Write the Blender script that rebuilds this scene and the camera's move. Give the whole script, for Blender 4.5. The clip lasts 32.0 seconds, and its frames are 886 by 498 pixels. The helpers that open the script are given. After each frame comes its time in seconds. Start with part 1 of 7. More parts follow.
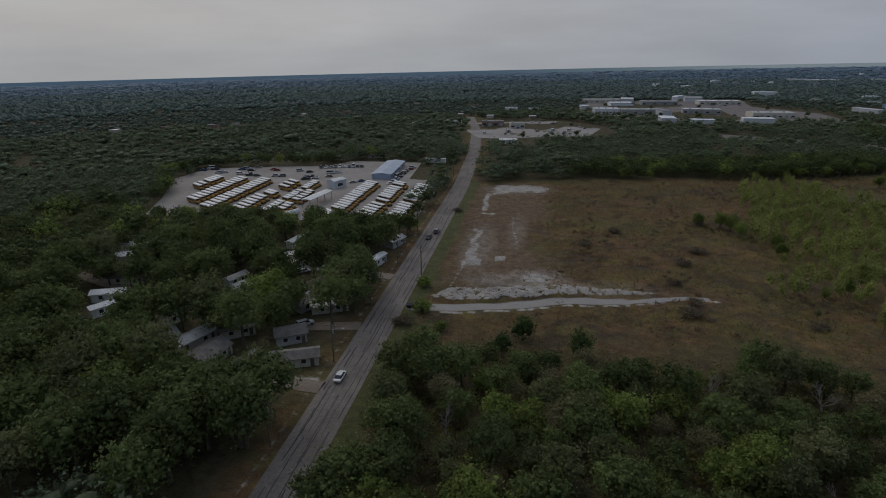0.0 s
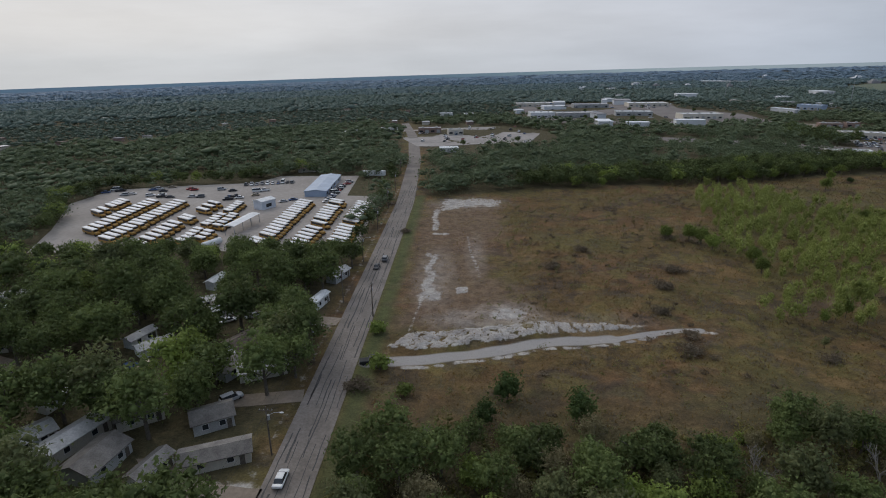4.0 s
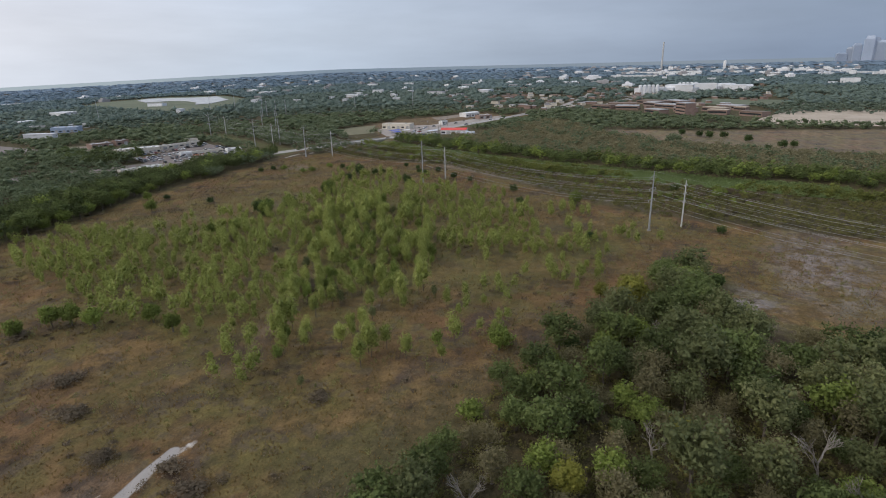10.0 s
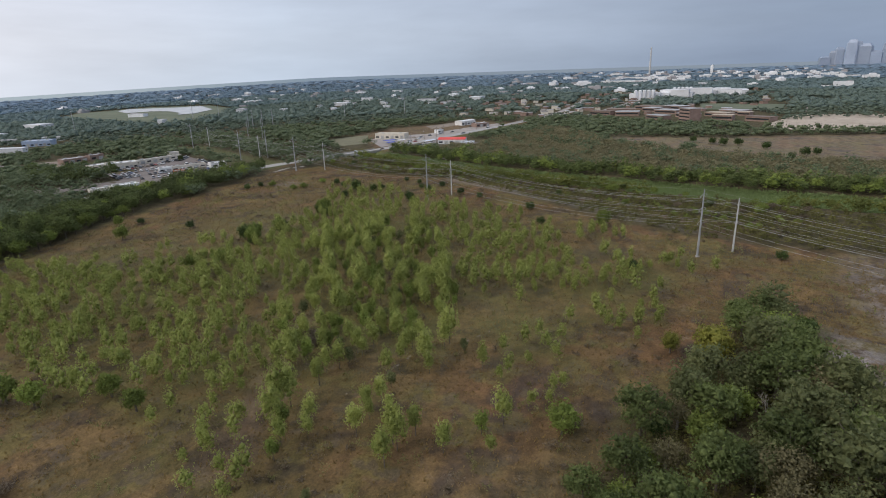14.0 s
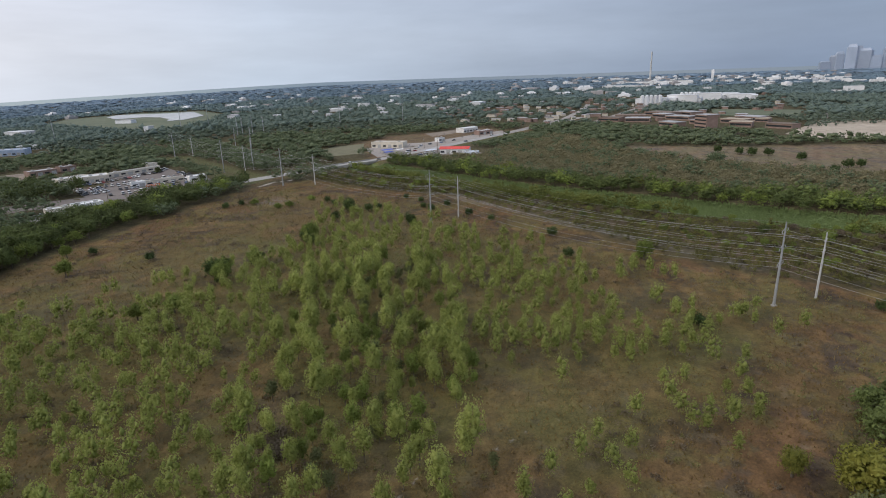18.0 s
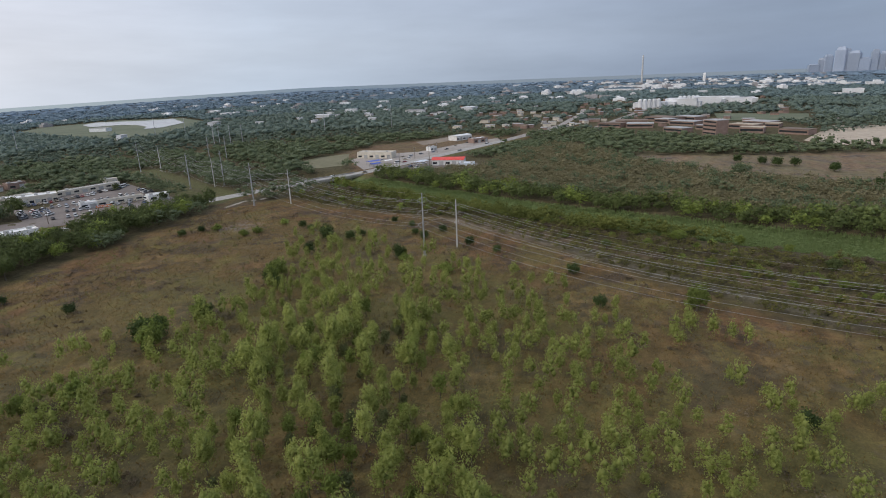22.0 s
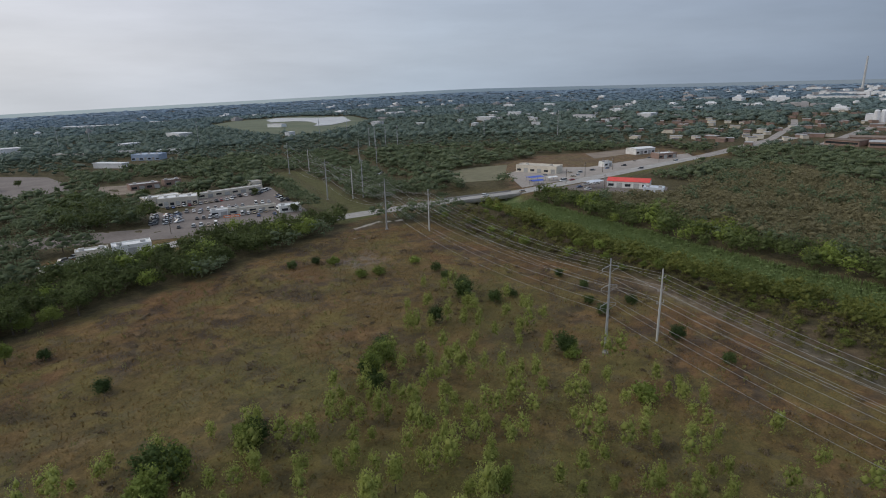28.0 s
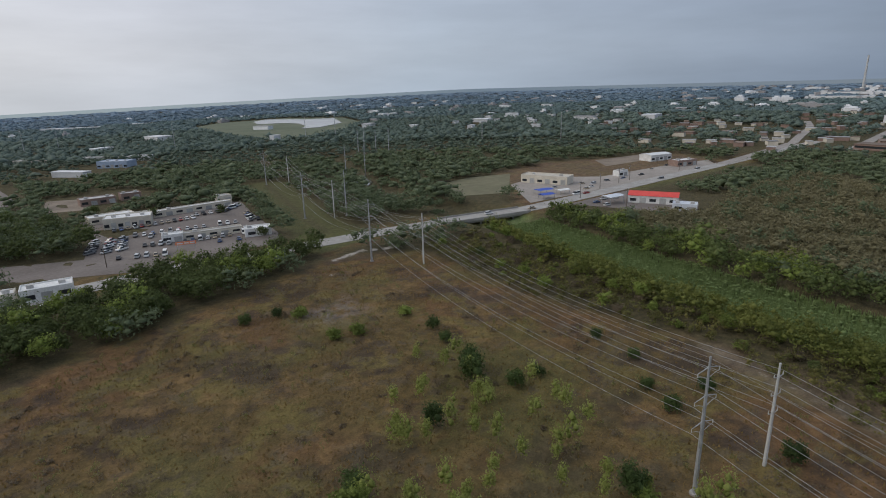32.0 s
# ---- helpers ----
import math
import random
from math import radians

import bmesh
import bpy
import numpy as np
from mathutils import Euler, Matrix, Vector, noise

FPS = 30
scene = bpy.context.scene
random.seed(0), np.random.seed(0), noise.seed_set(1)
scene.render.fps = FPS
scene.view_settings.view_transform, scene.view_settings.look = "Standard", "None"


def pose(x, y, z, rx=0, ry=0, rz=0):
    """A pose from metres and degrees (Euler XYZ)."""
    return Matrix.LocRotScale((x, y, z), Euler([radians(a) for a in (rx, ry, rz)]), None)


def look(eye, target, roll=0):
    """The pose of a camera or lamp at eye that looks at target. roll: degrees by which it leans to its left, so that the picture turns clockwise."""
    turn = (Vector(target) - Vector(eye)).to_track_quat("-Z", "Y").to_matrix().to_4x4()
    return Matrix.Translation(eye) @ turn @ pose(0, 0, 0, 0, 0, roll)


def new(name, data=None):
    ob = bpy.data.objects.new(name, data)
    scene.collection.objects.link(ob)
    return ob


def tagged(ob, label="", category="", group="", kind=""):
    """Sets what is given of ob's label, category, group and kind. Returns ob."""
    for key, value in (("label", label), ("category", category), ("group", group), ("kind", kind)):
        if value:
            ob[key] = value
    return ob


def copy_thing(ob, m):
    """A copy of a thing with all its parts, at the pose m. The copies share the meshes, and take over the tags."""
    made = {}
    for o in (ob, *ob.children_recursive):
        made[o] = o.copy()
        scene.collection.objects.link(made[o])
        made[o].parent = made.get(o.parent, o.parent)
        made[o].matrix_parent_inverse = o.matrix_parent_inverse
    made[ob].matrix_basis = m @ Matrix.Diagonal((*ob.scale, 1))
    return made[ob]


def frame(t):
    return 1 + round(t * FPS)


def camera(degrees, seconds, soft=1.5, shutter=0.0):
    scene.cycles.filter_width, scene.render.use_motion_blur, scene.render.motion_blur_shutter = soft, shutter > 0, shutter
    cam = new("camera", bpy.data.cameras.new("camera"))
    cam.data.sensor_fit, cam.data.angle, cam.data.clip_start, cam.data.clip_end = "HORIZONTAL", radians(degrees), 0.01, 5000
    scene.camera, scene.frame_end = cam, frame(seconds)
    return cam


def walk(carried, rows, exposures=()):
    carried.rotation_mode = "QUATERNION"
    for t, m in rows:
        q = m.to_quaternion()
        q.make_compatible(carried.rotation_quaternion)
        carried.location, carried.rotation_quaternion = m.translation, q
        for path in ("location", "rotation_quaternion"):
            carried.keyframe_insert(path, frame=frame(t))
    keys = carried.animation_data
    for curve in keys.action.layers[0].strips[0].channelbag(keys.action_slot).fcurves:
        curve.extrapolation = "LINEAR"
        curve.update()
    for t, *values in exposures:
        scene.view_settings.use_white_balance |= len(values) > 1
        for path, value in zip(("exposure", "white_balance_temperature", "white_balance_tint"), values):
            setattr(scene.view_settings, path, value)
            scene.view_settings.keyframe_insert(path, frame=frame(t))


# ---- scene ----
from collections import defaultdict
cam = camera(77.2, 32.0, soft=1.0)
METRES, EYE, TILT, LEAN, TURN = 336.5, 70.0, 0.0, 0.0, 9.6
EXPOSURES = [(0.0, -0.9, 6250, 10), (0.4, -0.2, 6250, 10), (0.8, -0.15, 6250, 10), (6.0, -0.14, 6300, 10), (7.0, -0.14, 6350, 10), (8.0, -0.12, 6420, 10), (9.0, 0.26, 6500, 11), (13.0, 0.4, 6550, 12), (21.0, 0.36, 6550, 12), (24.0, 0.18, 6510, 11), (25.0, 0.06, 6500, 11), (28.0, 0.02, 6500, 10), (32.0, 0.0, 6500, 10)]
ROWS = [
    (0.0, 0.0, 0.0, 0.0, -0.14, -19.46, 0.4),
    (0.5, -0.0035, 0.0088, -0.0012, -4.34, -19.38, 0.65),
    (1.0, -0.0075, 0.0187, -0.0015, -5.5, -19.35, 0.66),
    (1.5, -0.0103, 0.0293, -0.0017, -6.09, -19.3, 0.69),
    (2.0, -0.0122, 0.0401, -0.002, -6.51, -19.25, 0.7),
    (2.5, -0.0137, 0.0514, -0.0022, -6.83, -19.2, 0.69),
    (4.5, -0.0149, 0.0985, -0.003, -7.4, -19.01, 0.68),
    (5.0, -0.0144, 0.1109, -0.0034, -7.57, -18.95, 0.7),
    (5.5, -0.0132, 0.1237, -0.004, -9.36, -18.91, 0.71),
    (6.0, -0.012, 0.1366, -0.0046, -12.74, -18.83, 0.73),
    (6.5, -0.0099, 0.1498, -0.0054, -17.97, -18.79, 0.77),
    (7.0, -0.0075, 0.163, -0.006, -26.09, -18.73, 0.8),
    (7.5, -0.0047, 0.1765, -0.0067, -36.52, -18.68, 0.82),
    (8.0, -0.0004, 0.1895, -0.0073, -49.32, -18.63, 0.86),
    (8.5, 0.0042, 0.2021, -0.0078, -63.32, -18.58, 1.01),
    (9.0, 0.0097, 0.2148, -0.008, -71.68, -18.54, 1.12),
    (9.5, 0.0161, 0.2255, -0.0082, -74.14, -18.48, 1.22),
    (10.0, 0.0235, 0.2347, -0.0082, -75.46, -18.41, 1.37),
    (10.5, 0.0316, 0.2432, -0.0084, -76.32, -18.34, 1.45),
    (11.0, 0.0402, 0.2508, -0.0085, -77.0, -18.29, 1.52),
    (11.5, 0.0504, 0.2579, -0.0089, -77.39, -18.22, 1.63),
    (12.0, 0.061, 0.2648, -0.009, -77.25, -18.15, 1.68),
    (12.5, 0.0725, 0.2712, -0.0094, -77.04, -18.03, 1.71),
    (13.0, 0.0844, 0.2778, -0.0097, -76.93, -17.92, 1.75),
    (13.5, 0.0973, 0.2837, -0.01, -76.87, -17.84, 1.79),
    (14.0, 0.1107, 0.2894, -0.0105, -76.88, -17.77, 1.84),
    (14.5, 0.1243, 0.2949, -0.0109, -76.89, -17.71, 1.86),
    (16.5, 0.1835, 0.315, -0.0116, -76.91, -17.48, 1.85),
    (17.0, 0.1994, 0.3199, -0.0118, -76.95, -17.42, 1.84),
    (17.5, 0.2152, 0.325, -0.012, -77.04, -17.37, 1.83),
    (18.0, 0.2317, 0.3296, -0.0124, -77.15, -17.31, 1.88),
    (18.5, 0.248, 0.3344, -0.0126, -77.3, -17.25, 1.9),
    (19.0, 0.2641, 0.3395, -0.0127, -77.44, -17.21, 1.92),
    (19.5, 0.2807, 0.3442, -0.0129, -77.57, -17.14, 1.95),
    (20.0, 0.2972, 0.3488, -0.0132, -77.72, -17.09, 1.99),
    (20.5, 0.3139, 0.353, -0.0135, -77.82, -17.04, 2.01),
    (21.0, 0.3309, 0.3578, -0.0137, -77.97, -17.0, 2.07),
    (21.5, 0.3467, 0.3616, -0.0138, -78.08, -16.95, 2.1),
    (22.0, 0.3638, 0.3658, -0.0137, -78.22, -16.91, 2.15),
    (22.5, 0.3809, 0.3699, -0.0137, -78.35, -16.85, 2.17),
    (23.0, 0.3983, 0.3735, -0.0138, -78.47, -16.78, 2.24),
    (23.5, 0.416, 0.3786, -0.0128, -75.39, -16.71, 2.06),
    (24.0, 0.4342, 0.3829, -0.0128, -69.41, -16.55, 1.84),
    (24.5, 0.4522, 0.3885, -0.0132, -63.85, -16.42, 1.56),
    (25.0, 0.4696, 0.3938, -0.0129, -61.42, -16.37, 1.43),
    (25.5, 0.4869, 0.4007, -0.0124, -61.33, -16.39, 1.43),
    (27.5, 0.556, 0.4352, -0.0144, -61.79, -16.27, 1.41),
    (28.0, 0.5735, 0.4447, -0.0147, -61.9, -16.24, 1.4),
    (28.5, 0.5908, 0.4543, -0.0151, -61.98, -16.23, 1.4),
    (29.0, 0.608, 0.4644, -0.0153, -62.06, -16.21, 1.38),
    (29.5, 0.6253, 0.4744, -0.0153, -62.13, -16.19, 1.39),
    (30.0, 0.6426, 0.4843, -0.015, -62.19, -16.17, 1.4),
    (30.5, 0.6570, 0.4929, -0.0147, -62.29, -16.17, 1.4),
    (31.0, 0.6719, 0.5008, -0.0148, -62.36, -16.17, 1.44),
    (31.5, 0.6877, 0.5095, -0.0147, -62.45, -16.18, 1.44),
    (32.0, 0.7046, 0.5188, -0.0147, -62.52, -16.23, 1.46),
]
walk(cam, [(t, pose(0, 0, EYE, TILT, LEAN, TURN) @ pose(METRES * x, METRES * y, METRES * z, 90 + pitch, roll, yaw)) for t, x, y, z, yaw, pitch, roll in ROWS],
     exposures=EXPOSURES)

# ---- sky and sun: a bright overcast afternoon ----
SUN_AZ, SUN_EL = radians(40), radians(38)       # towards (-sin, cos)
world = bpy.data.worlds.new("sky")
scene.world = world
world.use_nodes = True
wt = world.node_tree
for n in list(wt.nodes):
    wt.nodes.remove(n)


def wnode(kind, **kw):
    n = wt.nodes.new(kind)
    for k, v in kw.items():
        n.inputs[k].default_value = v
    return n


w_out = wnode("ShaderNodeOutputWorld")
w_bg = wnode("ShaderNodeBackground")
w_sky = wnode("ShaderNodeTexSky")
w_sky.sky_type, w_sky.sun_disc = "NISHITA", False
w_sky.sun_elevation, w_sky.sun_rotation = SUN_EL, -SUN_AZ
w_sky.dust_density, w_sky.air_density, w_sky.altitude = 4.0, 1.0, 100
w_scale = wt.nodes.new("ShaderNodeVectorMath")
w_scale.operation = "SCALE"
w_scale.inputs["Scale"].default_value = 0.075
w_co = wnode("ShaderNodeTexCoord")
w_sep = wnode("ShaderNodeSeparateXYZ")
w_ramp = wnode("ShaderNodeValToRGB")           # cloud deck by height above the horizon
cr = w_ramp.color_ramp
cr.elements[0].position, cr.elements[0].color = 0.0, (0.60, 0.65, 0.70, 1)
cr.elements[1].position, cr.elements[1].color = 1.0, (0.80, 0.84, 0.92, 1)
for pos, col in ((0.06, (0.64, 0.68, 0.73, 1)), (0.16, (0.66, 0.70, 0.77, 1)), (0.4, (0.70, 0.75, 0.84, 1))):
    e = cr.elements.new(pos)
    e.color = col
# brighter, warmer cloud round the hidden sun
w_dot = wt.nodes.new("ShaderNodeVectorMath")
w_dot.operation = "DOT_PRODUCT"
w_dot.inputs[1].default_value = (-math.sin(SUN_AZ), math.cos(SUN_AZ), 0.25)
w_glow = wnode("ShaderNodeValToRGB")
gr = w_glow.color_ramp
gr.elements[0].position, gr.elements[0].color = 0.12, (0.345, 0.415, 0.53, 1)
gr.elements[1].position, gr.elements[1].color = 1.0, (1.25, 1.17, 1.09, 1)
e = gr.elements.new(0.5)
e.color = (0.77, 0.835, 0.92, 1)
e = gr.elements.new(0.72)
e.color = (1.055, 1.035, 1.055, 1)
w_half = wt.nodes.new("ShaderNodeMath")
w_half.operation = "MULTIPLY_ADD"
w_half.inputs[1].default_value, w_half.inputs[2].default_value = 0.5, 0.5
w_map = wnode("ShaderNodeMapping")
w_map.inputs["Scale"].default_value = (1.6, 1.6, 9.0)
w_noise = wnode("ShaderNodeTexNoise", Scale=1.6, Detail=6.0, Roughness=0.55)
w_cl = wnode("ShaderNodeMapRange")
w_cl.inputs["From Min"].default_value, w_cl.inputs["From Max"].default_value = 0.32, 0.7
w_cl.inputs["To Min"].default_value, w_cl.inputs["To Max"].default_value = 0.9, 1.1
w_mul = wnode("ShaderNodeMix")
w_mul.data_type, w_mul.blend_type = "RGBA", "MULTIPLY"
w_mul.inputs["Factor"].default_value = 1.0
w_mix = wnode("ShaderNodeMix")
w_mix.data_type = "RGBA"
w_mix.inputs["Factor"].default_value = 0.86
w_mul2 = wt.nodes.new("ShaderNodeVectorMath")
w_mul2.operation = "SCALE"
L = wt.links.new
L(w_co.outputs["Generated"], w_sep.inputs[0])
L(w_sep.outputs["Z"], w_ramp.inputs[0])
L(w_co.outputs["Generated"], w_dot.inputs[0])
L(w_dot.outputs["Value"], w_half.inputs[0])
L(w_half.outputs[0], w_glow.inputs[0])
L(w_co.outputs["Generated"], w_map.inputs[0])
L(w_map.outputs[0], w_noise.inputs["Vector"])
L(w_noise.outputs[0], w_cl.inputs[0])
L(w_ramp.outputs[0], w_mul.inputs["A"])
L(w_glow.outputs[0], w_mul.inputs["B"])
L(w_mul.outputs["Result"], w_mul2.inputs[0])
L(w_cl.outputs[0], w_mul2.inputs["Scale"])
L(w_sky.outputs[0], w_scale.inputs[0])
L(w_scale.outputs[0], w_mix.inputs["A"])
L(w_mul2.outputs[0], w_mix.inputs["B"])
L(w_mix.outputs["Result"], w_bg.inputs["Color"])
w_bg.inputs["Strength"].default_value = 1.0
L(w_bg.outputs[0], w_out.inputs[0])

sun_data = bpy.data.lights.new("sun", "SUN")
sun_data.energy, sun_data.angle, sun_data.color = 0.7, radians(20), (1.0, 0.94, 0.85)
sun = new("sun", sun_data)
sun.matrix_world = look((-math.sin(SUN_AZ) * math.cos(SUN_EL) * 500, math.cos(SUN_AZ) * math.cos(SUN_EL) * 500, math.sin(SUN_EL) * 500), (0, 0, 0))

# ---- materials ----
def nodes_of(name):
    m = bpy.data.materials.new(name)
    m.use_nodes = True
    t = m.node_tree
    return m, t, t.nodes["Principled BSDF"], t.links.new


def add(t, kind, **kw):
    n = t.nodes.new(kind)
    for k, v in kw.items():
        n.inputs[k].default_value = v
    return n


def ramp(t, stops):
    n = t.nodes.new("ShaderNodeValToRGB")
    el = n.color_ramp.elements
    el[0].position, el[0].color = stops[0][0], (*stops[0][1], 1)
    el[1].position, el[1].color = stops[-1][0], (*stops[-1][1], 1)
    for p, c in stops[1:-1]:
        e = el.new(p)
        e.color = (*c, 1)
    return n


def mixrgb(t, blend="MIX", fac=0.5):
    n = t.nodes.new("ShaderNodeMix")
    n.data_type, n.blend_type = "RGBA", blend
    n.inputs["Factor"].default_value = fac
    return n


def surface(name, a, b, scale=0.5, rough=0.85, metal=0.0, bump=0.3, fine=6.0, spread=0.0, dirt=0.25):
    """Two tones by broad noise, fine grain, a little relief; spread: tone by object."""
    m, t, bsdf, link = nodes_of(name)
    geo = add(t, "ShaderNodeNewGeometry")
    n1 = add(t, "ShaderNodeTexNoise", Scale=scale, Detail=5.0, Roughness=0.6)
    n2 = add(t, "ShaderNodeTexNoise", Scale=fine, Detail=3.0, Roughness=0.7)
    link(geo.outputs["Position"], n1.inputs["Vector"])
    link(geo.outputs["Position"], n2.inputs["Vector"])
    r = ramp(t, [(0.34, a), (0.66, b)])
    link(n1.outputs[0], r.inputs[0])
    g = ramp(t, [(0.3, (1 - dirt,) * 3), (0.7, (1 + dirt * 0.3,) * 3)])
    link(n2.outputs[0], g.inputs[0])
    mx = mixrgb(t, "MULTIPLY", 1.0)
    link(r.outputs[0], mx.inputs["A"])
    link(g.outputs[0], mx.inputs["B"])
    out = mx.outputs["Result"]
    if spread:
        oi = add(t, "ShaderNodeObjectInfo")
        hs = add(t, "ShaderNodeHueSaturation")
        mr = add(t, "ShaderNodeMapRange")
        mr.inputs["To Min"].default_value, mr.inputs["To Max"].default_value = 1 - spread, 1 + spread
        link(oi.outputs["Random"], mr.inputs[0])
        link(mr.outputs[0], hs.inputs["Value"])
        link(out, hs.inputs["Color"])
        out = hs.outputs["Color"]
    link(out, bsdf.inputs["Base Color"])
    bsdf.inputs["Roughness"].default_value, bsdf.inputs["Metallic"].default_value = rough, metal
    if bump:
        bp = add(t, "ShaderNodeBump", Strength=bump, Distance=0.05)
        link(n2.outputs[0], bp.inputs["Height"])
        link(bp.outputs[0], bsdf.inputs["Normal"])
    return m


def leafy(name, dark, mid, light, patch=0.07, see=0.35, by_object=True, grain=1.3):
    """Foliage: tone by clump, by leaf spray and by broad patches of the wood."""
    m, t, bsdf, link = nodes_of(name)
    geo = add(t, "ShaderNodeNewGeometry")
    n1 = add(t, "ShaderNodeTexNoise", Scale=patch, Detail=2.0)
    link(geo.outputs["Position"], n1.inputs["Vector"])
    oi = add(t, "ShaderNodeObjectInfo")
    s = add(t, "ShaderNodeMath")
    s.operation = "MULTIPLY_ADD"
    s.inputs[1].default_value = 0.24
    link(geo.outputs["Random Per Island"], s.inputs[0])
    s2 = add(t, "ShaderNodeMath")
    s2.operation = "MULTIPLY_ADD"
    s2.inputs[1].default_value = 0.9
    link(n1.outputs[0], s2.inputs[0])
    n2 = add(t, "ShaderNodeTexNoise", Scale=grain, Detail=3.0, Roughness=0.7)
    link(geo.outputs["Position"], n2.inputs["Vector"])
    s4 = add(t, "ShaderNodeMath")
    s4.operation = "MULTIPLY_ADD"
    s4.inputs[1].default_value, s4.inputs[2].default_value = 0.55, -0.19
    link(n2.outputs[0], s4.inputs[0])
    s5 = add(t, "ShaderNodeMath")
    s5.operation = "ADD"
    bp = add(t, "ShaderNodeBump", Strength=0.8, Distance=0.5 / grain)
    link(n2.outputs[0], bp.inputs["Height"])
    link(bp.outputs[0], bsdf.inputs["Normal"])
    s3 = add(t, "ShaderNodeMath")
    s3.operation = "MULTIPLY_ADD"
    s3.inputs[1].default_value = 0.36 if by_object else 0.0
    s3.inputs[2].default_value = -0.36 if by_object else -0.18
    link(oi.outputs["Random"], s3.inputs[0])
    link(s3.outputs[0], s2.inputs[2])
    link(s2.outputs[0], s.inputs[2])
    r = ramp(t, [(0.12, dark), (0.5, mid), (0.9, light)])
    link(s.outputs[0], s5.inputs[0])
    link(s4.outputs[0], s5.inputs[1])
    link(s5.outputs[0], r.inputs[0])
    link(r.outputs[0], bsdf.inputs["Base Color"])
    bsdf.inputs["Roughness"].default_value = 0.7
    bsdf.inputs["Specular IOR Level"].default_value = 0.25
    tr = add(t, "ShaderNodeBsdfTranslucent")
    link(r.outputs[0], tr.inputs["Color"])
    mx = add(t, "ShaderNodeMixShader", Fac=see)
    link(bsdf.outputs[0], mx.inputs[1])
    link(tr.outputs[0], mx.inputs[2])
    link(mx.outputs[0], t.nodes["Material Output"].inputs["Surface"])
    return m


LEAF_OAK = leafy("oak_leaves", (0.066, 0.086, 0.028), (0.122, 0.154, 0.049), (0.215, 0.270, 0.085), grain=2.2)
LEAF_GREY = leafy("grey_green_leaves", (0.089, 0.105, 0.043), (0.149, 0.167, 0.069), (0.248, 0.255, 0.107), grain=2.2)
LEAF_BRIGHT = leafy("bright_leaves", (0.106, 0.131, 0.030), (0.190, 0.239, 0.055), (0.304, 0.382, 0.087), grain=2.2)
LEAF_YELLOW = leafy("yellowing_leaves", (0.130, 0.140, 0.030), (0.240, 0.240, 0.046), (0.370, 0.335, 0.070))
LEAF_BUSH = leafy("juniper_leaves", (0.040, 0.066, 0.020), (0.072, 0.108, 0.031), (0.115, 0.158, 0.048), grain=2.4)
LEAF_DRY = leafy("dry_brush", (0.118, 0.093, 0.062), (0.178, 0.142, 0.096), (0.250, 0.200, 0.135))
LEAF_THIN = leafy("thin_brown_leaves", (0.140, 0.129, 0.065), (0.199, 0.176, 0.090), (0.280, 0.244, 0.130), grain=2.2)
LEAF_SAPLING = leafy("sapling_leaves", (0.205, 0.234, 0.063), (0.297, 0.334, 0.091), (0.441, 0.475, 0.142), patch=0.05, see=0.4, grain=2.6)
LEAF_SAPLING_MASS = leafy("massed_sapling_leaves", (0.205, 0.234, 0.063), (0.297, 0.334, 0.091), (0.441, 0.475, 0.142), patch=0.035, see=0.4, by_object=False, grain=2.6)
LEAF_WOOD = leafy("woodland_leaves", (0.116, 0.145, 0.077), (0.146, 0.181, 0.096), (0.184, 0.228, 0.120), patch=0.045, by_object=False, grain=0.9)
LEAF_SCRUB = leafy("thin_scrub", (0.170, 0.158, 0.084), (0.222, 0.200, 0.109), (0.278, 0.248, 0.137), patch=0.035, by_object=False)
LEAF_BRUSH = leafy("thicket_brush", (0.076, 0.079, 0.026), (0.150, 0.144, 0.046), (0.275, 0.229, 0.073), patch=0.09, by_object=False, grain=2.0)
LEAF_YELLOWISH = leafy("bank_bush_leaves", (0.097, 0.113, 0.028), (0.167, 0.185, 0.044), (0.264, 0.273, 0.072), patch=0.05, by_object=False, grain=1.6)
LEAF_REED = leafy("reeds", (0.170, 0.225, 0.085), (0.200, 0.265, 0.100), (0.230, 0.300, 0.118), patch=0.03, by_object=False)
# woods farther off: distance haze painted into the leaf colours, bluer band by band
FAR_HAZE_TONES = [leafy("haze_tinted_leaves", tuple(v * 0.8 for v in c), c, tuple(v * 1.25 for v in c), patch=p, see=0.15, by_object=False, grain=g) for c, p, g in (
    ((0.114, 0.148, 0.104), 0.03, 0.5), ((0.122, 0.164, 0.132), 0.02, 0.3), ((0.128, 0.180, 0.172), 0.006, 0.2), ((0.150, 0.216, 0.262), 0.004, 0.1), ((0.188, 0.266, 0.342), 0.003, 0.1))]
LEAF_SHRUB = leafy("meadow_shrub_leaves", (0.150, 0.140, 0.055), (0.215, 0.210, 0.080), (0.330, 0.310, 0.130), patch=0.03, by_object=False)
LEAF_GRASS = leafy("grass_tufts", (0.132, 0.090, 0.034), (0.230, 0.156, 0.056), (0.332, 0.240, 0.092), patch=0.035, by_object=False)
BARK = surface("bark", (0.10, 0.08, 0.06), (0.17, 0.145, 0.115), 2.0, 0.95)
BARK_PALE = surface("bare_branches", (0.20, 0.18, 0.15), (0.30, 0.27, 0.23), 2.0, 0.95)
ASPHALT = surface("worn_asphalt", (0.168, 0.143, 0.120), (0.255, 0.220, 0.188), 0.12, 0.9, fine=1.5, dirt=0.3)
TAR = surface("tar_seal", (0.05, 0.046, 0.042), (0.075, 0.07, 0.065), 0.6, 0.75)
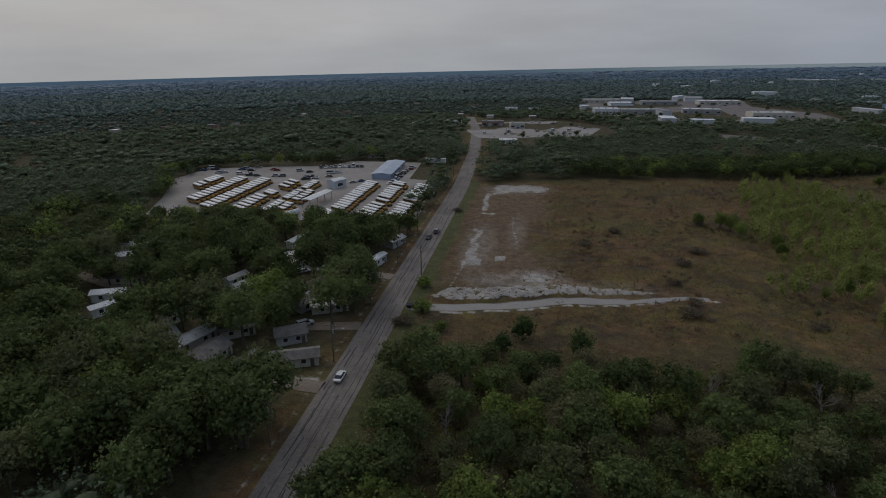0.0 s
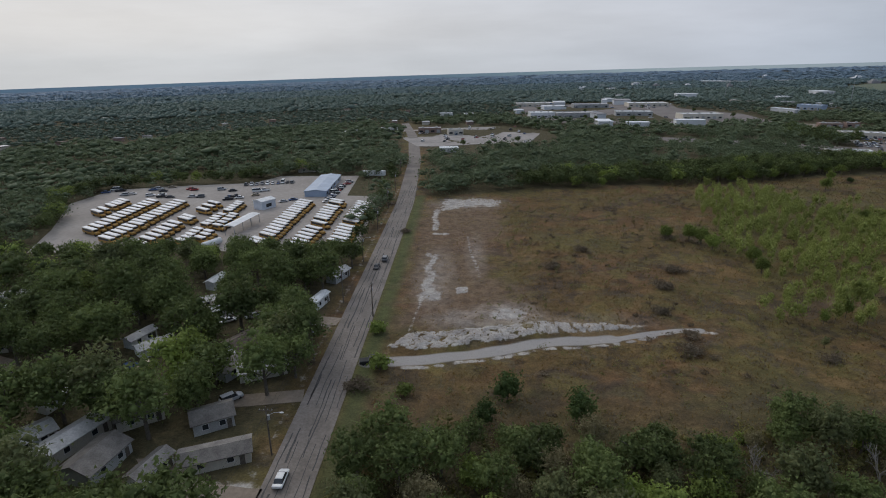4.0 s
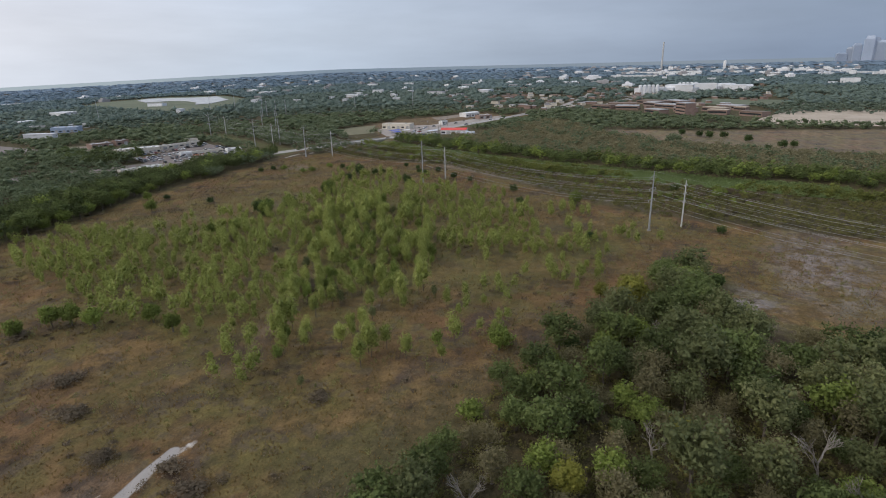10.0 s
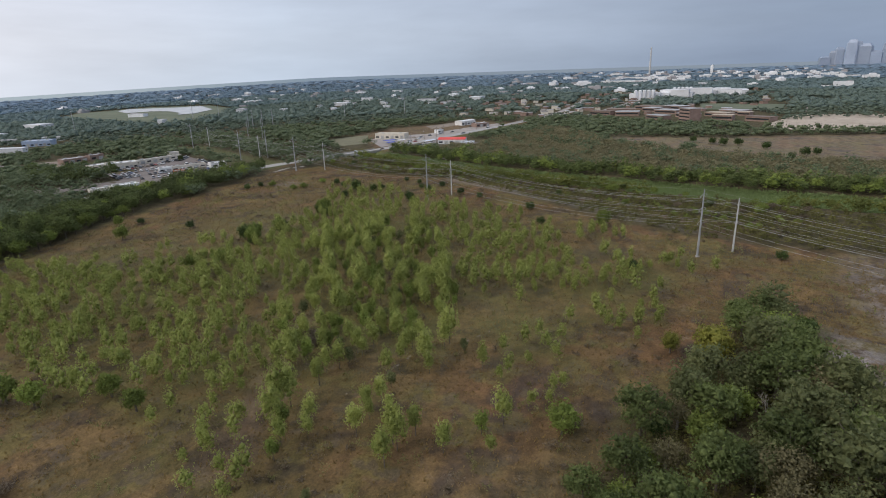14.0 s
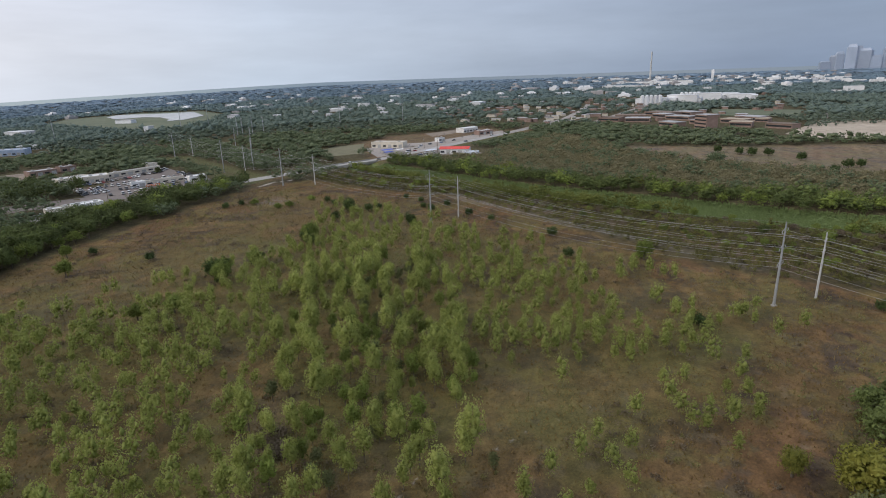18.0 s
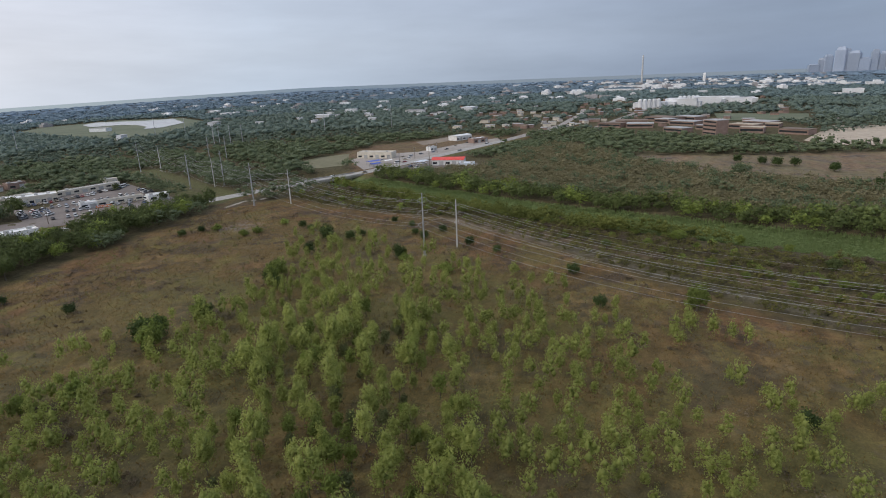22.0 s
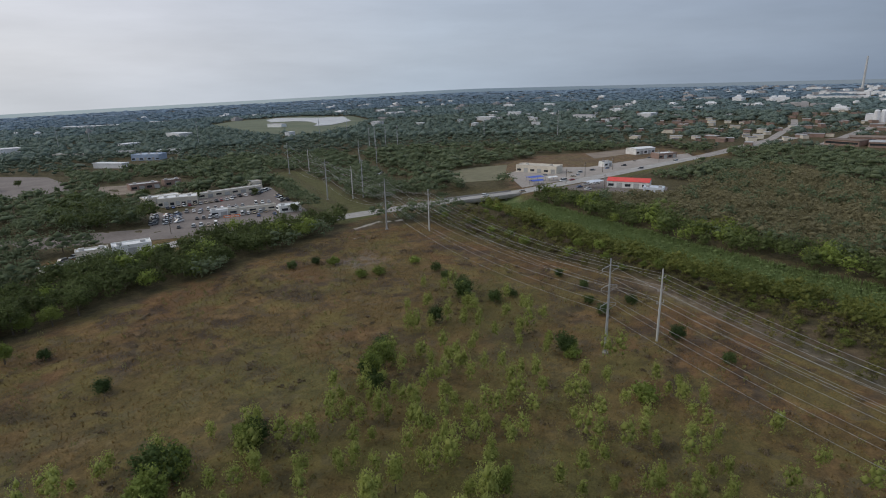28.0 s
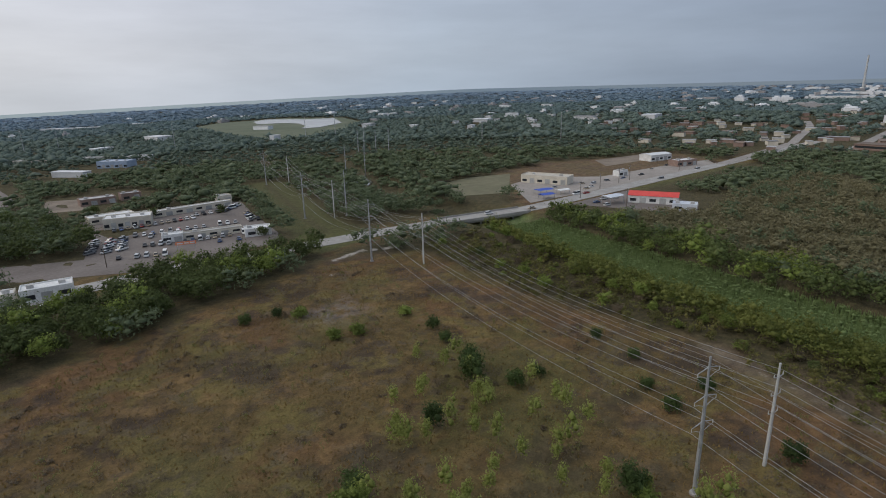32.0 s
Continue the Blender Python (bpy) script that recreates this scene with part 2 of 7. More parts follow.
CONCRETE = surface("yard_concrete", (0.285, 0.252, 0.218), (0.37, 0.332, 0.292), 0.035, 0.92, fine=0.5, dirt=0.2)
LOT = surface("lot_asphalt", (0.155, 0.130, 0.114), (0.215, 0.185, 0.163), 0.05, 0.92, fine=0.7)
DECK = surface("bridge_concrete", (0.30, 0.285, 0.26), (0.42, 0.40, 0.37), 0.15, 0.9)
DIRT = surface("packed_dirt", (0.19, 0.15, 0.11), (0.29, 0.235, 0.18), 0.08, 0.95, fine=1.0)
CALICHE = surface("pale_caliche", (0.42, 0.38, 0.33), (0.60, 0.56, 0.50), 0.25, 0.95, fine=2.0, dirt=0.35)
PALE_GRAVEL = surface("grey_gravel", (0.25, 0.22, 0.205), (0.36, 0.325, 0.305), 0.2, 0.95, fine=2.0)
TAN = surface("bare_tan_soil", (0.40, 0.33, 0.25), (0.52, 0.44, 0.34), 0.02, 0.95, fine=0.2)
TANPAVE = surface("pale_paving", (0.27, 0.245, 0.22), (0.37, 0.335, 0.30), 0.05, 0.9, fine=0.4)
OLIVEFIELD = surface("olive_field", (0.150, 0.142, 0.078), (0.195, 0.180, 0.105), 0.012, 0.95, fine=0.15)
GREENFIELD = surface("green_pasture", (0.095, 0.118, 0.066), (0.140, 0.155, 0.090), 0.012, 0.95, fine=0.15)
WATER = surface("pond_water", (0.30, 0.30, 0.28), (0.37, 0.37, 0.34), 0.01, 0.25, bump=0.0, dirt=0.05)
CREEK = surface("creek_water", (0.06, 0.055, 0.04), (0.10, 0.09, 0.07), 0.1, 0.08, bump=0.02)
STEEL = surface("galvanised_steel", (0.36, 0.37, 0.38), (0.48, 0.49, 0.50), 0.7, 0.5, 0.4, bump=0.05)
STEEL_WHITE = surface("pale_steel", (0.50, 0.50, 0.49), (0.62, 0.62, 0.60), 0.7, 0.5, 0.1, bump=0.05)
WIRE = surface("aluminium_cable", (0.40, 0.40, 0.40), (0.52, 0.52, 0.52), 1.0, 0.45, 0.6, bump=0.0)
WOODPOLE = surface("utility_pole_wood", (0.11, 0.085, 0.065), (0.19, 0.155, 0.12), 2.0, 0.95)
BUS_YELLOW = surface("bus_yellow_paint", (0.34, 0.18, 0.03), (0.41, 0.23, 0.045), 0.8, 0.4, bump=0.02, fine=3, dirt=0.12, spread=0.08)
BUS_WHITE = surface("bus_roof_white", (0.72, 0.71, 0.68), (0.82, 0.81, 0.79), 0.5, 0.45, bump=0.02, dirt=0.15, spread=0.05)
BLACK = surface("black_rubber", (0.02, 0.02, 0.02), (0.035, 0.035, 0.035), 2.0, 0.8)
GLASS = surface("dark_window_glass", (0.025, 0.03, 0.035), (0.04, 0.045, 0.05), 1.0, 0.08, bump=0.0, dirt=0.1)
WHITE = surface("white_painted_metal", (0.66, 0.66, 0.64), (0.80, 0.80, 0.78), 0.3, 0.55, fine=1.5, bump=0.05, dirt=0.18)
CREAM = surface("cream_siding", (0.55, 0.50, 0.41), (0.66, 0.61, 0.52), 0.3, 0.8, dirt=0.2, spread=0.12)
GREYSIDING = surface("grey_siding", (0.34, 0.34, 0.33), (0.46, 0.46, 0.44), 0.4, 0.8, spread=0.15)
BLUE_METAL = surface("blue_grey_metal", (0.30, 0.38, 0.50), (0.38, 0.46, 0.58), 0.3, 0.5, bump=0.05, dirt=0.15)
BLUE_ROOF = surface("blue_grey_roof", (0.36, 0.42, 0.50), (0.45, 0.51, 0.59), 0.2, 0.55, bump=0.05, dirt=0.15)
PALEBLUE = surface("pale_blue_metal", (0.56, 0.60, 0.66), (0.66, 0.70, 0.75), 0.3, 0.55, bump=0.05, dirt=0.15)
SHINGLE = surface("weathered_shingles", (0.15, 0.135, 0.12), (0.25, 0.23, 0.205), 0.5, 0.95, fine=4, spread=0.3)
SHINGLE_BROWN = surface("brown_shingles", (0.17, 0.125, 0.095), (0.26, 0.20, 0.155), 0.5, 0.95, fine=4, spread=0.3)
TINROOF = surface("tin_roof", (0.42, 0.41, 0.39), (0.54, 0.53, 0.51), 0.4, 0.5, 0.2, fine=2, dirt=0.3, spread=0.15)
RED_ROOF = surface("red_metal_roof", (0.62, 0.045, 0.03), (0.72, 0.07, 0.045), 0.3, 0.5, bump=0.05, dirt=0.12)
BLUE_TARP = surface("blue_tarpaulin", (0.02, 0.07, 0.42), (0.04, 0.11, 0.55), 0.6, 0.55, bump=0.2)
BRICK = surface("red_brown_brick", (0.25, 0.168, 0.135), (0.33, 0.232, 0.190), 0.3, 0.9, fine=3)
RUST = surface("rusty_scrap", (0.22, 0.09, 0.05), (0.34, 0.16, 0.09), 0.8, 0.9)
ORANGE = surface("orange_sign", (0.70, 0.20, 0.09), (0.78, 0.27, 0.12), 0.8, 0.5, bump=0.0)
BACKDROP, b_t, b_bsdf, b_link = nodes_of("hazy_distance")     # the last of the plain: haze painted as an emissive tint, varied along x
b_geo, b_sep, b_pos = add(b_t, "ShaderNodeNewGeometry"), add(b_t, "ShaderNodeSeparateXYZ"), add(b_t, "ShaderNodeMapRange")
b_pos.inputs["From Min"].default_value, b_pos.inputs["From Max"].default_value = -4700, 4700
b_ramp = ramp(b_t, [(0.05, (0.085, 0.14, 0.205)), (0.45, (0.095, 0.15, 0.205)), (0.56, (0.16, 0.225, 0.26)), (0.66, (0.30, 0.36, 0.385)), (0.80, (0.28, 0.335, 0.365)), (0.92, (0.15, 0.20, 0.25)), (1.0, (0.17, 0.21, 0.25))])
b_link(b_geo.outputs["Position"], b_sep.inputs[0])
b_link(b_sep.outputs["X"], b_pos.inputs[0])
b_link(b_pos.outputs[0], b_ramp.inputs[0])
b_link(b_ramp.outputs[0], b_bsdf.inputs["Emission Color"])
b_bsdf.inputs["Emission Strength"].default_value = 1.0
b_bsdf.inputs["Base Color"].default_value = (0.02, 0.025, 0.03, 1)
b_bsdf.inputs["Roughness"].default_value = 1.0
# tower colour carries painted haze, drawn towards the sky's blue-grey
HAZE_TOWER = surface("haze_tinted_tower", (0.29, 0.35, 0.45), (0.35, 0.41, 0.51), 0.01, 0.35, bump=0.0, spread=0.2)
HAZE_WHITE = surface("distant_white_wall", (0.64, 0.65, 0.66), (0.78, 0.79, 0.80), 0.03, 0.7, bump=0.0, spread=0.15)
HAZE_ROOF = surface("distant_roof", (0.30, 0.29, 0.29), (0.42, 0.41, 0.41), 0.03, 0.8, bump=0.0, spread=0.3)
CARS = [surface("car_paint_" + n, c, tuple(min(1, v * 1.12) for v in c), 0.5, 0.28, 0.15, bump=0.0, dirt=0.1) for n, c in (
    ("white", (0.68, 0.68, 0.67)), ("silver", (0.42, 0.43, 0.44)), ("black", (0.025, 0.025, 0.028)), ("grey", (0.16, 0.165, 0.17)),
    ("red", (0.30, 0.03, 0.025)), ("blue", (0.05, 0.09, 0.20)), ("tan", (0.36, 0.29, 0.20)))]

# ground: soil and grass regions are carried by named masks on the sheet
GROUND, gt, g_bsdf, glink = nodes_of("meadow_ground")
g_geo = add(gt, "ShaderNodeNewGeometry")


def gnoise(scale, detail=4.0, rough=0.6):
    n = add(gt, "ShaderNodeTexNoise", Scale=scale, Detail=detail, Roughness=rough)
    glink(g_geo.outputs["Position"], n.inputs["Vector"])
    return n.outputs[0]


def gmix(a, b, fac, blend="MIX"):
    n = mixrgb(gt, blend, 1.0)
    for s, k in ((a, "A"), (b, "B"), (fac, "Factor")):
        if hasattr(s, "links"):
            glink(s, n.inputs[k])
        else:
            n.inputs[k].default_value = (*s, 1) if k != "Factor" else s
    return n.outputs["Result"]


def gstep(v, lo, hi):
    n = add(gt, "ShaderNodeMapRange")
    n.interpolation_type = "SMOOTHSTEP"
    n.inputs["From Min"].default_value, n.inputs["From Max"].default_value = lo, hi
    glink(v, n.inputs[0])
    return n.outputs[0]


def gattr(name):
    n = gt.nodes.new("ShaderNodeAttribute")
    n.attribute_name = name
    return n.outputs["Fac"]


def gmath(op, a, b):
    n = add(gt, "ShaderNodeMath")
    n.operation = op
    for i, s in enumerate((a, b)):
        if hasattr(s, "links"):
            glink(s, n.inputs[i])
        else:
            n.inputs[i].default_value = s
    return n.outputs[0]


g_broad, g_mid, g_small, g_fine = gnoise(0.018, 3), gnoise(0.07, 5), gnoise(0.45, 4), gnoise(2.2, 4, 0.7)
g_dry = gmix((0.135, 0.081, 0.039), (0.178, 0.104, 0.050), gstep(g_mid, 0.38, 0.62))
g_olive = gmix((0.110, 0.081, 0.033), (0.146, 0.101, 0.043), gstep(g_small, 0.35, 0.65))
g_grass = gmix(g_dry, g_olive, gstep(g_broad, 0.41, 0.56))
g_grass = gmix(g_grass, (0.060, 0.044, 0.032), gmath("MULTIPLY", gstep(gnoise(0.06, 6, 0.65), 0.50, 0.62), 0.85))
g_grass = gmix(g_grass, (0.200, 0.130, 0.058), gmath("MULTIPLY", gstep(gnoise(0.035, 6, 0.65), 0.52, 0.64), 0.8))
g_grass = gmix(g_grass, (0.21, 0.165, 0.11), gmath("MULTIPLY", gstep(gnoise(0.13, 6, 0.7), 0.56, 0.70), 0.5))
g_grass = gmix(g_grass, (0.118, 0.106, 0.038), gmath("MULTIPLY", gstep(gnoise(0.024, 5, 0.6), 0.50, 0.60), 0.7))
g_grass = gmix(g_grass, (0.074, 0.055, 0.042), gmath("MULTIPLY", gstep(gnoise(0.042, 5, 0.62), 0.53, 0.62), 0.75))
g_grass = gmix(g_grass, (0.165, 0.132, 0.046), gmath("MULTIPLY", gstep(gnoise(0.085, 5, 0.6), 0.51, 0.60), 0.75))
g_grass = gmix(g_grass, (0.098, 0.076, 0.058), gmath("MULTIPLY", gstep(gnoise(0.17, 5, 0.65), 0.53, 0.63), 0.6))
g_grass = gmix(g_grass, (0.128, 0.124, 0.044), gmath("MULTIPLY", gattr("green"), gstep(g_small, 0.1, 0.5)))
g_grass = gmix(g_grass, gmix((0.150, 0.195, 0.075), (0.18, 0.230, 0.090), gstep(g_small, 0.3, 0.7)), gattr("reed"))
g_grass = gmix(g_grass, gmix((0.20, 0.18, 0.165), (0.29, 0.26, 0.24), gstep(g_small, 0.3, 0.7)), gmath("MULTIPLY", gattr("gravel"), gstep(gnoise(0.12, 6, 0.7), 0.42, 0.58)))
g_floor = gmix((0.070, 0.062, 0.032), (0.105, 0.088, 0.046), gstep(g_small, 0.35, 0.65))
g_all = gmix(gmix(g_grass, (0.098, 0.108, 0.043), gattr("lawn")), g_floor, gattr("wood"))
g_all = gmix(g_all, gmix((0.150, 0.100, 0.066), (0.21, 0.150, 0.10), gstep(g_small, 0.3, 0.7)), gattr("bare"))
g_all = gmix(g_all, gmix((0.34, 0.295, 0.245), (0.43, 0.385, 0.33), gstep(g_small, 0.3, 0.7)), gattr("dust"))
g_ragged = gstep(gmath("ADD", gattr("pale"), gmath("MULTIPLY", gmath("SUBTRACT", gmath("ADD", gmath("MULTIPLY", g_small, 0.7), gmath("MULTIPLY", gnoise(1.6, 5, 0.7), 0.3)), 0.5), 1.1)), 0.36, 0.66)
g_all = gmix(g_all, gmix((0.36, 0.325, 0.285), (0.46, 0.43, 0.385), gstep(g_small, 0.3, 0.7)), g_ragged)
g_all = gmix(g_all, gmix((0.72, 0.72, 0.72), (1.20, 1.20, 1.20), gstep(g_fine, 0.25, 0.75)), 1.0, "MULTIPLY")
g_all = gmix(g_all, gmix((0.76, 0.76, 0.78), (1.20, 1.19, 1.17), gstep(gnoise(0.28, 6, 0.75), 0.32, 0.68)), 1.0, "MULTIPLY")
g_all = gmix(g_all, gmix((0.33, 0.305, 0.28), (0.39, 0.365, 0.335), g_mid), gstep(gattr("track"), 0.35, 0.65))
glink(g_all, g_bsdf.inputs["Base Color"])
g_bsdf.inputs["Roughness"].default_value = 0.95
g_bsdf.inputs["Specular IOR Level"].default_value = 0.15
g_bump = add(gt, "ShaderNodeBump", Strength=0.8, Distance=0.35)
glink(gmath("ADD", g_fine, gmath("MULTIPLY", g_small, 2.0)), g_bump.inputs["Height"])
glink(g_bump.outputs[0], g_bsdf.inputs["Normal"])


# ---- mesh tools ----
class MB:
    """A small mesh under construction."""

    def __init__(self):
        self.v, self.f = [], []

    def add(self, verts, faces):
        o = len(self.v)
        self.v += [tuple(p) for p in verts]
        self.f += [tuple(o + i for i in f) for f in faces]
        return self

    def box(self, x0, x1, y0, y1, z0, z1, c=0.0):
        """A box, its upright edges cut by c."""
        if c:
            ring = [(x0 + c, y0), (x1 - c, y0), (x1, y0 + c), (x1, y1 - c), (x1 - c, y1), (x0 + c, y1), (x0, y1 - c), (x0, y0 + c)]
        else:
            ring = [(x0, y0), (x1, y0), (x1, y1), (x0, y1)]
        return self.loft([[(x, y, z) for x, y in ring] for z in (z0, z1)])

    def loft(self, rings, cap=True):
        n = len(rings[0])
        faces = [(i * n + j, i * n + (j + 1) % n, (i + 1) * n + (j + 1) % n, (i + 1) * n + j) for i in range(len(rings) - 1) for j in range(n)]
        if cap:
            faces += [tuple(range(n))[::-1], tuple((len(rings) - 1) * n + j for j in range(n))]
        return self.add([p for r in rings for p in r], faces)

    def tube(self, pts, radii, n=6):
        pts = [Vector(p) for p in pts]
        rings = []
        for i, p in enumerate(pts):
            d = (pts[min(i + 1, len(pts) - 1)] - pts[max(i - 1, 0)]).normalized()
            u = d.orthogonal().normalized()
            w = d.cross(u)
            rings.append([tuple(p + (u * math.cos(a) + w * math.sin(a)) * radii[i]) for a in (2 * math.pi * k / n for k in range(n))])
        return self.loft(rings)

    def moved(self, m):
        self.v = [tuple(m @ Vector(p)) for p in self.v]
        return self


def mesh_of(name, mb, material, smooth=False):
    me = bpy.data.meshes.new(name)
    me.from_pydata(mb.v, [], mb.f)
    me.materials.append(material)
    if smooth:
        me.polygons.foreach_set("use_smooth", [True] * len(me.polygons))
    me.update()
    return me


def part(name, mb, material, parent, label="", smooth=False):
    ob = new(name, mesh_of(name, mb, material, smooth) if isinstance(mb, MB) else mb)
    ob.parent = parent
    return tagged(ob, label)


def thing(name, m, label, category, group="", kind=""):
    ob = new(name)
    ob.matrix_basis = m
    ob.empty_display_size = 0.5
    return tagged(ob, label, category, group, kind)


def tri_mesh(name, verts, tris, material, smooth=False):
    """A big triangle mesh from arrays."""
    me = bpy.data.meshes.new(name)
    nv, nf = len(verts), len(tris)
    me.vertices.add(nv)
    me.vertices.foreach_set("co", np.ascontiguousarray(verts, dtype=np.float32).ravel())
    me.loops.add(nf * 3)
    me.loops.foreach_set("vertex_index", np.ascontiguousarray(tris, dtype=np.int32).ravel())
    me.polygons.add(nf)
    me.polygons.foreach_set("loop_start", np.arange(0, nf * 3, 3, dtype=np.int32))
    me.polygons.foreach_set("loop_total", np.full(nf, 3, dtype=np.int32))
    me.polygons.foreach_set("use_smooth", np.full(nf, smooth))
    me.update(calc_edges=True)
    me.materials.append(material)
    return me


def inside(x, y, poly):
    """Which of the points lie in the polygon."""
    res = np.zeros(np.shape(x), bool)
    n = len(poly)
    for i in range(n):
        (x0, y0), (x1, y1) = poly[i], poly[(i + 1) % n]
        if y0 != y1:
            res ^= ((y0 > y) != (y1 > y)) & (x < (x1 - x0) * (y - y0) / (y1 - y0) + x0)
    return res


def off_line(x, y, line):
    """Distance of the points from a polyline."""
    best = np.full(np.shape(x), 1e9)
    for (x0, y0), (x1, y1) in zip(line, line[1:]):
        dx, dy = x1 - x0, y1 - y0
        s = np.clip(((x - x0) * dx + (y - y0) * dy) / (dx * dx + dy * dy), 0, 1)
        best = np.minimum(best, np.hypot(x - x0 - s * dx, y - y0 - s * dy))
    return best


def soft_in(x, y, poly, w):
    """1 inside the polygon, falling to 0 over w metres about its edge."""
    d = off_line(x, y, list(poly) + [poly[0]])
    d = np.where(inside(x, y, poly), d, -d)
    return np.clip(d / w + 0.5, 0, 1)


def lumps(x, y, size, seed=0):
    """Cheap smooth noise from -1 to 1."""
    r = np.random.RandomState(seed)
    v = np.zeros(np.shape(x))
    for k in range(6):
        a, ph, s = r.uniform(0, 6.283), r.uniform(0, 6.283), size * r.uniform(0.6, 1.6)
        v += np.sin((x * math.cos(a) + y * math.sin(a)) * 6.283 / s + ph)
    return v / 3.2


# ---- the plan ----
FIELD = [(-33, -80), (-33, 312), (46, 331), (150, 346), (218, 364), (290, 372), (340, 378), (378, 356), (356, 300), (348, 240), (318, 190), (286, 145), (256, 95), (244, 20), (235, -90)]
THICKET = [(-33, -80), (-33, 108), (-18, 120), (5, 116), (22, 114), (52, 122), (78, 112), (98, 112), (140, 94), (172, 88), (184, 82), (180, 68), (150, 66), (134, 58), (150, 22), (150, -80)]
YARD = [(-178, 222), (-190, 252), (-213, 297), (-210, 327), (-181, 338), (-135, 346), (-125, 366), (-76, 366), (-73, 314), (-56, 312), (-51, 226)]
CAR_LOT = [(288, 462), (306, 442), (349, 414), (362, 432), (384, 486), (400, 520), (340, 550), (318, 545), (306, 500)]
BROWN_FIELD = [(585, 172), (520, 140), (470, 60), (440, -40), (420, -140), (560, -170), (640, -90), (600, 60)]
EAST_LOT = [(478, 366), (520, 352), (560, 344), (690, 312), (730, 320), (745, 372), (690, 392), (640, 430), (570, 440), (520, 398)]
MAIN_ROAD = [(-40.3, -260), (-40.3, 300), (-46, 420), (-57, 532), (-80, 680)]
CREEK_ROAD = [(230, 432), (300, 421), (360, 400), (397, 387), (423, 377), (465, 357), (554, 335), (690, 303), (900, 255)]
SIDE_ROAD = [(130, 530), (205, 500), (250, 479), (284, 453), (310, 432), (330, 412)]
CREEK_LINE = [(318, -160), (334, 0), (348, 90), (382, 215), (408, 277), (440, 345), (452, 385), (456, 430), (482, 480), (530, 545), (590, 640)]
LINE_A = [(160, -40), (229, 93), (289, 226), (353, 361), (389, 445), (448, 560)]
LINE_B = [(174, -51), (239, 81), (304, 218), (362, 342), (399, 433), (462, 552)]
FLIGHT = [(0, 0), (-10, 60), (-9, 74), (70, 130), (130, 168), (208, 214)]


TRACK = [(-33, 144), (-22, 145), (-6, 149), (10, 154), (28, 157.3), (40, 160.4), (52, 161.6)]
BERM = [(-30, 150.5), (-25, 158.5), (-12, 161), (0, 163), (10, 165.5), (27, 165.5), (40, 163.5), (28, 161), (11, 158), (-6, 153), (-22, 149.2)]


def gullies(x, y):
    """Rain-cut furrows that run down the white bank."""
    along = 0.93 * x + 0.36 * y + 1.2 * lumps(x, y, 4, 14)
    return 0.55 * np.sin(along * 2.7) + 0.4 * np.sin(along * 1.63 + 1.0) + 0.12 * lumps(x, y, 2.6, 15)


def base_z(x, y):
    """Height of the far land: falls west and north, bent to fit the camera's horizon line."""
    x, y = np.asarray(x, float), np.asarray(y, float)
    r, az = np.hypot(x - 60, y - 100), np.arctan2(-(x - 60), y - 100)
    return -np.maximum(-0.005, 0.0295 * np.cos(az - radians(45))) * np.maximum(0, r - 480)


def ground_z(x, y):
    x, y = np.asarray(x, float), np.asarray(y, float)
    d = off_line(x, y, CREEK_LINE)
    z = -3.2 * np.clip((20 - d) / 8, 0, 1)
    near = np.clip(1.2 - np.hypot(x - 100, y - 180) / 500, 0, 1)
    road = np.clip((np.minimum(off_line(x, y, MAIN_ROAD), off_line(x, y, CREEK_ROAD)) - 8) / 15, 0, 1)
    flat = road * (1 - soft_in(x, y, YARD, 12)) * (1 - soft_in(x, y, CAR_LOT, 12)) * (1 - soft_in(x, y, EAST_LOT, 12))
    z = z + near * flat * (0.35 * lumps(x, y, 45, 3) + 0.16 * lumps(x, y, 11, 4))
    berm = soft_in(x, y, BERM, 3.0)
    return z + base_z(x, y) + berm * (1.0 + 0.45 * gullies(x, y))


def gz(x, y):
    return float(ground_z(x, y))


# ---- ground: one sheet to the horizon ----
def axis(lo, hi, step, reach):
    core = np.arange(lo, hi + step / 2, step)
    out = [step]
    while sum(out) < reach:
        out.append(out[-1] * 1.28)
    cum = np.cumsum(out)
    return np.concatenate([lo - cum[::-1], core, hi + cum])


gx, gy = axis(-245, 640, 3.3, 4700), axis(-110, 560, 3.3, 4700)
# a closer net round the bare white bank beside the track
gx = np.unique(np.round(np.concatenate([gx[(gx < -34) | (gx > 56)], np.arange(-34, 56, 0.75)]), 3))
gy = np.unique(np.round(np.concatenate([gy[(gy < 140) | (gy > 180)], np.arange(140, 180, 0.75)]), 3))
GX, GY = np.meshgrid(gx, gy, indexing="ij")
gxf, gyf = GX.ravel(), GY.ravel()
nx, ny = GX.shape
idx = np.arange(nx * ny).reshape(nx, ny)
a, b, c, d = idx[:-1, :-1].ravel(), idx[1:, :-1].ravel(), idx[1:, 1:].ravel(), idx[:-1, 1:].ravel()
ground_mesh = tri_mesh("ground", np.stack([gxf, gyf, ground_z(gxf, gyf)], 1), np.concatenate([np.stack([a, b, c], 1), np.stack([a, c, d], 1)]), GROUND, smooth=True)
wob = 3.0 * lumps(gxf, gyf, 14, 11) + 1.5 * lumps(gxf, gyf, 6, 12)
open_land = np.maximum.reduce([soft_in(gxf + wob, gyf + wob, FIELD, 7), soft_in(gxf + wob, gyf, BROWN_FIELD, 14), soft_in(gxf, gyf, EAST_LOT, 6)])
open_land *= 1 - 0.85 * soft_in(gxf + wob, gyf - wob, THICKET, 8)
wood = 1 - open_land
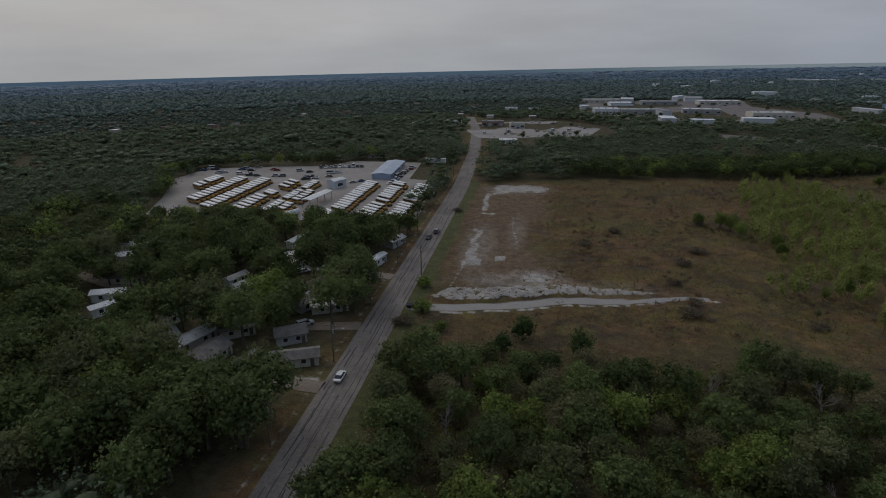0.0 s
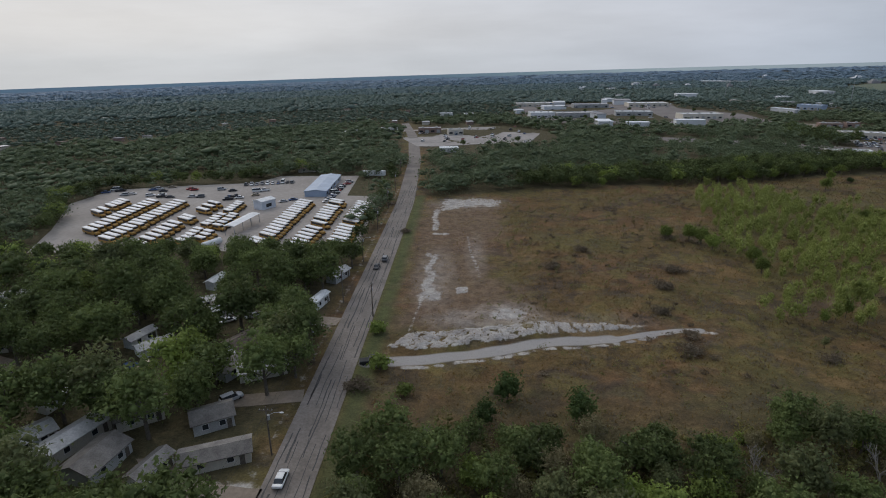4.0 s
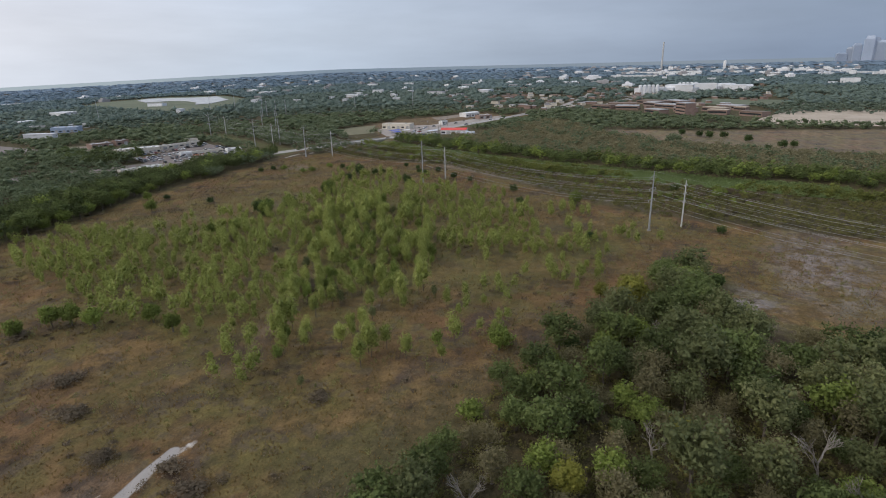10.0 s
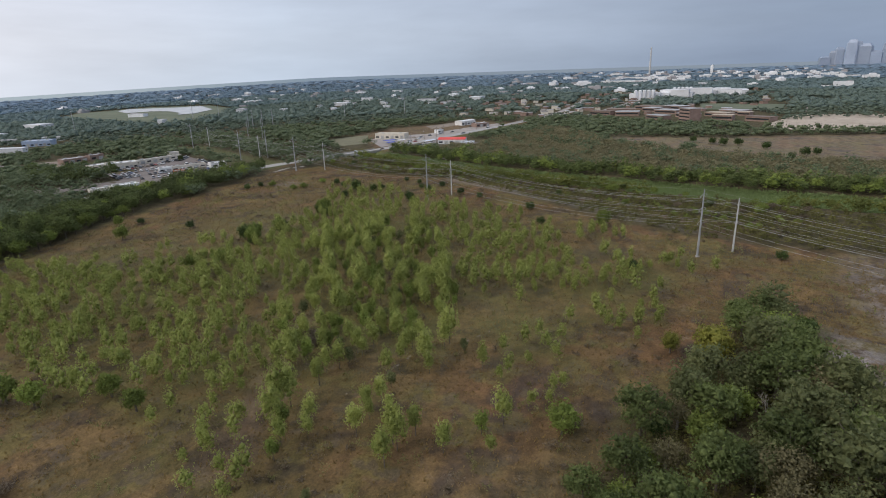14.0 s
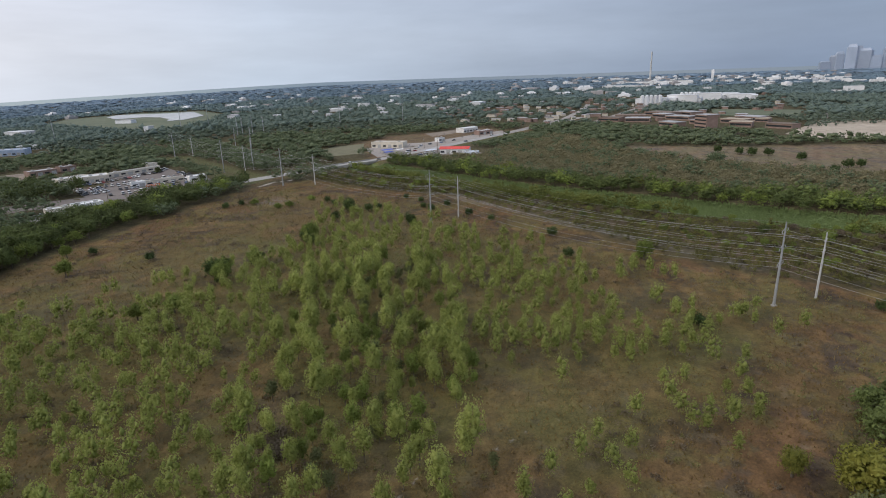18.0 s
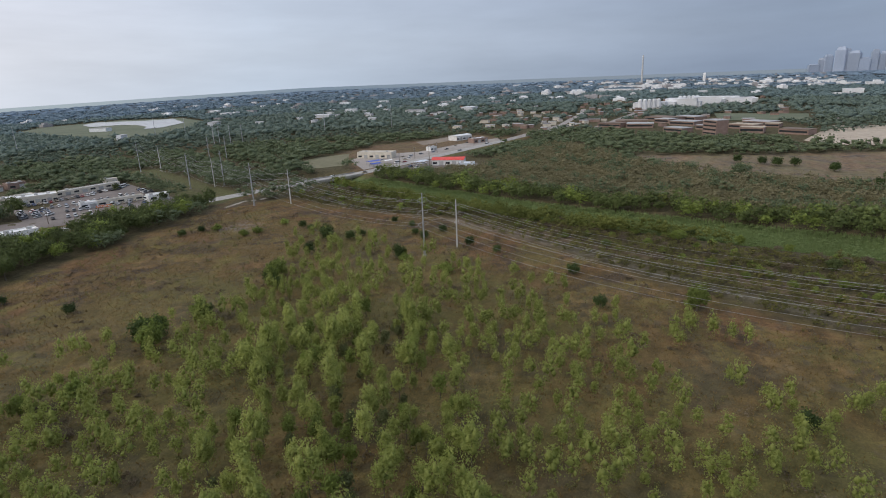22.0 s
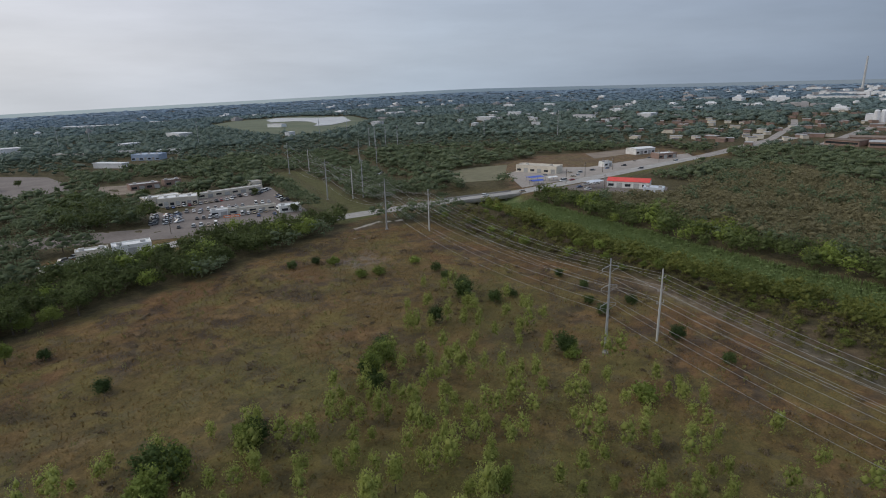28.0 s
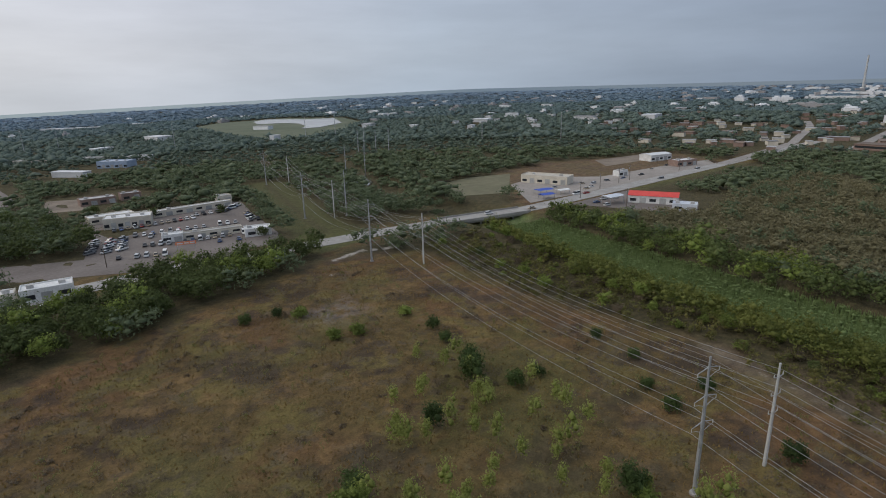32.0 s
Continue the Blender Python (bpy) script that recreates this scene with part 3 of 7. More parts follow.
wood *= np.clip((off_line(gxf, gyf, MAIN_ROAD) - 6) / 8, 0, 1) * np.clip((off_line(gxf, gyf, CREEK_ROAD) - 8) / 10, 0, 1)
wood *= 1 - 0.7 * np.clip((9 - np.abs(off_line(gxf, gyf, LINE_A) - 8)) / 5, 0, 1) * (gyf > 380)


def blob(x, y, rx, ry):
    return np.clip(1.3 - np.hypot((gxf - x) / rx, (gyf - y) / ry), 0, 1)


def streak(line, w):
    return np.clip(1.25 - off_line(gxf, gyf, line) / w, 0, 1)


pale = np.maximum.reduce([
    0.8 * streak([(-27, 141.5), (-20, 142), (-6, 145.7), (10, 150.7), (27, 154), (39, 158.6), (48, 160.8)], 1.2) * np.clip(0.8 + 0.6 * lumps(gxf, gyf, 5, 19), 0.2, 1), 0.6 * streak([(46, 161), (56, 160)], 1.3),
    # bank: furrows painted darker, for brown soil and the shade in them
    soft_in(gxf, gyf, BERM, 1.6) * np.clip(0.76 + 0.62 * gullies(gxf, gyf), 0.12, 1.0), 0.85 * blob(2, 171, 7, 5),
    0.92 * soft_in(gxf + wob * 0.4, gyf, [(-24, 180), (-18, 180), (-18, 188), (-20, 195), (-20, 220), (-24, 224), (-23, 200)], 5), 0.8 * soft_in(gxf, gyf + wob * 0.3, [(-13, 186), (-9, 186), (-9, 191), (-13, 191)], 1.5),
    0.8 * soft_in(gxf + wob * 0.5, gyf + wob * 0.7, [(-23, 281), (-22, 306), (-3, 309), (9, 301), (6, 288), (-10, 290), (-18, 284)], 9),
    0.62 * streak([(-23, 252), (-22.5, 262), (-24, 270), (-23.5, 285)], 2.6), 0.8 * streak([(-23, 246), (-17, 246)], 1.2),
    0.5 * streak([(-25, 160), (-23, 182)], 1.0), 0.5 * streak([(-5, 200), (-8, 225), (-9, 245)], 1.4),
    0.40 * streak([(262, 92), (292, 142), (322, 192), (346, 236)], 2.6),
    0.42 * streak([(-46.6, 60), (-46.6, 330)], 1.9), 0.7 * streak([(-44, 101), (-54, 102)], 3.5), 0.55 * streak([(-46, 163), (-52, 166)], 3.0), 0.9 * streak([(346, 374), (362, 374), (374, 366)], 2.2), 0.55 * blob(333, 362, 5, 2), 0.5 * streak([(109, 165), (120, 161), (130, 158)], 1.3), 0.42 * streak([(140, 149), (152, 142), (161, 134)], 1.2)])
bare = np.maximum.reduce([0.8 * soft_in(gxf + wob, gyf + wob, [(-29, 162), (-29, 300), (6, 302), (6, 250), (-4, 215), (14, 168)], 8), 0.5 * streak([(80, 172), (140, 198)], 5), 0.3 * blob(205, 34, 40, 22),
                          0.55 * soft_in(gxf + wob, gyf, [(300, 130), (258, 80), (275, 70), (330, 180), (352, 236), (344, 240)], 6), 0.5 * soft_in(gxf, gyf, EAST_LOT, 10)])
green = np.maximum.reduce([np.clip(1.2 - np.abs(gxf + 33.5) / 2.6, 0, 1) * (gyf < 315) * (gyf > -100), 0.34 * soft_in(gxf + wob, gyf + wob, [(95, 185), (112, 290), (170, 325), (230, 300), (300, 255), (270, 170), (215, 95), (150, 120)], 30),
                           0.9 * np.clip((28 - off_line(gxf, gyf, CREEK_LINE)) / 12, 0, 1), 0.8 * np.clip((12 - np.abs(off_line(gxf, gyf, LINE_A) - 8)) / 6, 0, 1) * (gyf > 385), 0.6 * streak([(560, 322), (700, 288)], 9)])
wood = np.maximum(wood, 0.55 * soft_in(gxf + wob, gyf + wob, [(-33, 90), (-33, 136), (10, 130), (60, 138), (112, 116), (112, 90)], 14))
lawn = np.maximum(np.clip(1.2 - np.abs(gxf + 33.2) / 3.0, 0, 1) * (gyf < 315) * (gyf > -100), 0.7 * np.clip((16 - np.abs(off_line(gxf, gyf, LINE_A) - 4)) / 6, 0, 1) * (gyf > 388))
lawn = np.maximum(lawn, 0.6 * streak([(560, 318), (700, 284)], 12))
gravel = np.maximum.reduce([1.0 * blob(162, 60, 14, 9), 1.0 * blob(205, 36, 40, 16), 0.9 * blob(190, 8, 30, 12), 0.5 * blob(310, 335, 14, 10)])
reed = np.clip((18 - off_line(gxf, gyf, CREEK_LINE)) / 3, 0, 1) * (gyf < 360)
track = np.maximum(streak(TRACK[:5], 2.9), streak(TRACK[4:], 1.6))
dust = np.clip(np.maximum.reduce([0.24 * soft_in(gxf + wob, gyf, BROWN_FIELD, 20), 0.95 * blob(2, 170, 10, 9), 0.7 * blob(-8, 168, 13, 7), 0.5 * blob(-20, 200, 7, 26), 0.55 * blob(-8, 298, 19, 13), 0.4 * blob(-6, 222, 4, 24), 0.35 * blob(20, 166, 22, 6), 0.22 * streak([(262, 92), (292, 142), (322, 192), (346, 236)], 3.0)]) * (0.8 + 0.35 * lumps(gxf, gyf, 9, 16)), 0, 0.9)
for mask_name, values in (("track", track), ("dust", dust), ("lawn", lawn), ("gravel", gravel), ("reed", reed), ("wood", wood), ("pale", pale), ("bare", bare), ("green", green)):
    ground_mesh.attributes.new(mask_name, "FLOAT", "POINT").data.foreach_set("value", np.ascontiguousarray(values, dtype=np.float32))
ground = tagged(new("ground", ground_mesh), "brown and olive rough meadow with pale bare soil", "ground", kind="structure")


# ---- paved strips and slabs ----
def strip(name, line, width, z, material, label, category, kind="structure", step=6.0, thick=0.3, follow=True):
    pts = []
    for (x0, y0), (x1, y1) in zip(line, line[1:]):
        n = max(1, int(math.hypot(x1 - x0, y1 - y0) / step))
        pts += [(x0 + (x1 - x0) * i / n, y0 + (y1 - y0) * i / n) for i in range(n)]
    pts.append(line[-1])
    for _ in range(4):
        pts = [pts[0]] + [((p[0] + 2 * q[0] + r[0]) / 4, (p[1] + 2 * q[1] + r[1]) / 4) for p, q, r in zip(pts, pts[1:], pts[2:])] + [pts[-1]]
    rings = []
    for i, (x, y) in enumerate(pts):
        (xa, ya), (xb, yb) = pts[max(i - 1, 0)], pts[min(i + 1, len(pts) - 1)]
        l = math.hypot(xb - xa, yb - ya)
        ux, uy = -(yb - ya) / l * width / 2, (xb - xa) / l * width / 2
        h = z + float(base_z(x, y))
        rings.append([(x + ux, y + uy, h), (x + ux, y + uy, h - thick), (x - ux, y - uy, h - thick), (x - ux, y - uy, h)])
    ob = new(name, mesh_of(name, MB().loft(rings), material))
    return tagged(ob, label, category, kind=kind)


def slab(name, poly, z, material, label, category, thick=0.4):
    n = len(poly)
    area = sum(poly[i][0] * poly[(i + 1) % n][1] - poly[(i + 1) % n][0] * poly[i][1] for i in range(n))
    poly = poly if area > 0 else poly[::-1]
    ob = new(name, mesh_of(name, MB().loft([[(x, y, h + float(base_z(x, y))) for x, y in poly] for h in (z - thick, z)]), material))
    return tagged(ob, label, category, kind="structure")


road = strip("road", MAIN_ROAD, 8.9, 0.10, ASPHALT, "worn grey asphalt road with dark tar-sealed cracks", "road")
creek_road = strip("road_over_creek", [p for p in CREEK_ROAD], 11.5, 0.14, DECK, "pale concrete road that runs on over the creek bridge", "road")
side_road = strip("side_road", SIDE_ROAD, 25, 0.09, LOT, "dusty grey side road beside the car lot", "road")
yard = slab("yard_pavement", YARD, 0.12, CONCRETE, "pale worn concrete of the bus yard", "pavement")
car_lot = slab("car_lot_pavement", CAR_LOT, 0.12, LOT, "brownish asphalt of the used-car lot", "pavement")

for lane in ([(-44.5, 100), (-58, 101), (-70, 112)], [(-74, 128), (-100, 134), (-152, 152)], [(-45, 165.5), (-60, 168), (-92, 174)], [(-45, 130), (-62, 127)]):
    strip("dirt_lane", lane, 4.6, 0.10, DIRT, "grey dirt lane between the trailers", "road", step=4)
rt = random.Random(5)
tar = MB()
for lane in (-3.3, -2.4, -1.2, 0.0, 1.0, 2.2, 3.2):
    y = 40.0
    while y < 330:
        run = rt.uniform(8, 34)
        x, w, pts = lane + rt.uniform(-0.5, 0.5), rt.uniform(0.14, 0.42), []
        for i in range(int(run / 2) + 2):
            x += rt.uniform(-0.12, 0.12)
            pts.append((-40.3 + x, y + i * 2, w * rt.uniform(0.5, 1.2) / 2))
        tar.loft([[(px - pw, py, 0.104), (px + pw, py, 0.104), (px + pw, py, 0.108), (px - pw, py, 0.108)] for px, py, pw in pts])
        y += run + rt.uniform(1, 14)
part("tar_seal", tar, TAR, road, "dark wandering tar-sealed cracks")


# distant buildings: their places are fixed first, so that the woods leave room in front of them
FAR_SPOTS = []
rs = random.Random(17)


def sprinkle(n, az0, az1, r0, r1, wmin, wmax, hmin, hmax, kind, label):
    k = 0
    while k < n:
        az, r = radians(rs.uniform(az0, az1)), r0 * (r1 / r0) ** rs.random()
        x, y = -math.sin(az) * r, math.cos(az) * r
        if any(inside(np.array([x]), np.array([y]), p)[0] for p in (FIELD, EAST_LOT, YARD, CAR_LOT, BROWN_FIELD, [(655, 40), (850, 0), (830, -140), (650, -120)], [(860, 1000), (1150, 1250), (1120, 1490), (1000, 1430)])):
            continue
        w = rs.uniform(wmin, wmax)
        FAR_SPOTS.append((x, y, rs.choice((0, 80, 20, 100)) + rs.uniform(-8, 8), w, w * rs.uniform(0.4, 0.7), rs.uniform(hmin, hmax), kind, label))
        k += 1


sprinkle(50, -93, -66, 880, 1500, 9, 18, 4, 6, "suburb", "suburban house among distant trees")
sprinkle(80, -100, -72, 1500, 4300, 20, 64, 5, 13, "pale", "pale distant building towards the city")
sprinkle(60, -72, -40, 1300, 3200, 14, 46, 5, 9, "pale", "pale distant shed among trees")
sprinkle(26, -40, -8, 1000, 2800, 14, 40, 5, 8, "pale", "pale distant shed among trees")
sprinkle(14, -30, -4, 640, 1000, 12, 34, 4, 6, "pale", "pale warehouse beyond the roadside woods")
sprinkle(6, -42, -30, 800, 1050, 10, 22, 4, 6, "pale", "pale shed beyond the car lot")
sprinkle(34, -75, -62, 820, 1250, 10, 18, 3.5, 5, "suburb", "brown-roofed house of the suburb by the road")
sprinkle(30, -5, 46, 650, 2200, 8, 14, 3, 5, "suburb", "house roof among distant trees")
FAR_SPOTS = [f for f in FAR_SPOTS if not (280 < f[0] < 560 and 590 < f[1] < 800)]
sprinkle(80, -99, -80, 2200, 3700, 18, 46, 6, 14, "pale", "small white building of the hazy city edge")
sprinkle(46, -90, -68, 840, 1450, 9, 17, 3.5, 5, "suburb", "brown-roofed house of the suburb by the road")
sprinkle(18, -66, -48, 1150, 1700, 8, 17, 4, 5, "pale", "pale low roof among distant trees")
for x, y, turn, w, d, h, label in (
        (1988, -374, 88, 52, 26, 13, "white industrial block among distant trees"), (2410, 132, 86, 88, 40, 12, "long pale industrial hall"), (3086, -6, 80, 16, 16, 46, "white square tower of the city edge"), (2081, 295, 84, 155, 30, 8, "very long white warehouse roof"),
        (2479, 281, 84, 190, 40, 9, "very long white warehouse roof"), (1677, 348, 80, 60, 24, 6, "white low shed in the suburb"), (1677, 297, 80, 46, 22, 6, "white low shed in the suburb"), (1654, -52, 80, 32, 18, 8, "cream flat-roofed block among distant trees"),
        (1377, 59, 80, 100, 30, 3.5, "low white rows beside the factory"), (1340, 95, 78, 90, 22, 4, "low white rows beside the factory"), (1420, 20, 82, 80, 26, 5, "low white rows beside the factory"),
        (396, 770, -66, 34, 9, 4.5, "long white shed roof among trees"), (789, 1857, -30, 130, 26, 5, "long pale greenhouse roof far off"), (955, 1822, -30, 70, 22, 5, "long pale greenhouse roof far off"),
        (1284, 896, 60, 26, 12, 4, "pale low roof among distant trees"), (1371, 810, 60, 26, 12, 4, "pale low roof among distant trees"), (1379, 755, 60, 24, 12, 4, "pale low roof among distant trees")):
    FAR_SPOTS.append((x, y, turn, w, d, h, "pale", label))
SCHOOL = ((840, 205, 46, 20, 6), (880, 185, 60, 24, 6), (930, 145, 70, 26, 6), (935, 112, 50, 22, 6), (812, 60, 44, 18, 6), (754, 20, 43, 16, 6), (768, 58, 34, 16, 7), (775, 130, 40, 16, 6), (800, 96, 40, 16, 6), (850, 40, 50, 20, 6), (860, 120, 50, 20, 6), (833, 172, 46, 20, 6), (896, 143, 32, 20, 6), (828, 30, 22, 14, 5))
STREETS = [[(834, 223), (960, 206), (1094, 188), (1180, 176)], [(875, 274), (980, 276), (1077, 275), (1200, 290)], [(690, 303), (800, 285), (875, 274)], [(1077, 275), (1094, 188)]]


# ---- trees ----
PHI = (1 + 5 ** 0.5) / 2
ICO_V = np.array([(-1, PHI, 0), (1, PHI, 0), (-1, -PHI, 0), (1, -PHI, 0), (0, -1, PHI), (0, 1, PHI), (0, -1, -PHI), (0, 1, -PHI), (PHI, 0, -1), (PHI, 0, 1), (-PHI, 0, -1), (-PHI, 0, 1)]) / math.hypot(1, PHI)
ICO_F = np.array([int(ch, 16) for ch in "0b5 051 017 07a 0ab 159 5b4 ba2 a76 718 394 342 326 368 389 495 24b 62a 867 981".replace(" ", "")]).reshape(-1, 3)
OCT_V = np.array([(1, 0, 0), (-1, 0, 0), (0, 1, 0), (0, -1, 0), (0, 0, 1), (0, 0, -0.6)], float)
OCT_F = np.array([(0, 2, 4), (2, 1, 4), (1, 3, 4), (3, 0, 4), (2, 0, 5), (1, 2, 5), (3, 1, 5), (0, 3, 5)])


def crowns(rng, cen, rad, tall, lobes, sprays, size, core=0.78, solid="ico", up=0.35, spread=0.62, loose=0.12, slim=1.0, rise=0.0, fray=0.5):
    """Leaf crowns for all the trees at once: billowing inner masses and an outer coat of small leaf sprays.
    cen: (n, 3) crown middles, rad: crown radii, tall: height of a crown over its width."""
    n = len(cen)
    cen, rad, tall = np.asarray(cen, float), np.asarray(rad, float), np.broadcast_to(np.asarray(tall, float), (n,))
    sv, sf = (ICO_V, ICO_F) if solid == "ico" else (OCT_V, OCT_F)
    # billows are spread evenly over the crown, each tree turned its own way
    k = np.arange(lobes)[None] + rng.uniform(-0.3, 0.3, (n, lobes))
    zz = np.clip(0.97 - 1.75 * (k + 0.5) / lobes, -0.9, 1.0)
    aa = k * 2.39996 + rng.uniform(0, 6.283, (n, 1))
    rr = np.sqrt(np.maximum(0.0, 1 - zz * zz))
    dirs = np.stack([rr * np.cos(aa), rr * np.sin(aa), zz], 2)
    off = dirs * spread * rng.uniform(0.5, 1.18, (n, lobes, 1)) * np.array((slim, slim, 1))
    if lobes == 1:
        off *= 0
    lr = rng.uniform(0.26, 0.6, (n, lobes)) * min(1, (12 / lobes) ** 0.33) if lobes > 1 else np.ones((n, 1)) * 0.92
    squash = np.stack([np.ones(n), np.ones(n), tall], 1)
    verts, tris, base = [], [], 0
    if core > 0:
        jit = rng.uniform(0.55, 1.2, (n, lobes, len(sv), 1))
        cv = off[:, :, None, :] + sv[None, None] * lr[:, :, None, None] * core * jit
        cv = cv * (rad[:, None, None, None] * squash[:, None, None, :]) + cen[:, None, None, :]
        verts.append(cv.reshape(-1, 3))
        m = n * lobes
        tris.append((np.arange(m)[:, None, None] * len(sv) + sf[None]).reshape(-1, 3))
        base = m * len(sv)
    if sprays:
        pick = rng.randint(0, lobes, (n, sprays))
        d = rng.normal(size=(n, sprays, 3))
        d[..., 2] += up
        d /= np.linalg.norm(d, axis=2, keepdims=True)
        rows = np.arange(n)[:, None]
        p = off[rows, pick] + d * lr[rows, pick][..., None] * (1 + loose * rng.normal(size=(n, sprays, 1)))
        p = p * (rad[:, None, None] * squash[:, None, :]) + cen[:, None, :]
        nor = d + fray * rng.normal(size=d.shape)
        nor /= np.linalg.norm(nor, axis=2, keepdims=True)
        u = np.cross(nor, rng.normal(size=d.shape))
        u /= np.linalg.norm(u, axis=2, keepdims=True)
        u[..., 2] = np.abs(u[..., 2]) + rise
        u /= np.linalg.norm(u, axis=2, keepdims=True)
        w = np.cross(nor, u)
        w /= np.linalg.norm(w, axis=2, keepdims=True) + 1e-6
        s = (np.broadcast_to(size, (n,))[:, None] * rng.uniform(0.55, 1.4, (n, sprays)))[..., None]
        leaf = np.stack([p - u * s * 0.9 - w * s * 0.25, p + w * s * 0.85, p + u * s - w * s * 0.3], 2)
        flip = (np.cross(leaf[..., 1, :] - leaf[..., 0, :], leaf[..., 2, :] - leaf[..., 0, :]) * d).sum(-1) < 0
        leaf[flip] = leaf[flip][:, ::-1]
        verts.append(leaf.reshape(-1, 3))
        tris.append(base + np.arange(n * sprays * 3).reshape(-1, 3))
    return np.concatenate(verts), np.concatenate(tris)


def limbs(r, height, crown_low, radius, trunk_r, count=6):
    """A leaning tapered trunk with limbs."""
    mb = MB()
    lean = (r.uniform(-0.05, 0.05) * height, r.uniform(-0.05, 0.05) * height)
    top = height * 0.8
    pts = [(lean[0] * k * k, lean[1] * k * k, top * k - 0.4 * (k == 0)) for k in (0, 0.25, 0.5, 0.75, 1)]
    mb.tube(pts, [trunk_r * s for s in (1.25, 0.9, 0.65, 0.4, 0.15)], 6)
    for i in range(count):
        a, k = 6.283 * (i + r.uniform(-0.3, 0.3)) / count, r.uniform(0.3, 0.75)
        z0, reach = top * k, radius * r.uniform(0.55, 0.9)
        x0, y0 = lean[0] * k * k, lean[1] * k * k
        mb.tube([(x0, y0, z0), (x0 + math.cos(a) * reach * 0.5, y0 + math.sin(a) * reach * 0.5, z0 + reach * 0.45), (x0 + math.cos(a) * reach, y0 + math.sin(a) * reach, z0 + reach * 0.8)],
                [trunk_r * 0.45, trunk_r * 0.28, trunk_r * 0.08], 4)
    return mb


def tree_kind(name, seed, height, radius, low, material, label, sprays, size, lobes=12, tall=0.85, trunk=0.28, core=0.75, category="tree", bark=None, spread=0.62, loose=0.12, slim=1.0, branches=6, rise=0.0, solid="ico"):
    """One tree with trunk and crown; copies share its meshes."""
    r, rng = random.Random(seed), np.random.RandomState(seed)
    ob = thing(name, pose(0, 0, -400), label, category)
    part("trunk", limbs(r, height, low, radius, trunk, branches), bark or BARK, ob)
    half = (height - low) / 2
    v, t = crowns(rng, [(0, 0, low + half)], [radius], [half / radius / 0.95], lobes, sprays, size, core, spread=spread, loose=loose, slim=slim, rise=rise, solid=solid)
    part("crown", tri_mesh("crown", v, t, material, True), None, ob)
    return ob


FULL = [tree_kind("shade_tree", s, h, r, l, m, lab, int(n * 2.1), 0.3, lobes=40, core=0.55, loose=0.28, spread=0.7, solid="oct") for s, h, r, l, m, lab, n in (
    (11, 10.5, 5.2, 2.0, LEAF_OAK, "broad dark green shade tree with a full crown", 950),
    (12, 12.0, 5.0, 2.5, LEAF_OAK, "tall dark green shade tree with an uneven crown", 950),
    (13, 9.0, 5.6, 1.6, LEAF_BRIGHT, "spreading mid-green tree with a lumpy crown", 950),
    (14, 11.0, 4.6, 2.2, LEAF_GREY, "grey-green tree with an open billowing crown", 900),
    (15, 8.0, 4.2, 1.4, LEAF_OAK, "low rounded dark green tree", 950),
    (16, 7.0, 3.6, 1.0, LEAF_BRIGHT, "small bushy bright green tree", 800))]
YELLOW_TREE = tree_kind("yellowing_tree", 21, 7.0, 3.2, 1.0, LEAF_YELLOW, "small tree with yellow-green autumn leaves", 2200, 0.22, lobes=20, core=0.62, loose=0.2)
def bare_tree(seed):
    """A leafless tree, limbs forking three times."""
    r = random.Random(seed)
    ob = thing("bare_tree", pose(0, 0, -400), "half-dead tree with pale bare forking branches", "tree")
    mb = MB()

    def fork(p, d, length, rad, level):
        q = p + d * length
        mid = (p + q) / 2 + Vector((r.uniform(-1, 1), r.uniform(-1, 1), r.uniform(0, 0.5))) * length * 0.1
        mb.tube([p, mid, q], [rad, rad * 0.8, rad * 0.6], 4)
        if level < 4:
            for _ in range(3 if level else 4):
                e = (d + Vector((r.uniform(-1, 1), r.uniform(-1, 1), r.uniform(-0.25, 0.7))) * 0.85).normalized()
                fork(q if r.random() < 0.7 else mid, e, length * r.uniform(0.55, 0.85), rad * 0.58, level + 1)

    fork(Vector((0, 0, -0.3)), Vector((0.06, 0.04, 1)).normalized(), 3.2, 0.24, 0)
    part("trunk", mb, BARK_PALE, ob)
    return ob


BARE_TREE = bare_tree(22)
SAPLINGS = [tree_kind("sapling", 30 + i, h, r, 0.8, m, lab, int(n * 4.2), 0.175, lobes=13, tall=1.6, trunk=0.08, core=0.58, spread=0.6, loose=0.15, slim=0.72, rise=0.35, branches=0, solid="oct") for i, (h, r, m, lab, n) in enumerate((
    (7.6, 2.2, LEAF_SAPLING, "slender pale green sapling with feathery leaves", 230), (6.2, 1.9, LEAF_SAPLING, "young pale green willow-like sapling", 200),
    (9.0, 2.7, LEAF_SAPLING, "taller feathery yellow-green sapling", 280), (5.0, 1.7, LEAF_BRIGHT, "leafy mid-green young tree in dry grass", 220),
    (4.2, 1.5, LEAF_GREY, "thin grey-green sapling in dry grass", 160)))]
BUSHES = [tree_kind("bush", 40 + i, h, r, 0.1, m, lab, int(n * 2.6), 0.2, lobes=13, trunk=0.1, core=0.0 if m is LEAF_DRY else 0.55, loose=0.34 if m is LEAF_DRY else 0.24, category="bush", branches=0) for i, (h, r, m, lab, n) in enumerate((
    (3.4, 2.2, LEAF_BUSH, "dark green rounded juniper bush in the grass", 380), (5.0, 2.4, LEAF_BUSH, "dark green upright juniper in the grass", 460),
    (2.4, 2.4, LEAF_DRY, "low brown brushwood thicket", 380), (2.0, 1.6, LEAF_BRIGHT, "low green bush in the meadow", 260)))]


FOREST = []     # shade trees wait here; the nearest become things, the others join the woods


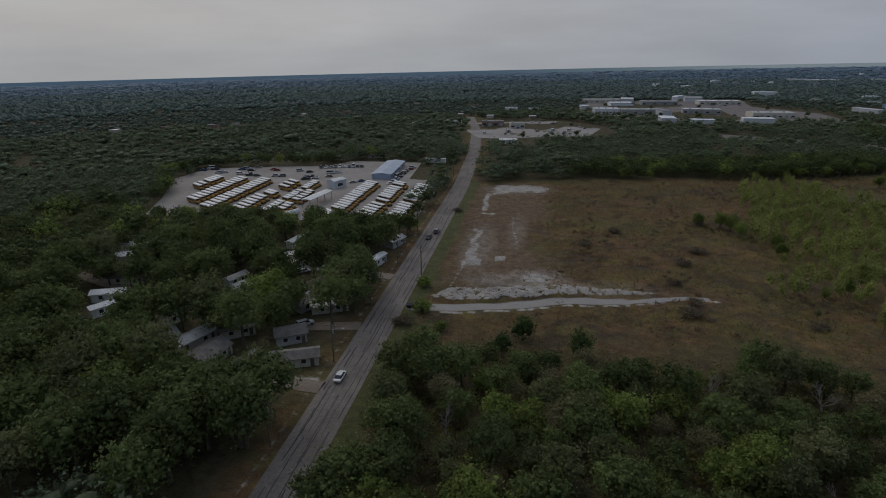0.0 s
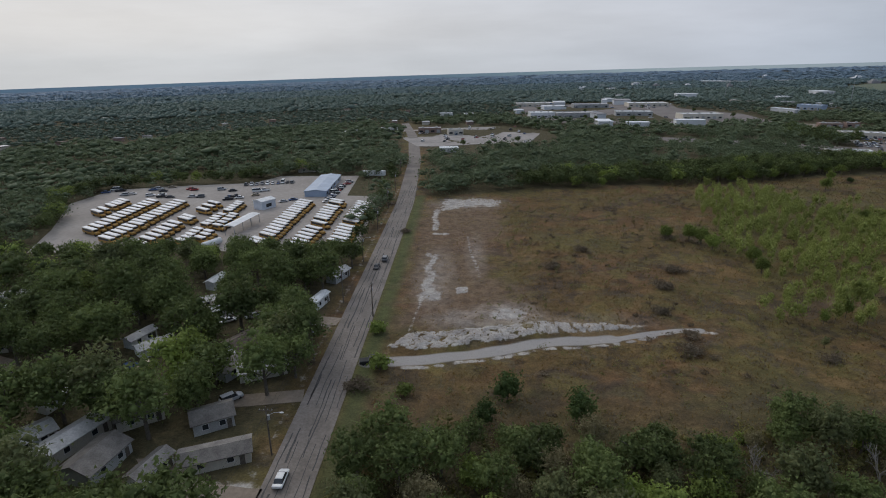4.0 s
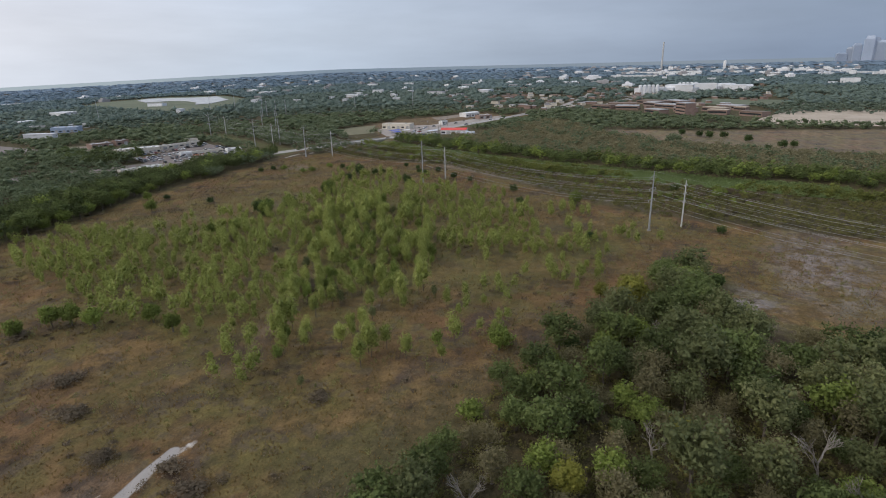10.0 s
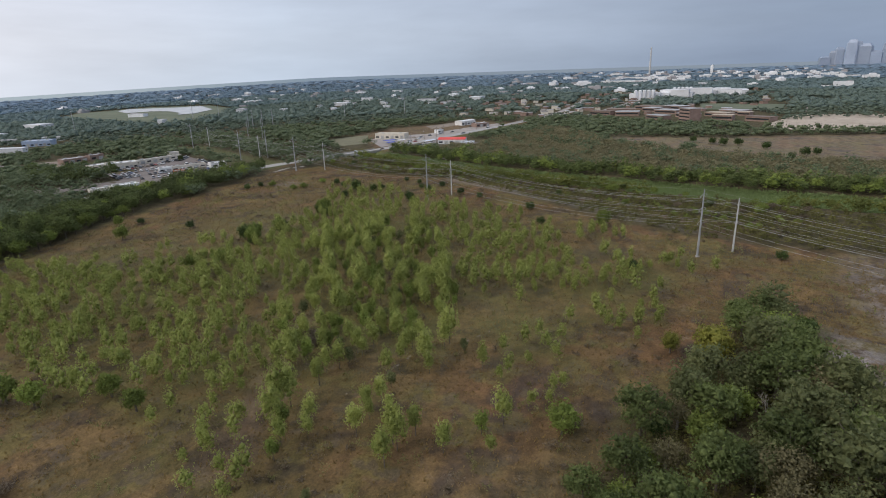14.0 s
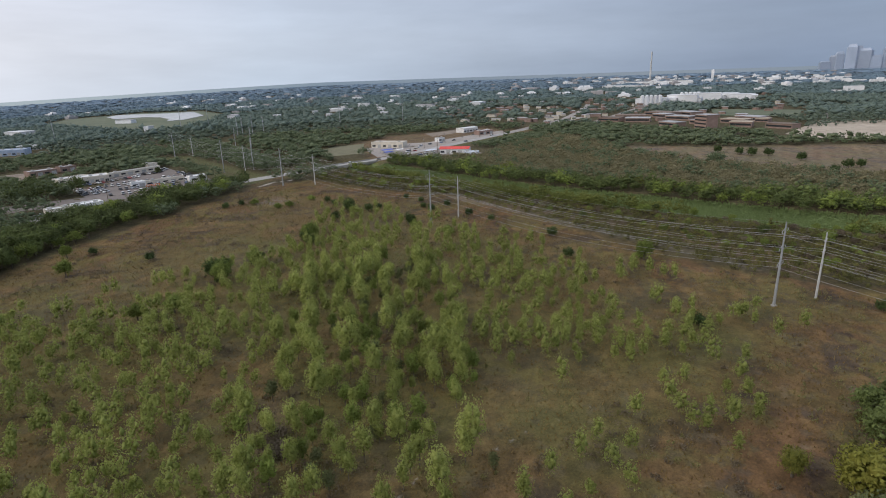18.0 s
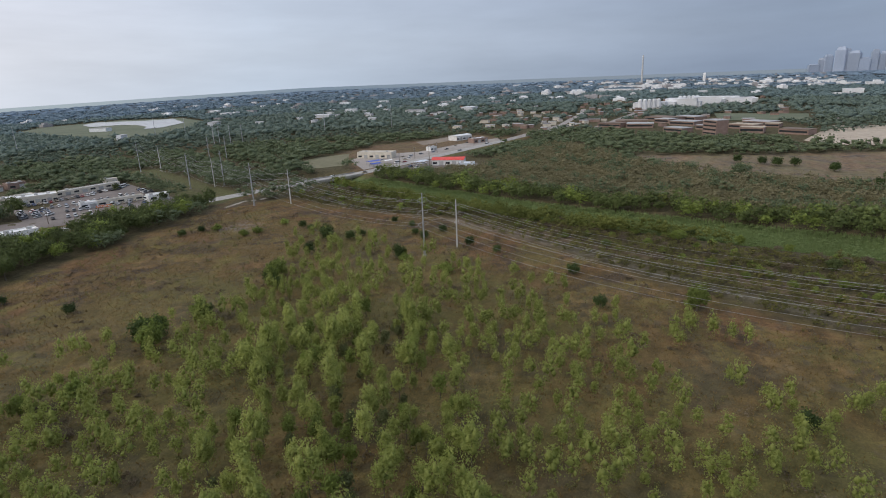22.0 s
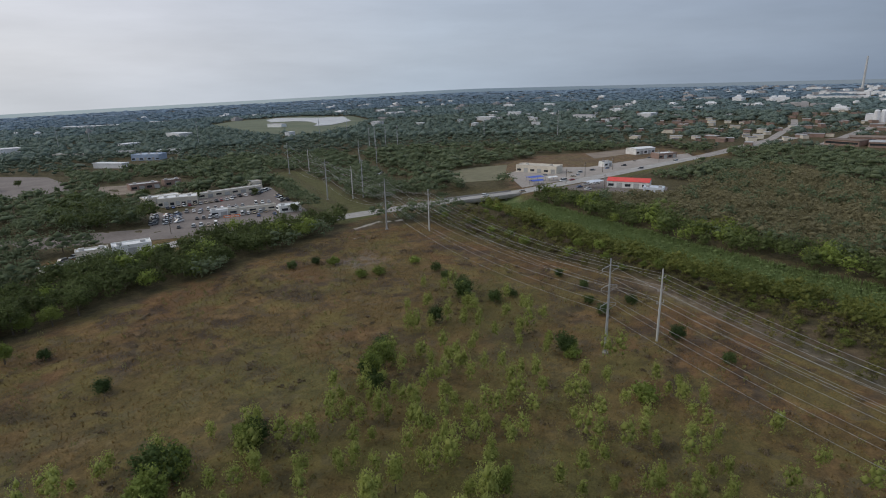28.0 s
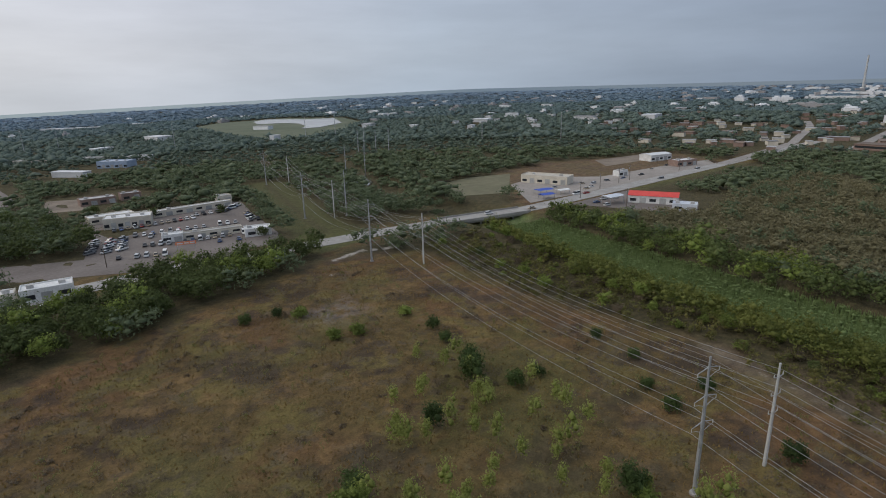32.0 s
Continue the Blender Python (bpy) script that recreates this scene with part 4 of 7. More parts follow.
def seed_tree(kind, x, y, s, turn, group):
    FOREST.append((kind, x, y, s, turn, group))


def plant(ob, x, y, s=1.0, turn=0.0, group="", tall=1.0):
    o = copy_thing(ob, Matrix.Identity(4))
    o.matrix_basis = pose(x, y, gz(x, y) - 0.05, 0, 0, turn) @ Matrix.Diagonal((s, s, s * tall, 1))
    if group:
        o["group"] = group
    return o


def scatter(seed, poly, gap, jitter=0.42):
    rng = np.random.RandomState(seed)
    xs, ys = [p[0] for p in poly], [p[1] for p in poly]
    X, Y = np.meshgrid(np.arange(min(xs), max(xs), gap), np.arange(min(ys), max(ys), gap))
    X = X.ravel() + rng.uniform(-jitter, jitter, X.size) * gap
    Y = Y.ravel() + rng.uniform(-jitter, jitter, Y.size) * gap
    k = inside(X, Y, poly)
    return X[k], Y[k], rng


# places the woods keep clear of
POND_FIELD = [(855, 1400), (1000, 1520), (1180, 1480), (1180, 1260), (1030, 1040), (800, 870), (720, 860), (690, 960)]
WEST_FIELD = [(480, 408), (504, 388), (570, 426), (540, 444), (495, 446)]
HOUSE_SPOTS = [(-65, 105), (-54, 112), (-75, 106), (-93, 113), (-57, 139), (-53, 175), (-144, 168), (-120, 126), (-65, 150), (-79, 170), (-94, 153), (-60, 119), (-112, 114), (-88, 138), (-67, 99), (-50, 108), (-58, 107), (-52, 196), (-73, 182), (-88, 149), (-90, 191), (-85, 176), (-100, 136), (-111, 135), (-63, 139), (-141, 163), (-126, 136)]
CLEAR = [YARD, CAR_LOT, BROWN_FIELD, EAST_LOT, [(-70, 360), (-50, 360), (-50, 316), (-70, 316)], [(-54, 95), (-44, 95), (-44, 108), (-54, 108)]]
FAR_CLEAR = [[(462, 350), (560, 330), (560, 270), (500, 258), (462, 296)], [(660, 40), (700, 40), (760, -60), (700, -160), (645, -110)], [(1045, 80), (1010, -45), (885, -25), (910, 85)], POND_FIELD, WEST_FIELD, [(660, 20), (700, 40), (800, -60), (740, -190), (680, -120)], [(740, 130), (860, 150), (900, 20), (800, -10), (730, 60)], [(62, 668), (240, 626), (330, 640), (345, 760), (300, 860), (330, 985), (70, 995)],
             [(-68, 455), (58, 462), (80, 560), (30, 640), (-78, 640)], [(1240, 210), (1400, 190), (1460, -60), (1300, -30)], [(800, 960), (1000, 1000), (1060, 1330), (900, 1400)],
             [(312, 575), (345, 565), (395, 570), (390, 640), (330, 650)], [(395, 735), (420, 725), (485, 800), (420, 850)], [(0, 430), (-45, 425), (-45, 475), (0, 480)], [(890, 205), (800, 160), (770, 0), (700, 40), (700, 110), (760, 190), (830, 230)], [(1100, 215), (1150, 150), (1240, 0), (1320, 0), (1300, 120), (1180, 220)]]


def keep_clear(x, y):
    ok = ~inside(x, y, FIELD)
    for poly in CLEAR + FAR_CLEAR:
        ok &= ~inside(x, y, poly)
    ok &= off_line(x, y, MAIN_ROAD) > 8.2
    ok &= off_line(x, y, CREEK_ROAD) > np.where((x > 350) & (x < 500), 22, np.where(x > 700, 7, np.where(x > 560, 30, np.where(x > 490, 38, 14))))
    ok &= off_line(x, y, SIDE_ROAD) > 17
    ok &= off_line(x, y, CREEK_LINE) > np.where(y > 392, 7, 19)
    ok &= ~((off_line(x, y, LINE_A) < 15) & (y > 385))
    for street in STREETS:
        ok &= off_line(x, y, street) > 12
    for hx, hy in HOUSE_SPOTS:
        l = math.hypot(hx + 12, hy - 40)
        ux, uy = -(hx + 12) / l, -(hy - 40) / l
        for step, r in ((0, 5.6), (6, 5.0), (11, 4.4)):
            ok &= np.hypot(x - hx - ux * step, y - hy - uy * step) > r
    return ok


def open_front(x, y):
    """True where no distant building is hidden by a tree at that place."""
    ok = np.ones(len(x), bool)
    for bx, by, _, w, *_ in FAR_SPOTS + [(q[0], q[1], 0, q[2]) for q in SCHOOL]:
        l = math.hypot(bx, by - 60)
        fx, fy = -bx / l, -(by - 60) / l
        along, across = (x - bx) * fx + (y - by) * fy, (x - bx) * -fy + (y - by) * fx
        ok &= ~((along > -w * 0.4) & (along < 30 + l * 0.03) & (np.abs(across) < w * 0.5 + 4))
    return ok


def in_view(x, y):
    az = np.degrees(np.arctan2(-(x - 0), y + 30))
    return (az < 54) & (az > -114)


WOODS = "trees of the roadside woods"
# trees near the flight, each on its own
tx, ty, trng = scatter(51, [(-215, 60), (-46, 60), (-46, 230), (-215, 230)], 8.3)
k = keep_clear(tx, ty)
for x, y in zip(tx[k], ty[k]):
    kind, size, turn = trng.choice(6, p=[.42, .34, .05, .10, .06, .03]), trng.uniform(0.85, 1.5), trng.uniform(0, 360)
    if x > -190:
        size = min(size, (238 - y) * 0.031)      # sized to fit the camera's view: kept low so the yard shows behind
    if size > 0.4:
        seed_tree(kind, x, y, size, turn, WOODS)
THIN_TREE = tree_kind("thin_tree", 23, 7.5, 3.4, 1.2, LEAF_THIN, "brownish tree with thin half-bare twigs", 1900, 0.2, lobes=20, core=0.3, loose=0.3, bark=BARK_PALE)
NOTED = [(3, 108, 73, 1.5), (3, 77, 74, 1.35), (3, 128, 64, 1.25), (3, 126, 47, 1.2), (3, 109, 44, 1.2), (3, 96, 62, 1.2), (0, 93, 99, 1.1), (0, 163, 84, 1.0), (0, 62, 114, 0.85), (0, 122, 92, 1.0), (1, 104, 92, 0.95), (4, 174, 84, 0.9), (0, 80, 98, 1.0), (2, 92, 82, 0.8)]
for kind, x, y, size in NOTED:
    seed_tree(kind, x, y, size, 37.0 * x, "trees of the thicket")
plant(YELLOW_TREE, 148, 91, 1.5, 20, "trees of the thicket")
plant(YELLOW_TREE, 151, 100, 0.8, 80, "trees of the thicket")
plant(BARE_TREE, 88, 55, 1.25, 0, "trees of the thicket")
plant(BARE_TREE, 80, 50, 1.1, 140, "trees of the thicket")
tx, ty, trng = scatter(52, THICKET, 6.4)
k = (ty > 28) & (off_line(tx, ty, MAIN_ROAD) > 9)
for _, x, y, size in NOTED + [(0, 148, 91, 1.6), (0, 142, 94, 1.4), (0, 151, 100, 0.9), (0, 88, 55, 0.8)]:
    k &= np.hypot(tx - x, ty - y) > 4.6 * size
for x, y in zip(tx[k], ty[k]):
    edge = soft_in(np.array([x]), np.array([y]), THICKET, 26)[0]
    big = x > 95 and y < 85
    if edge < 0.62 and trng.rand() < 0.35:
        plant(BUSHES[trng.choice([0, 1, 3])], x, y, trng.uniform(0.8, 1.3), trng.uniform(0, 360), "bushes of the thicket")
        continue
    u = trng.rand()
    size = trng.uniform(0.65, 1.15) * (1.2 if big else 0.95)
    if u < 0.26:
        plant(BARE_TREE if u < 0.025 else YELLOW_TREE if u < 0.05 else THIN_TREE, x, y, size, trng.uniform(0, 360), "trees of the thicket")
    else:
        seed_tree(trng.choice([0, 2, 3, 4, 5], p=[.34, .05, .36, .2, .05] if big else [.32, .06, .2, .34, .08]), x, y, size, trng.uniform(0, 360), "trees of the thicket")
# belt along the far edge of the meadow
tx, ty, trng = scatter(53, [(20, 326), (150, 344), (218, 366), (290, 374), (340, 381), (356, 392), (300, 412), (200, 400), (20, 352)], 5.9)
for x, y in zip(tx, ty):
    seed_tree(trng.choice([0, 1, 2, 4, 5], p=[.34, .22, .08, .3, .06]), x, y, trng.uniform(0.7, 1.1), trng.uniform(0, 360), "trees of the belt behind the meadow")
# brushy banks of the creek
tx, ty, trng = scatter(54, [(258, 60), (300, 130), (352, 236), (360, 300), (384, 352), (428, 348), (398, 285), (372, 222), (338, 95), (328, 40)], 7.2)
k = (off_line(tx, ty, CREEK_LINE) > 19) & (off_line(tx, ty, LINE_A) > 17) & (off_line(tx, ty, CREEK_ROAD) > 26)
for x, y in zip(tx[k], ty[k]):
    if trng.rand() < 0.2:
        seed_tree(trng.choice([2, 4, 5]), x, y, trng.uniform(0.38, 0.6), trng.uniform(0, 360), "scrub on the creek bank")
    else:
        plant(BUSHES[trng.choice([2, 3])], x, y, trng.uniform(0.7, 1.2), trng.uniform(0, 360), "scrub on the creek bank")
for x, y in ((-51, 256), (-52, 238), (-50, 262), (-50, 295), (-51, 300), (-53, 318), (-56, 371), (-58, 385), (-52, 345)):
    seed_tree(trng.choice([0, 1, 4]), x, y, trng.uniform(0.75, 1.0), trng.uniform(0, 360), WOODS)
EDGE = [(-186, 246), (-217, 296), (-214, 331), (-182, 343), (-138, 351), (-129, 372), (-100, 374)]
for (xa, ya), (xb, yb) in zip(EDGE, EDGE[1:]):
    n = int(math.hypot(xb - xa, yb - ya) / 6)
    for i in range(n):
        seed_tree(trng.choice([0, 1, 2, 4]), xa + (xb - xa) * i / n + trng.uniform(-2, 2), ya + (yb - ya) * i / n + trng.uniform(-2, 2), trng.uniform(0.7, 1.1), trng.uniform(0, 360), "trees round the bus yard")
for x, y in ((279, 497), (290, 494), (270, 503), (284, 512), (278, 525), (276, 540), (290, 560), (262, 513), (296, 520), (292, 540), (268, 520), (300, 530), (286, 480), (294, 478), (299, 484), (270, 486), (277, 482), (262, 492)):
    seed_tree(trng.choice([0, 1]), x, y, trng.uniform(0.95, 1.3), trng.uniform(0, 360), "trees beside the car lot")
for x, y in ((-53, 143), (-55, 160), (-90, 162), (-53, 130), (-70, 160), (-84, 122), (-66, 134), (-60, 186), (-98, 104), (-80, 94), (-52, 89), (-58, 83), (-65, 91), (-70, 84), (-76, 91), (-83, 86), (-51, 79), (-89, 93), (-61, 75), (-74, 77), (-96, 90), (-84, 78)):
    seed_tree(trng.choice([0, 1, 3]), x, y, trng.uniform(1.0, 1.5), trng.uniform(0, 360), WOODS)
FOREST.sort(key=lambda f: float(off_line(np.array(f[1]), np.array(f[2]), FLIGHT)) - (60 if f[5] == WOODS and f[2] < 235 and f[1] > -130 else 0))
THICKET_TREES = [f for f in FOREST if f[5] == "trees of the thicket"][:240]
OTHERS = [f for f in FOREST if f[5] != "trees of the thicket"]
for kind, x, y, s, turn, group in OTHERS[:250]:
    plant(FULL[kind], x, y, s, turn, group)
for kind, x, y, s, turn, group in THICKET_TREES:
    plant(FULL[kind], x, y, s, turn, group).name = "thicket_tree"
FOREST = OTHERS[250:] + [f for f in FOREST if f[5] == "trees of the thicket"][240:]
for x, y in ((20, 470), (34, 505), (-12, 484), (60, 600), (80, 690), (140, 690), (176, 668), (232, 655), (150, 800), (215, 822), (95, 850), (290, 790), (240, 850), (130, 700), (300, 700), (120, 880), (345, 520), (371, 494), (332, 560), (352, 430)):
    FOREST.append((trng.choice([0, 1, 4]), x, y, trng.uniform(0.5, 0.8), 0.0, WOODS))
# single bushes and junipers that stand out in the meadow
for kind, spots, s in (
        (0, [(288, 349), (297, 346), (317, 302), (312, 294), (193, 263), (214, 266), (256, 156), (309, 265), (243, 261), (209, 113), (312, 236), (206, 311), (204, 341), (234, 66), (302, 267), (188, 74), (318, 243), (324, 232), (308, 214), (330, 250), (300, 200), (284, 168), (336, 262)], 1.0),
        (1, [(-1, 129), (13, 122), (298, 276), (280, 273), (256, 271), (215, 265), (200, 268), (198, 271), (245, 265), (-6, 121), (302, 279), (283, 234)], 1.25),
        (3, [(301, 340), (296, 320), (302, 317), (320, 315), (264, 131), (273, 211), (282, 232), (83, 114), (63, 116), (114, 118), (-23, 131), (-30, 141), (-33, 159)], 1.5),
        (2, [(77, 147), (-34, 133), (-35, 249), (45, 150), (60, 205), (52, 190), (20, 208), (33, 225), (70, 240), (130, 190), (126, 186), (160, 250), (165, 262), (45, 172), (48, 158)], 1.3)):
    for x, y in spots:
        plant(BUSHES[kind], x, y, s * trng.uniform(0.85, 1.25), trng.uniform(0, 360), "bushes in the meadow", 0.55 if kind == 2 else 1.0)
for x, y in ((548, 77), (541, 69), (543, 58), (556, 92), (492, 18), (497, 10), (520, 40), (505, 95), (470, 30)):
    plant(BUSHES[0], x, y, trng.uniform(1.4, 2.0), trng.uniform(0, 360), "bushes in the dry field")
# single young trees that stand out among the saplings
for i, (x, y) in enumerate(((194, 263), (201, 268), (213, 265), (170, 259), (80, 233), (111, 118), (90, 213), (88, 203), (246, 265), (182, 326), (262, 130), (69, 240), (81, 225), (77, 237), (252, 267), (197, 347), (162, 265))):
    plant(FULL[5], x, y, trng.uniform(0.7, 1.05), trng.uniform(0, 360), "young trees standing in the meadow", 1.15)
SPARE = FULL + SAPLINGS + BUSHES + [YELLOW_TREE, BARE_TREE, THIN_TREE]

# saplings scattered over the meadow
SAP = [(70, 160), (84, 220), (100, 290), (122, 345), (158, 300), (180, 290), (212, 276), (252, 274), (300, 296), (314, 272), (296, 243), (284, 202), (272, 160), (256, 136), (232, 110), (220, 84), (194, 90), (150, 108), (110, 118)]
tx, ty, trng = scatter(55, SAP, 4.0)
DENSE = [(86, 243), (85, 262), (121, 318), (139, 328), (150, 295), (165, 270), (193, 252), (225, 258), (263, 268), (298, 280), (289, 254), (277, 225), (262, 200), (252, 180), (226, 150), (202, 126), (187, 134), (176, 160), (150, 162), (125, 163), (113, 173), (116, 190), (96, 197)]
dens = 0.27 + 0.49 * soft_in(tx + 3 * lumps(tx, ty, 13, 24), ty, DENSE, 16) + 0.22 * lumps(tx, ty, 34, 21) + 0.3 * lumps(tx, ty, 15, 22)
dens *= 1 - 0.42 * np.clip((tx - 230) / 30, 0, 1)
dens *= np.where(np.hypot((tx - 152) / 16, (ty - 146) / 11) < 1, 0.15, 1)
k = trng.rand(len(tx)) < dens
tx, ty = tx[k], ty[k]
order = np.argsort(off_line(tx, ty, FLIGHT))
near, rest = order[:290], order[290:]
for i in near:
    plant(SAPLINGS[trng.choice(5, p=[.27, .22, .18, .21, .12])], tx[i], ty[i], trng.uniform(0.7, 1.35), trng.uniform(0, 360), "saplings in the meadow")


def stuff_crowns(name, label, category, x, y, rad, tall, low, material, rng, parent=None, **kw):
    z = ground_z(x, y)
    cen = np.stack([x, y, z + low + rad * tall], 1)
    v, t = crowns(rng, cen, rad, tall, **kw)
    ob = new(name, tri_mesh(name, v, t, material, True))
    return tagged(ob, label, category, kind="stuff")


r2 = trng.uniform(1.2, 2.6, len(rest))
stuff_crowns("sapling_thicket", "pale green feathery saplings massed in the meadow", "saplings", tx[rest], ty[rest], r2, trng.uniform(1.3, 1.95, len(rest)), 0.2, LEAF_SAPLING_MASS, trng, lobes=8, sprays=290, size=0.2, core=0.56, spread=0.6, loose=0.16, slim=0.72, rise=0.35, solid="oct")
# scattered dry brush over the open meadow
tx, ty, trng = scatter(56, [(-25, 118), (-25, 306), (60, 328), (215, 358), (340, 370), (344, 240), (250, 90), (190, 90), (90, 118)], 4.2)
k = (trng.rand(len(tx)) < np.clip(0.05 + 0.7 * lumps(tx, ty, 46, 31), 0.0, 0.9)) & (off_line(tx, ty, [(-30, 148), (30, 160)]) > 7) & ~((tx < 6) & (ty > 165))
stuff_crowns("dry_brush", "low brown and grey dry brush in the meadow", "brush", tx[k], ty[k], trng.uniform(0.8, 2.6, k.sum()), trng.uniform(0.25, 0.5, k.sum()), -0.2, LEAF_DRY, trng, lobes=4, sprays=80, size=0.2, core=0.0, loose=0.4, solid="oct")

# small pale shrubs and weeds all over the meadow
tx, ty, trng = scatter(71, [(-20, 112), (-8, 165), (12, 306), (60, 328), (215, 358), (340, 370), (344, 240), (250, 90), (235, 20), (170, 20), (190, 80), (90, 116)], 5.2, 0.5)
k = (trng.rand(len(tx)) < np.clip(0.42 + 0.45 * lumps(tx, ty, 38, 72), 0.06, 0.9)) & (off_line(tx, ty, TRACK) > 5) & ~inside(tx, ty, BERM)
n = k.sum()
stuff_crowns("meadow_shrubs", "small pale yellow-green shrubs and tall weeds", "shrubs", tx[k], ty[k], trng.uniform(0.6, 1.7, n), trng.uniform(0.7, 1.3, n), -0.2, LEAF_SHRUB, trng, lobes=3, sprays=36, size=0.18, core=0.35, loose=0.3, rise=0.6, solid="oct")

# brush that fills the thicket
tx, ty, trng = scatter(59, THICKET, 3.3)
k = (ty > 20) & (off_line(tx, ty, MAIN_ROAD) > 9) & (trng.rand(len(tx)) < 0.88)
stuff_crowns("thicket_brush", "tangled olive green brush under the thicket trees", "brush", tx[k], ty[k], trng.uniform(1.3, 3.2, k.sum()), trng.uniform(0.45, 0.8, k.sum()), -0.3, LEAF_BRUSH, trng, lobes=3, sprays=90, size=0.26, core=0.6, loose=0.25, solid="oct")

# grass tufts
def tufts(name, label, poly, gap, seed, h, material, keep=None, blades=3, w=0.16):
    x, y, rng = scatter(seed, poly, gap, 0.5)
    if keep is not None:
        k = keep(x, y, rng)
        x, y = x[k], y[k]
    n = len(x)
    z = ground_z(x, y)
    vs, p = [], np.stack([x, y, z], 1)[:, None, :] + np.concatenate([rng.uniform(-0.5, 0.5, (n, blades, 2)), np.zeros((n, blades, 1))], 2)
    a = rng.uniform(0, 6.283, (n, blades))
    side = np.stack([np.cos(a), np.sin(a), 0 * a], 2) * w * rng.uniform(0.6, 1.5, (n, blades, 1))
    tip = np.stack([rng.uniform(-0.35, 0.35, (n, blades)), rng.uniform(-0.35, 0.35, (n, blades)), h * rng.uniform(0.5, 1.3, (n, blades))], 2)
    v = np.stack([p - side, p + side, p + tip], 2).reshape(-1, 3)
    ob = new(name, tri_mesh(name, v, np.arange(len(v)).reshape(-1, 3), material))
    return tagged(ob, label, "grass", kind="stuff")


def meadow_keep(x, y, rng):
    p = np.clip(0.75 + 0.5 * lumps(x, y, 22, 41), 0.15, 1)
    p *= 1 - np.clip(1.6 - off_line(x, y, TRACK) / 4, 0, 1)
    p *= np.where((x < 6) & (y > 160) & (y < 302), 0.25, 1)
    return rng.rand(len(x)) < p


tufts("meadow_grass", "dry brown and olive tall meadow grass", [(-30, 100), (-30, 308), (46, 326), (218, 358), (340, 372), (374, 354), (345, 240), (250, 95), (238, 20), (150, 20), (180, 70), (98, 110)], 1.3, 57, 0.5, LEAF_GRASS, meadow_keep, blades=2, w=0.13)
tufts("creek_reeds", "dense bright green reeds in the creek bed", [(322, 0), (336, 90), (362, 216), (388, 284), (424, 356), (456, 340), (428, 270), (400, 210), (366, 86), (350, 0)], 0.75, 58, 2.0, LEAF_REED, lambda x, y, rng: off_line(x, y, CREEK_LINE) < 16.5, blades=4, w=0.22)

tx, ty, trng = scatter(73, [(322, 0), (336, 90), (362, 216), (388, 284), (424, 356), (456, 340), (428, 270), (400, 210), (366, 86), (350, 0)], 2.6)
k = off_line(tx, ty, CREEK_LINE) < 16
n = k.sum()
stuff_crowns("reed_bed", "soft green reed heads massed in the creek bed", "reeds", tx[k], ty[k], trng.uniform(1.7, 2.4, n), trng.uniform(0.35, 0.5, n), 0.3, LEAF_REED, trng, lobes=3, sprays=26, size=0.26, core=0.95, rise=0.5, loose=0.08, solid="oct")

# the remaining shade trees, massed
fk = np.array([f[0] for f in FOREST])
fx, fy, fs = (np.array([f[i] for f in FOREST]) for i in (1, 2, 3))
frng = np.random.RandomState(66)
for kinds, nm, lab, mat in (((0, 1, 4), "dark_wood", "dark green shade trees massed together", LEAF_OAK), ((2, 5), "green_wood", "mid-green trees massed together", LEAF_BRIGHT), ((3,), "grey_wood", "grey-green trees massed together", LEAF_GREY)):
    sel = np.isin(fk, kinds)
    rad = np.array([5.2, 5.0, 5.6, 4.6, 4.2, 3.6])[fk[sel]] * fs[sel]
    stuff_crowns(nm, lab, "woods", fx[sel], fy[sel], rad, np.full(sel.sum(), 0.85), 1.0, mat, frng, lobes=16, sprays=520, size=0.36, core=0.55, loose=0.24, spread=0.66, solid="oct")

# woods beyond, thinning out in detail with distance
BANK = [(235, -90), (244, 20), (256, 95), (286, 145), (318, 190), (348, 240), (356, 300), (378, 356), (424, 352), (390, 284), (362, 216), (332, 90), (318, 0), (300, -160)]
SCRUB_LAND = [(366, 60), (352, -100), (440, -140), (455, 20), (480, 90), (525, 150), (600, 190), (650, 240), (560, 268), (505, 268), (470, 310), (432, 260), (400, 160)]
BELT = [(20, 326), (150, 344), (218, 366), (290, 374), (340, 381), (356, 392), (300, 412), (200, 400), (20, 352)]
wx, wy, wr = scatter(61, [(-900, -250), (1000, -250), (1000, 1000), (-900, 1000)], 9.0)
dist = off_line(wx, wy, FLIGHT)
k = keep_clear(wx, wy) & in_view(wx, wy) & open_front(wx, wy) & (dist < 820)
k &= ~inside(wx, wy, [(-215, 60), (-46, 60), (-46, 230), (-215, 230)]) & ~inside(wx, wy, BELT)
k &= wr.rand(len(wx)) < np.clip(0.9 + 0.4 * lumps(wx, wy, 120, 62), 0.5, 1)
k &= ~inside(wx, wy, BANK) & ~inside(wx, wy, SCRUB_LAND) & ((off_line(wx, wy, CREEK_LINE) > 30) | (wy > 392))
